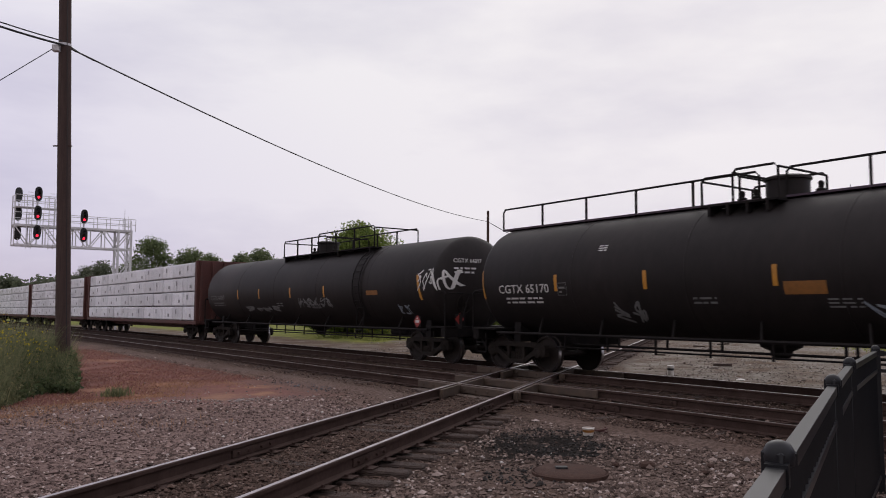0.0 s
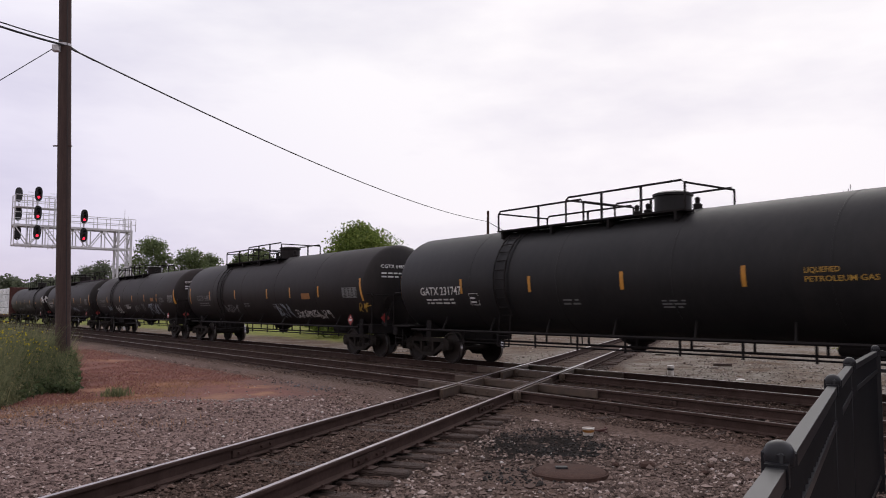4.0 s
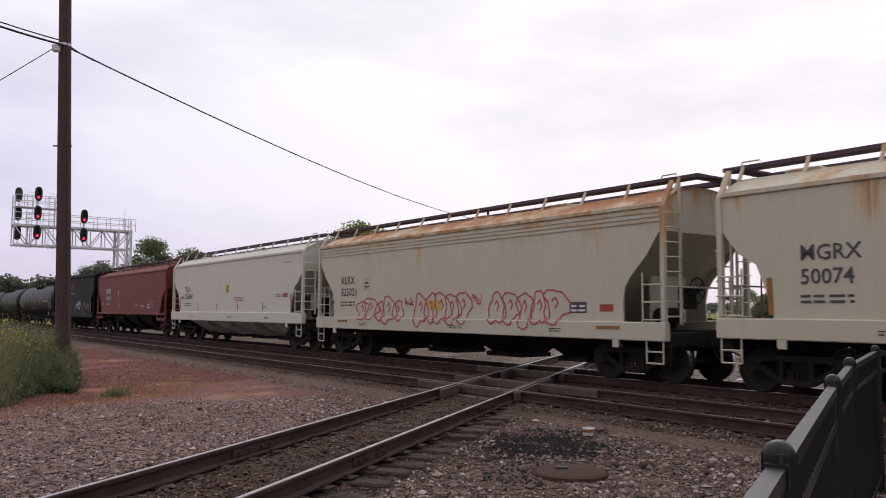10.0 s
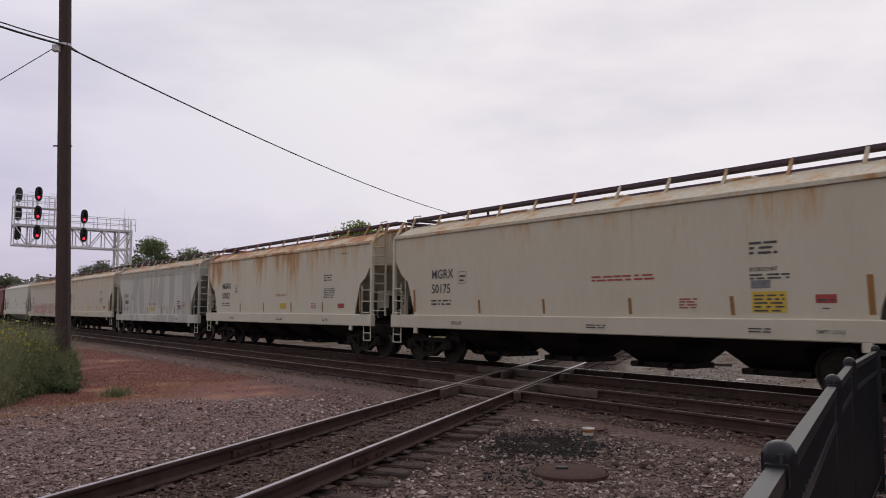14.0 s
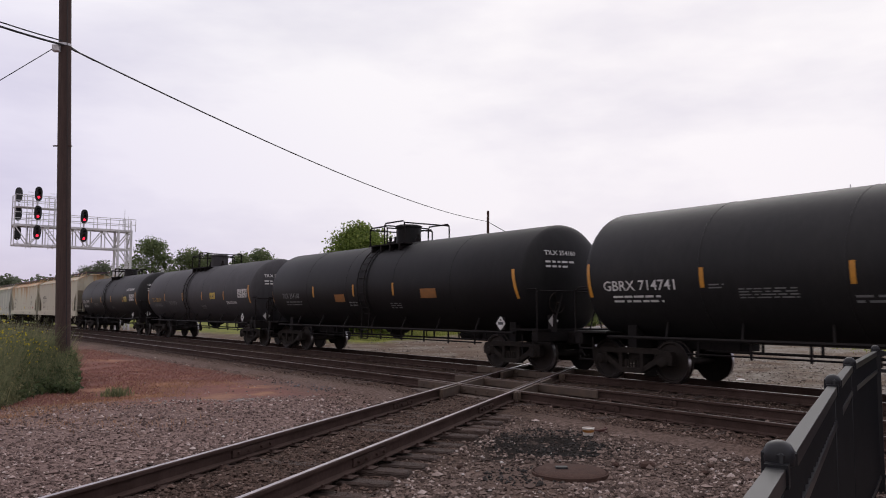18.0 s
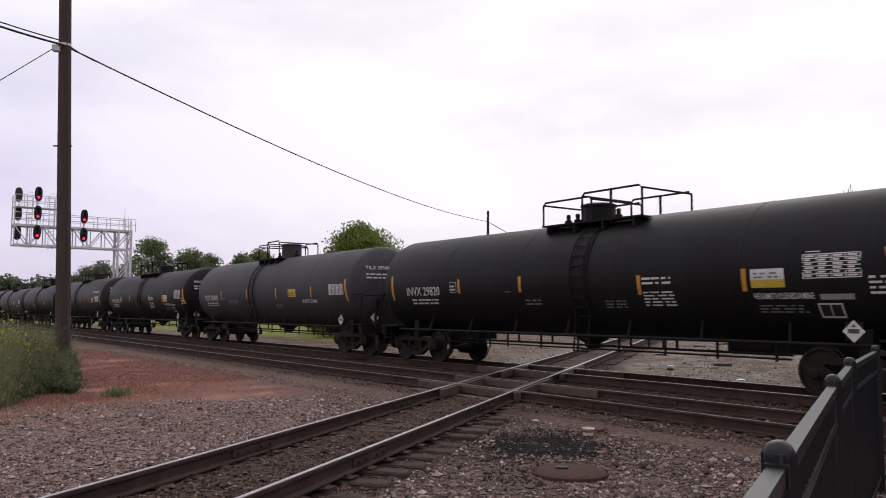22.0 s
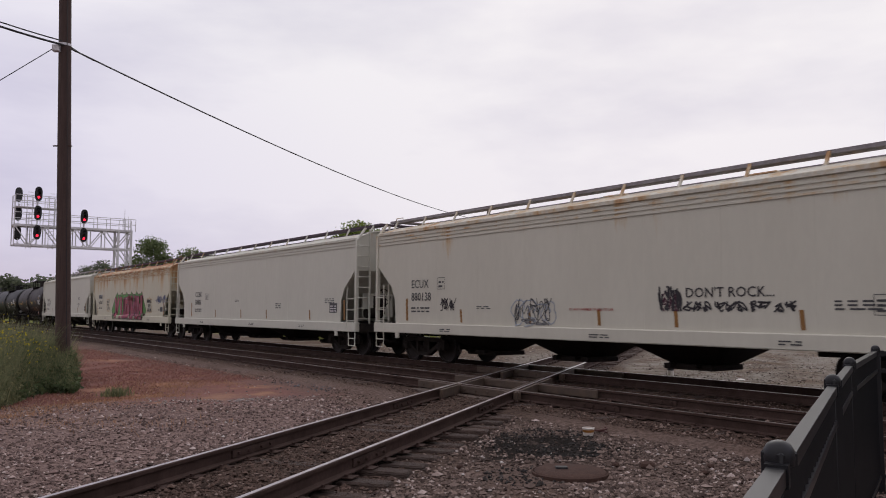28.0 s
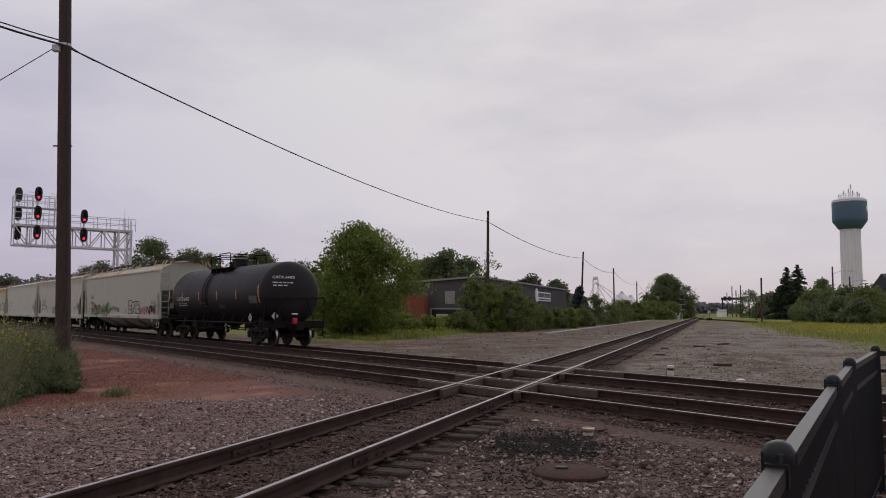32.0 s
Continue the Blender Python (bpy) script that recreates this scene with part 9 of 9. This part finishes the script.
def water_tower():
    ob = thing("water_tower", Matrix.Translation(far_point(1508, 290.0, GROUND)), "tall water tower with a slate-blue tank on a white fluted column", "water tower")
    n, rings = 120, []
    for z, r in ((-0.5, 3.6), (2.0, 3.45), (31.5, 3.25), (32.5, 3.3)):
        rings.append([((r + (0.22 if j % 6 < 3 else -0.16)) * math.cos(2 * math.pi * j / n), (r + (0.22 if j % 6 < 3 else -0.16)) * math.sin(2 * math.pi * j / n), z) for j in range(n)])
    part("column", Geo().loft(rings), M["tower_white"], ob, "white fluted column")
    part("tank", Geo().lathe([(3.7, 32.4), (4.0, 32.6), (5.8, 35.2), (5.9, 36.0), (5.9, 42.4), (5.7, 43.0), (4.9, 43.6), (0.5, 44.4)], 48), M["blue_tank"], ob, "slate-blue steel tank")
    part("roof", Geo().lathe([(5.93, 42.3), (5.8, 43.05), (4.9, 43.75), (0.3, 44.6)], 48), M["galv"], ob, "pale roof of the tank")
    g = Geo()
    for i in range(16):
        a = 2 * math.pi * i / 16
        g.tube([(3.6 * math.cos(a), 3.6 * math.sin(a), 43.9), (3.6 * math.cos(a), 3.6 * math.sin(a), 45.4)], 0.06, 5)
    for z in (44.7, 45.4):
        g.tube([(3.6 * math.cos(2 * math.pi * i / 24), 3.6 * math.sin(2 * math.pi * i / 24), z) for i in range(25)], 0.05, 5)
    part("roof_railing", g, M["galv"], ob)
    for x, h in ((-2.4, 46.6), (-0.6, 47.4), (0.9, 46.8), (0.2, 49.0), (2.6, 46.4)):
        part("antenna", Geo().tube([(x, -1.0, 43.9), (x, -1.0, h)], 0.09, 5).box(x - 0.22, x + 0.22, -1.1, -0.9, h - 1.6, h - 0.3), M["galv"], ob, "antenna on the tank's roof")
    g = Geo()
    rows = []
    for i in range(8):
        a = radians(-50 + i * 4.2)
        zz = 39.0 + 1.3 * math.sin(i * 0.9)
        rows.append([(5.95 * math.cos(a), 5.95 * math.sin(a), zz - 0.5), (5.95 * math.cos(a), 5.95 * math.sin(a), zz + 0.45), (5.85 * math.cos(a), 5.85 * math.sin(a), zz + 0.45), (5.85 * math.cos(a), 5.85 * math.sin(a), zz - 0.5)])
    g.loft(rows)
    part("emblem", g, M["tower_white"], ob, "white painted emblem")


water_tower()


def silos():
    for px, d, r, h, cone in ((1100, 235, 3.0, 5.2, 2.0), (1116, 245, 2.6, 4.6, 1.7)):
        ob = thing("grain_bin", Matrix.Translation(far_point(px, d, GROUND)), "round galvanised grain bin with a conical roof", "grain bin", "grain bins")
        part("bin_wall", Geo().lathe([(r, 0), (r, h)], 32), M["galv"], ob)
        part("bin_roof", Geo().lathe([(r + 0.1, h), (0.6, h + cone), (0.5, h + cone + 0.6)], 32), M["galv"], ob)
    for px, d, h in ((1054, 215, 10.4),):
        ob = thing("elevator_leg", Matrix.Translation(far_point(px, d, GROUND)), "pale steel grain elevator leg with chutes", "grain elevator", "grain elevators")
        for x in (-0.7, 0.7):
            for y in (-0.7, 0.7):
                part("leg_post", Geo().beam((x, y, -0.2), (x, y, h), 0.10, 0.10), M["galv"], ob)
        g = Geo()
        for i in range(6):
            g.beam((-0.7, -0.7, h * i / 6), (0.7, -0.7, h * (i + 1) / 6), 0.06, 0.06)
            g.beam((0.7, -0.7, h * i / 6), (-0.7, -0.7, h * (i + 1) / 6), 0.06, 0.06)
        part("leg_bracing", g, M["tower_white"], ob)["kind"] = "stuff"
        part("head_house", Geo().box(-0.6, 0.6, -0.6, 0.6, h, h + 0.9, 0.1), M["tower_white"], ob)
        for q, z in ((9.0, 1.5), (13.0, 2.0), (5.5, 0.8), (-3.5, 1.0)):
            part("chute", Geo().tube([(0, 0, h - 0.6), (q, 2, z)], 0.08, 6), M["galv"], ob, "sloping chute pipe")


silos()


def street_lamp(px, d, h, reach):
    ob = thing("street_lamp", Matrix.Translation(far_point(px, d, GROUND)), "wooden street lamp pole with an arm", "street lamp", "street lamps")
    part("lamp_pole", Geo().tube([(0, 0, -0.2), (0, 0, h)], [0.18, 0.13], 8), M["pole"], ob)
    part("lamp_arm", Geo().tube([(0, 0, h - 1.3), (reach * 0.5, 0, h - 0.75), (reach, 0, h - 0.7)], 0.06, 6), M["galv"], ob)
    part("lamp_head", Geo().box(reach - 0.1, reach + 0.7, -0.18, 0.18, h - 0.85, h - 0.62, 0.04), M["galv"], ob)


street_lamp(1474, 140, 9.9, 3.0)
street_lamp(1504, 150, 8.6, 2.4)
for px, d, h in ((1347, 150, 8.3), (1310, 260, 10.6), (1295, 330, 12.5), (1286, 380, 11.0), (1302, 300, 10.0), (1437 - 100, 190, 4.0)):
    pole(far_point(px, d, GROUND), h, 0.16 + d * 0.0002, 0.12 + d * 0.0002, (0.05, 0))


def far_signal(px, d):
    ob = thing("branch_signal", Matrix.Translation(far_point(px, d, GROUND)), "low trackside signal with stacked black heads", "railway signal")
    part("signal_mast", Geo().tube([(0, 0, -0.2), (0, 0, 6.0)], 0.10, 8), M["galv"], ob)
    part("signal_ladder", Geo().beam((-0.32, 0, 0.0), (-0.32, 0, 5.6), 0.07, 0.07).beam((-0.75, 0, 2.35), (0.75, 0, 2.35), 0.08, 0.08).beam((-0.75, 0, 3.62), (0.75, 0, 3.62), 0.08, 0.08).beam((-0.75, 0, 4.85), (0.75, 0, 4.85), 0.08, 0.08), M["galv"], ob, "pale ladder and head brackets")
    for z in (3.0, 4.2, 5.4):
        part("signal_head", Geo().box(-0.45, 0.45, -0.2, -0.1, z - 0.5, z + 0.5, 0.05), M["signal_black"], ob)
    part("relay_case", Geo().box(-1.6, -0.6, -0.4, 0.4, -0.1, 1.6, 0.04), M["galv"], ob, "grey relay case")


far_signal(1206, 190)


def gantry():
    ob = thing("far_signal_gantry", Matrix.Translation(far_point(1278, 360, GROUND)), "far signal gantry over the branch line", "signal gantry")
    for x in (0.0, 9.0):
        part("gantry_post", Geo().beam((x, 0, -0.3), (x, 0, 8.0), 0.5, 0.5), M["signal_black"], ob)
    part("gantry_beam", Geo().box(-0.6, 9.6, -0.3, 0.3, 7.4, 8.4), M["signal_black"], ob)
    for x in (1.0, 3.0):
        part("signal_head", Geo().box(x - 0.6, x + 0.6, -0.6, -0.3, 6.9, 8.9, 0.1), M["signal_black"], ob)


gantry()
shed = thing("white_shed", Matrix.Translation(far_point(1276, 300, GROUND)), "small white trackside shed", "shed")
part("shed_wall", Geo().box(-1.4, 1.4, -1.4, 1.4, -0.3, 2.2), M["tower_white"], shed)
part("shed_roof", Geo().prism([(-1.6, 2.15), (1.6, 2.15), (0, 2.8)], -1.6, 1.6, "x"), M["roof_edge"], shed)


def house():
    ob = thing("house", Matrix.Translation(far_point(1590, 150, GROUND)), "blue-grey house with a dark pitched roof", "house")
    wall = material("blue_grey_siding", (0.075, 0.075, 0.095), 0.8, second=(0.06, 0.06, 0.075), scale=2)
    part("wall", Geo().box(-2.6, 7.0, -4, 4, -0.3, 6.2), wall, ob, "blue-grey siding")
    part("roof", Geo().prism([(-4.6, 6.1), (4.6, 6.1), (0, 9.2)], -3.2, 7.4, "x"), M["signal_black"], ob, "dark pitched roof")
    part("wing", Geo().box(-4.6, -2.6, -4, 2, -0.3, 4.6), wall, ob)
    part("garage", Geo().box(-9.0, -4.6, -5, 3, -0.3, 2.6), M["galv"], ob, "pale low garage")
    for x in (-1.0, 2.0):
        w = part("window", Geo().box(x, x + 1.2, -4.06, -4.0, 3.6, 5.2), M["glass_dark"], ob, "dark window")
        part("window_frame", Geo().box(x - 0.1, x, -4.1, -4.0, 3.5, 5.3).box(x + 1.2, x + 1.3, -4.1, -4.0, 3.5, 5.3).box(x - 0.1, x + 1.3, -4.1, -4.0, 5.2, 5.32), M["tower_white"], w)


house()


def kerb_and_siding():
    g = Geo().box(62, 205, 12.7 - 0.2, 12.7 + 0.2, GROUND - 0.1, GROUND + 0.10, 0.02)
    solid("kerb", g, M["concrete"], "low pale concrete edging along the yard road", "kerb", kind="structure", m=pose(0, 0, 0, 0, 0, TURN_B))
    t = thing("track_4", pose(57.0, 156, GROUND + 0.18, 0, 0, 81.0), "distant siding track joining the branch", "railway track", kind="structure")
    for y in (-0.75, 0.75):
        part("rail", Geo().box(-48, 48, y - 0.05, y + 0.05, -0.16, 0.02), M["rail"], t)
    g = Geo()
    for i in range(150):
        g.box(-48 + i * 0.64, -48 + i * 0.64 + 0.24, -1.3, 1.3, -0.30, -0.15)
    rows = part("tie_row", g, M["tie"], t)
    rows["kind"] = "stuff"
    s = thing("switch_stand", Matrix.Translation(far_point(1254, 170, GROUND)), "dark switch stand with a pale target", "switch stand")
    part("stand_base", Geo().box(-0.5, 0.5, -0.4, 0.4, -0.1, 0.5, 0.05), M["bogie"], s)
    part("stand_mast", Geo().tube([(0, 0, 0.4), (0, 0, 1.9)], 0.05, 6), M["bogie"], s)
    part("target", Geo().box(-0.3, 0.3, -0.03, 0.03, 1.5, 2.1), M["galv"], s)


kerb_and_siding()


def motions():
    """The whole train runs along the far main track."""
    for car in CARS:
        rows = []
        for i in range(17):
            t = i * 2.0
            rows.append((t, pose(*on_a(FAR_D, car.middle + run(t)), 0, 0, TURN_A)))
        walk(car.root, rows)


motions()
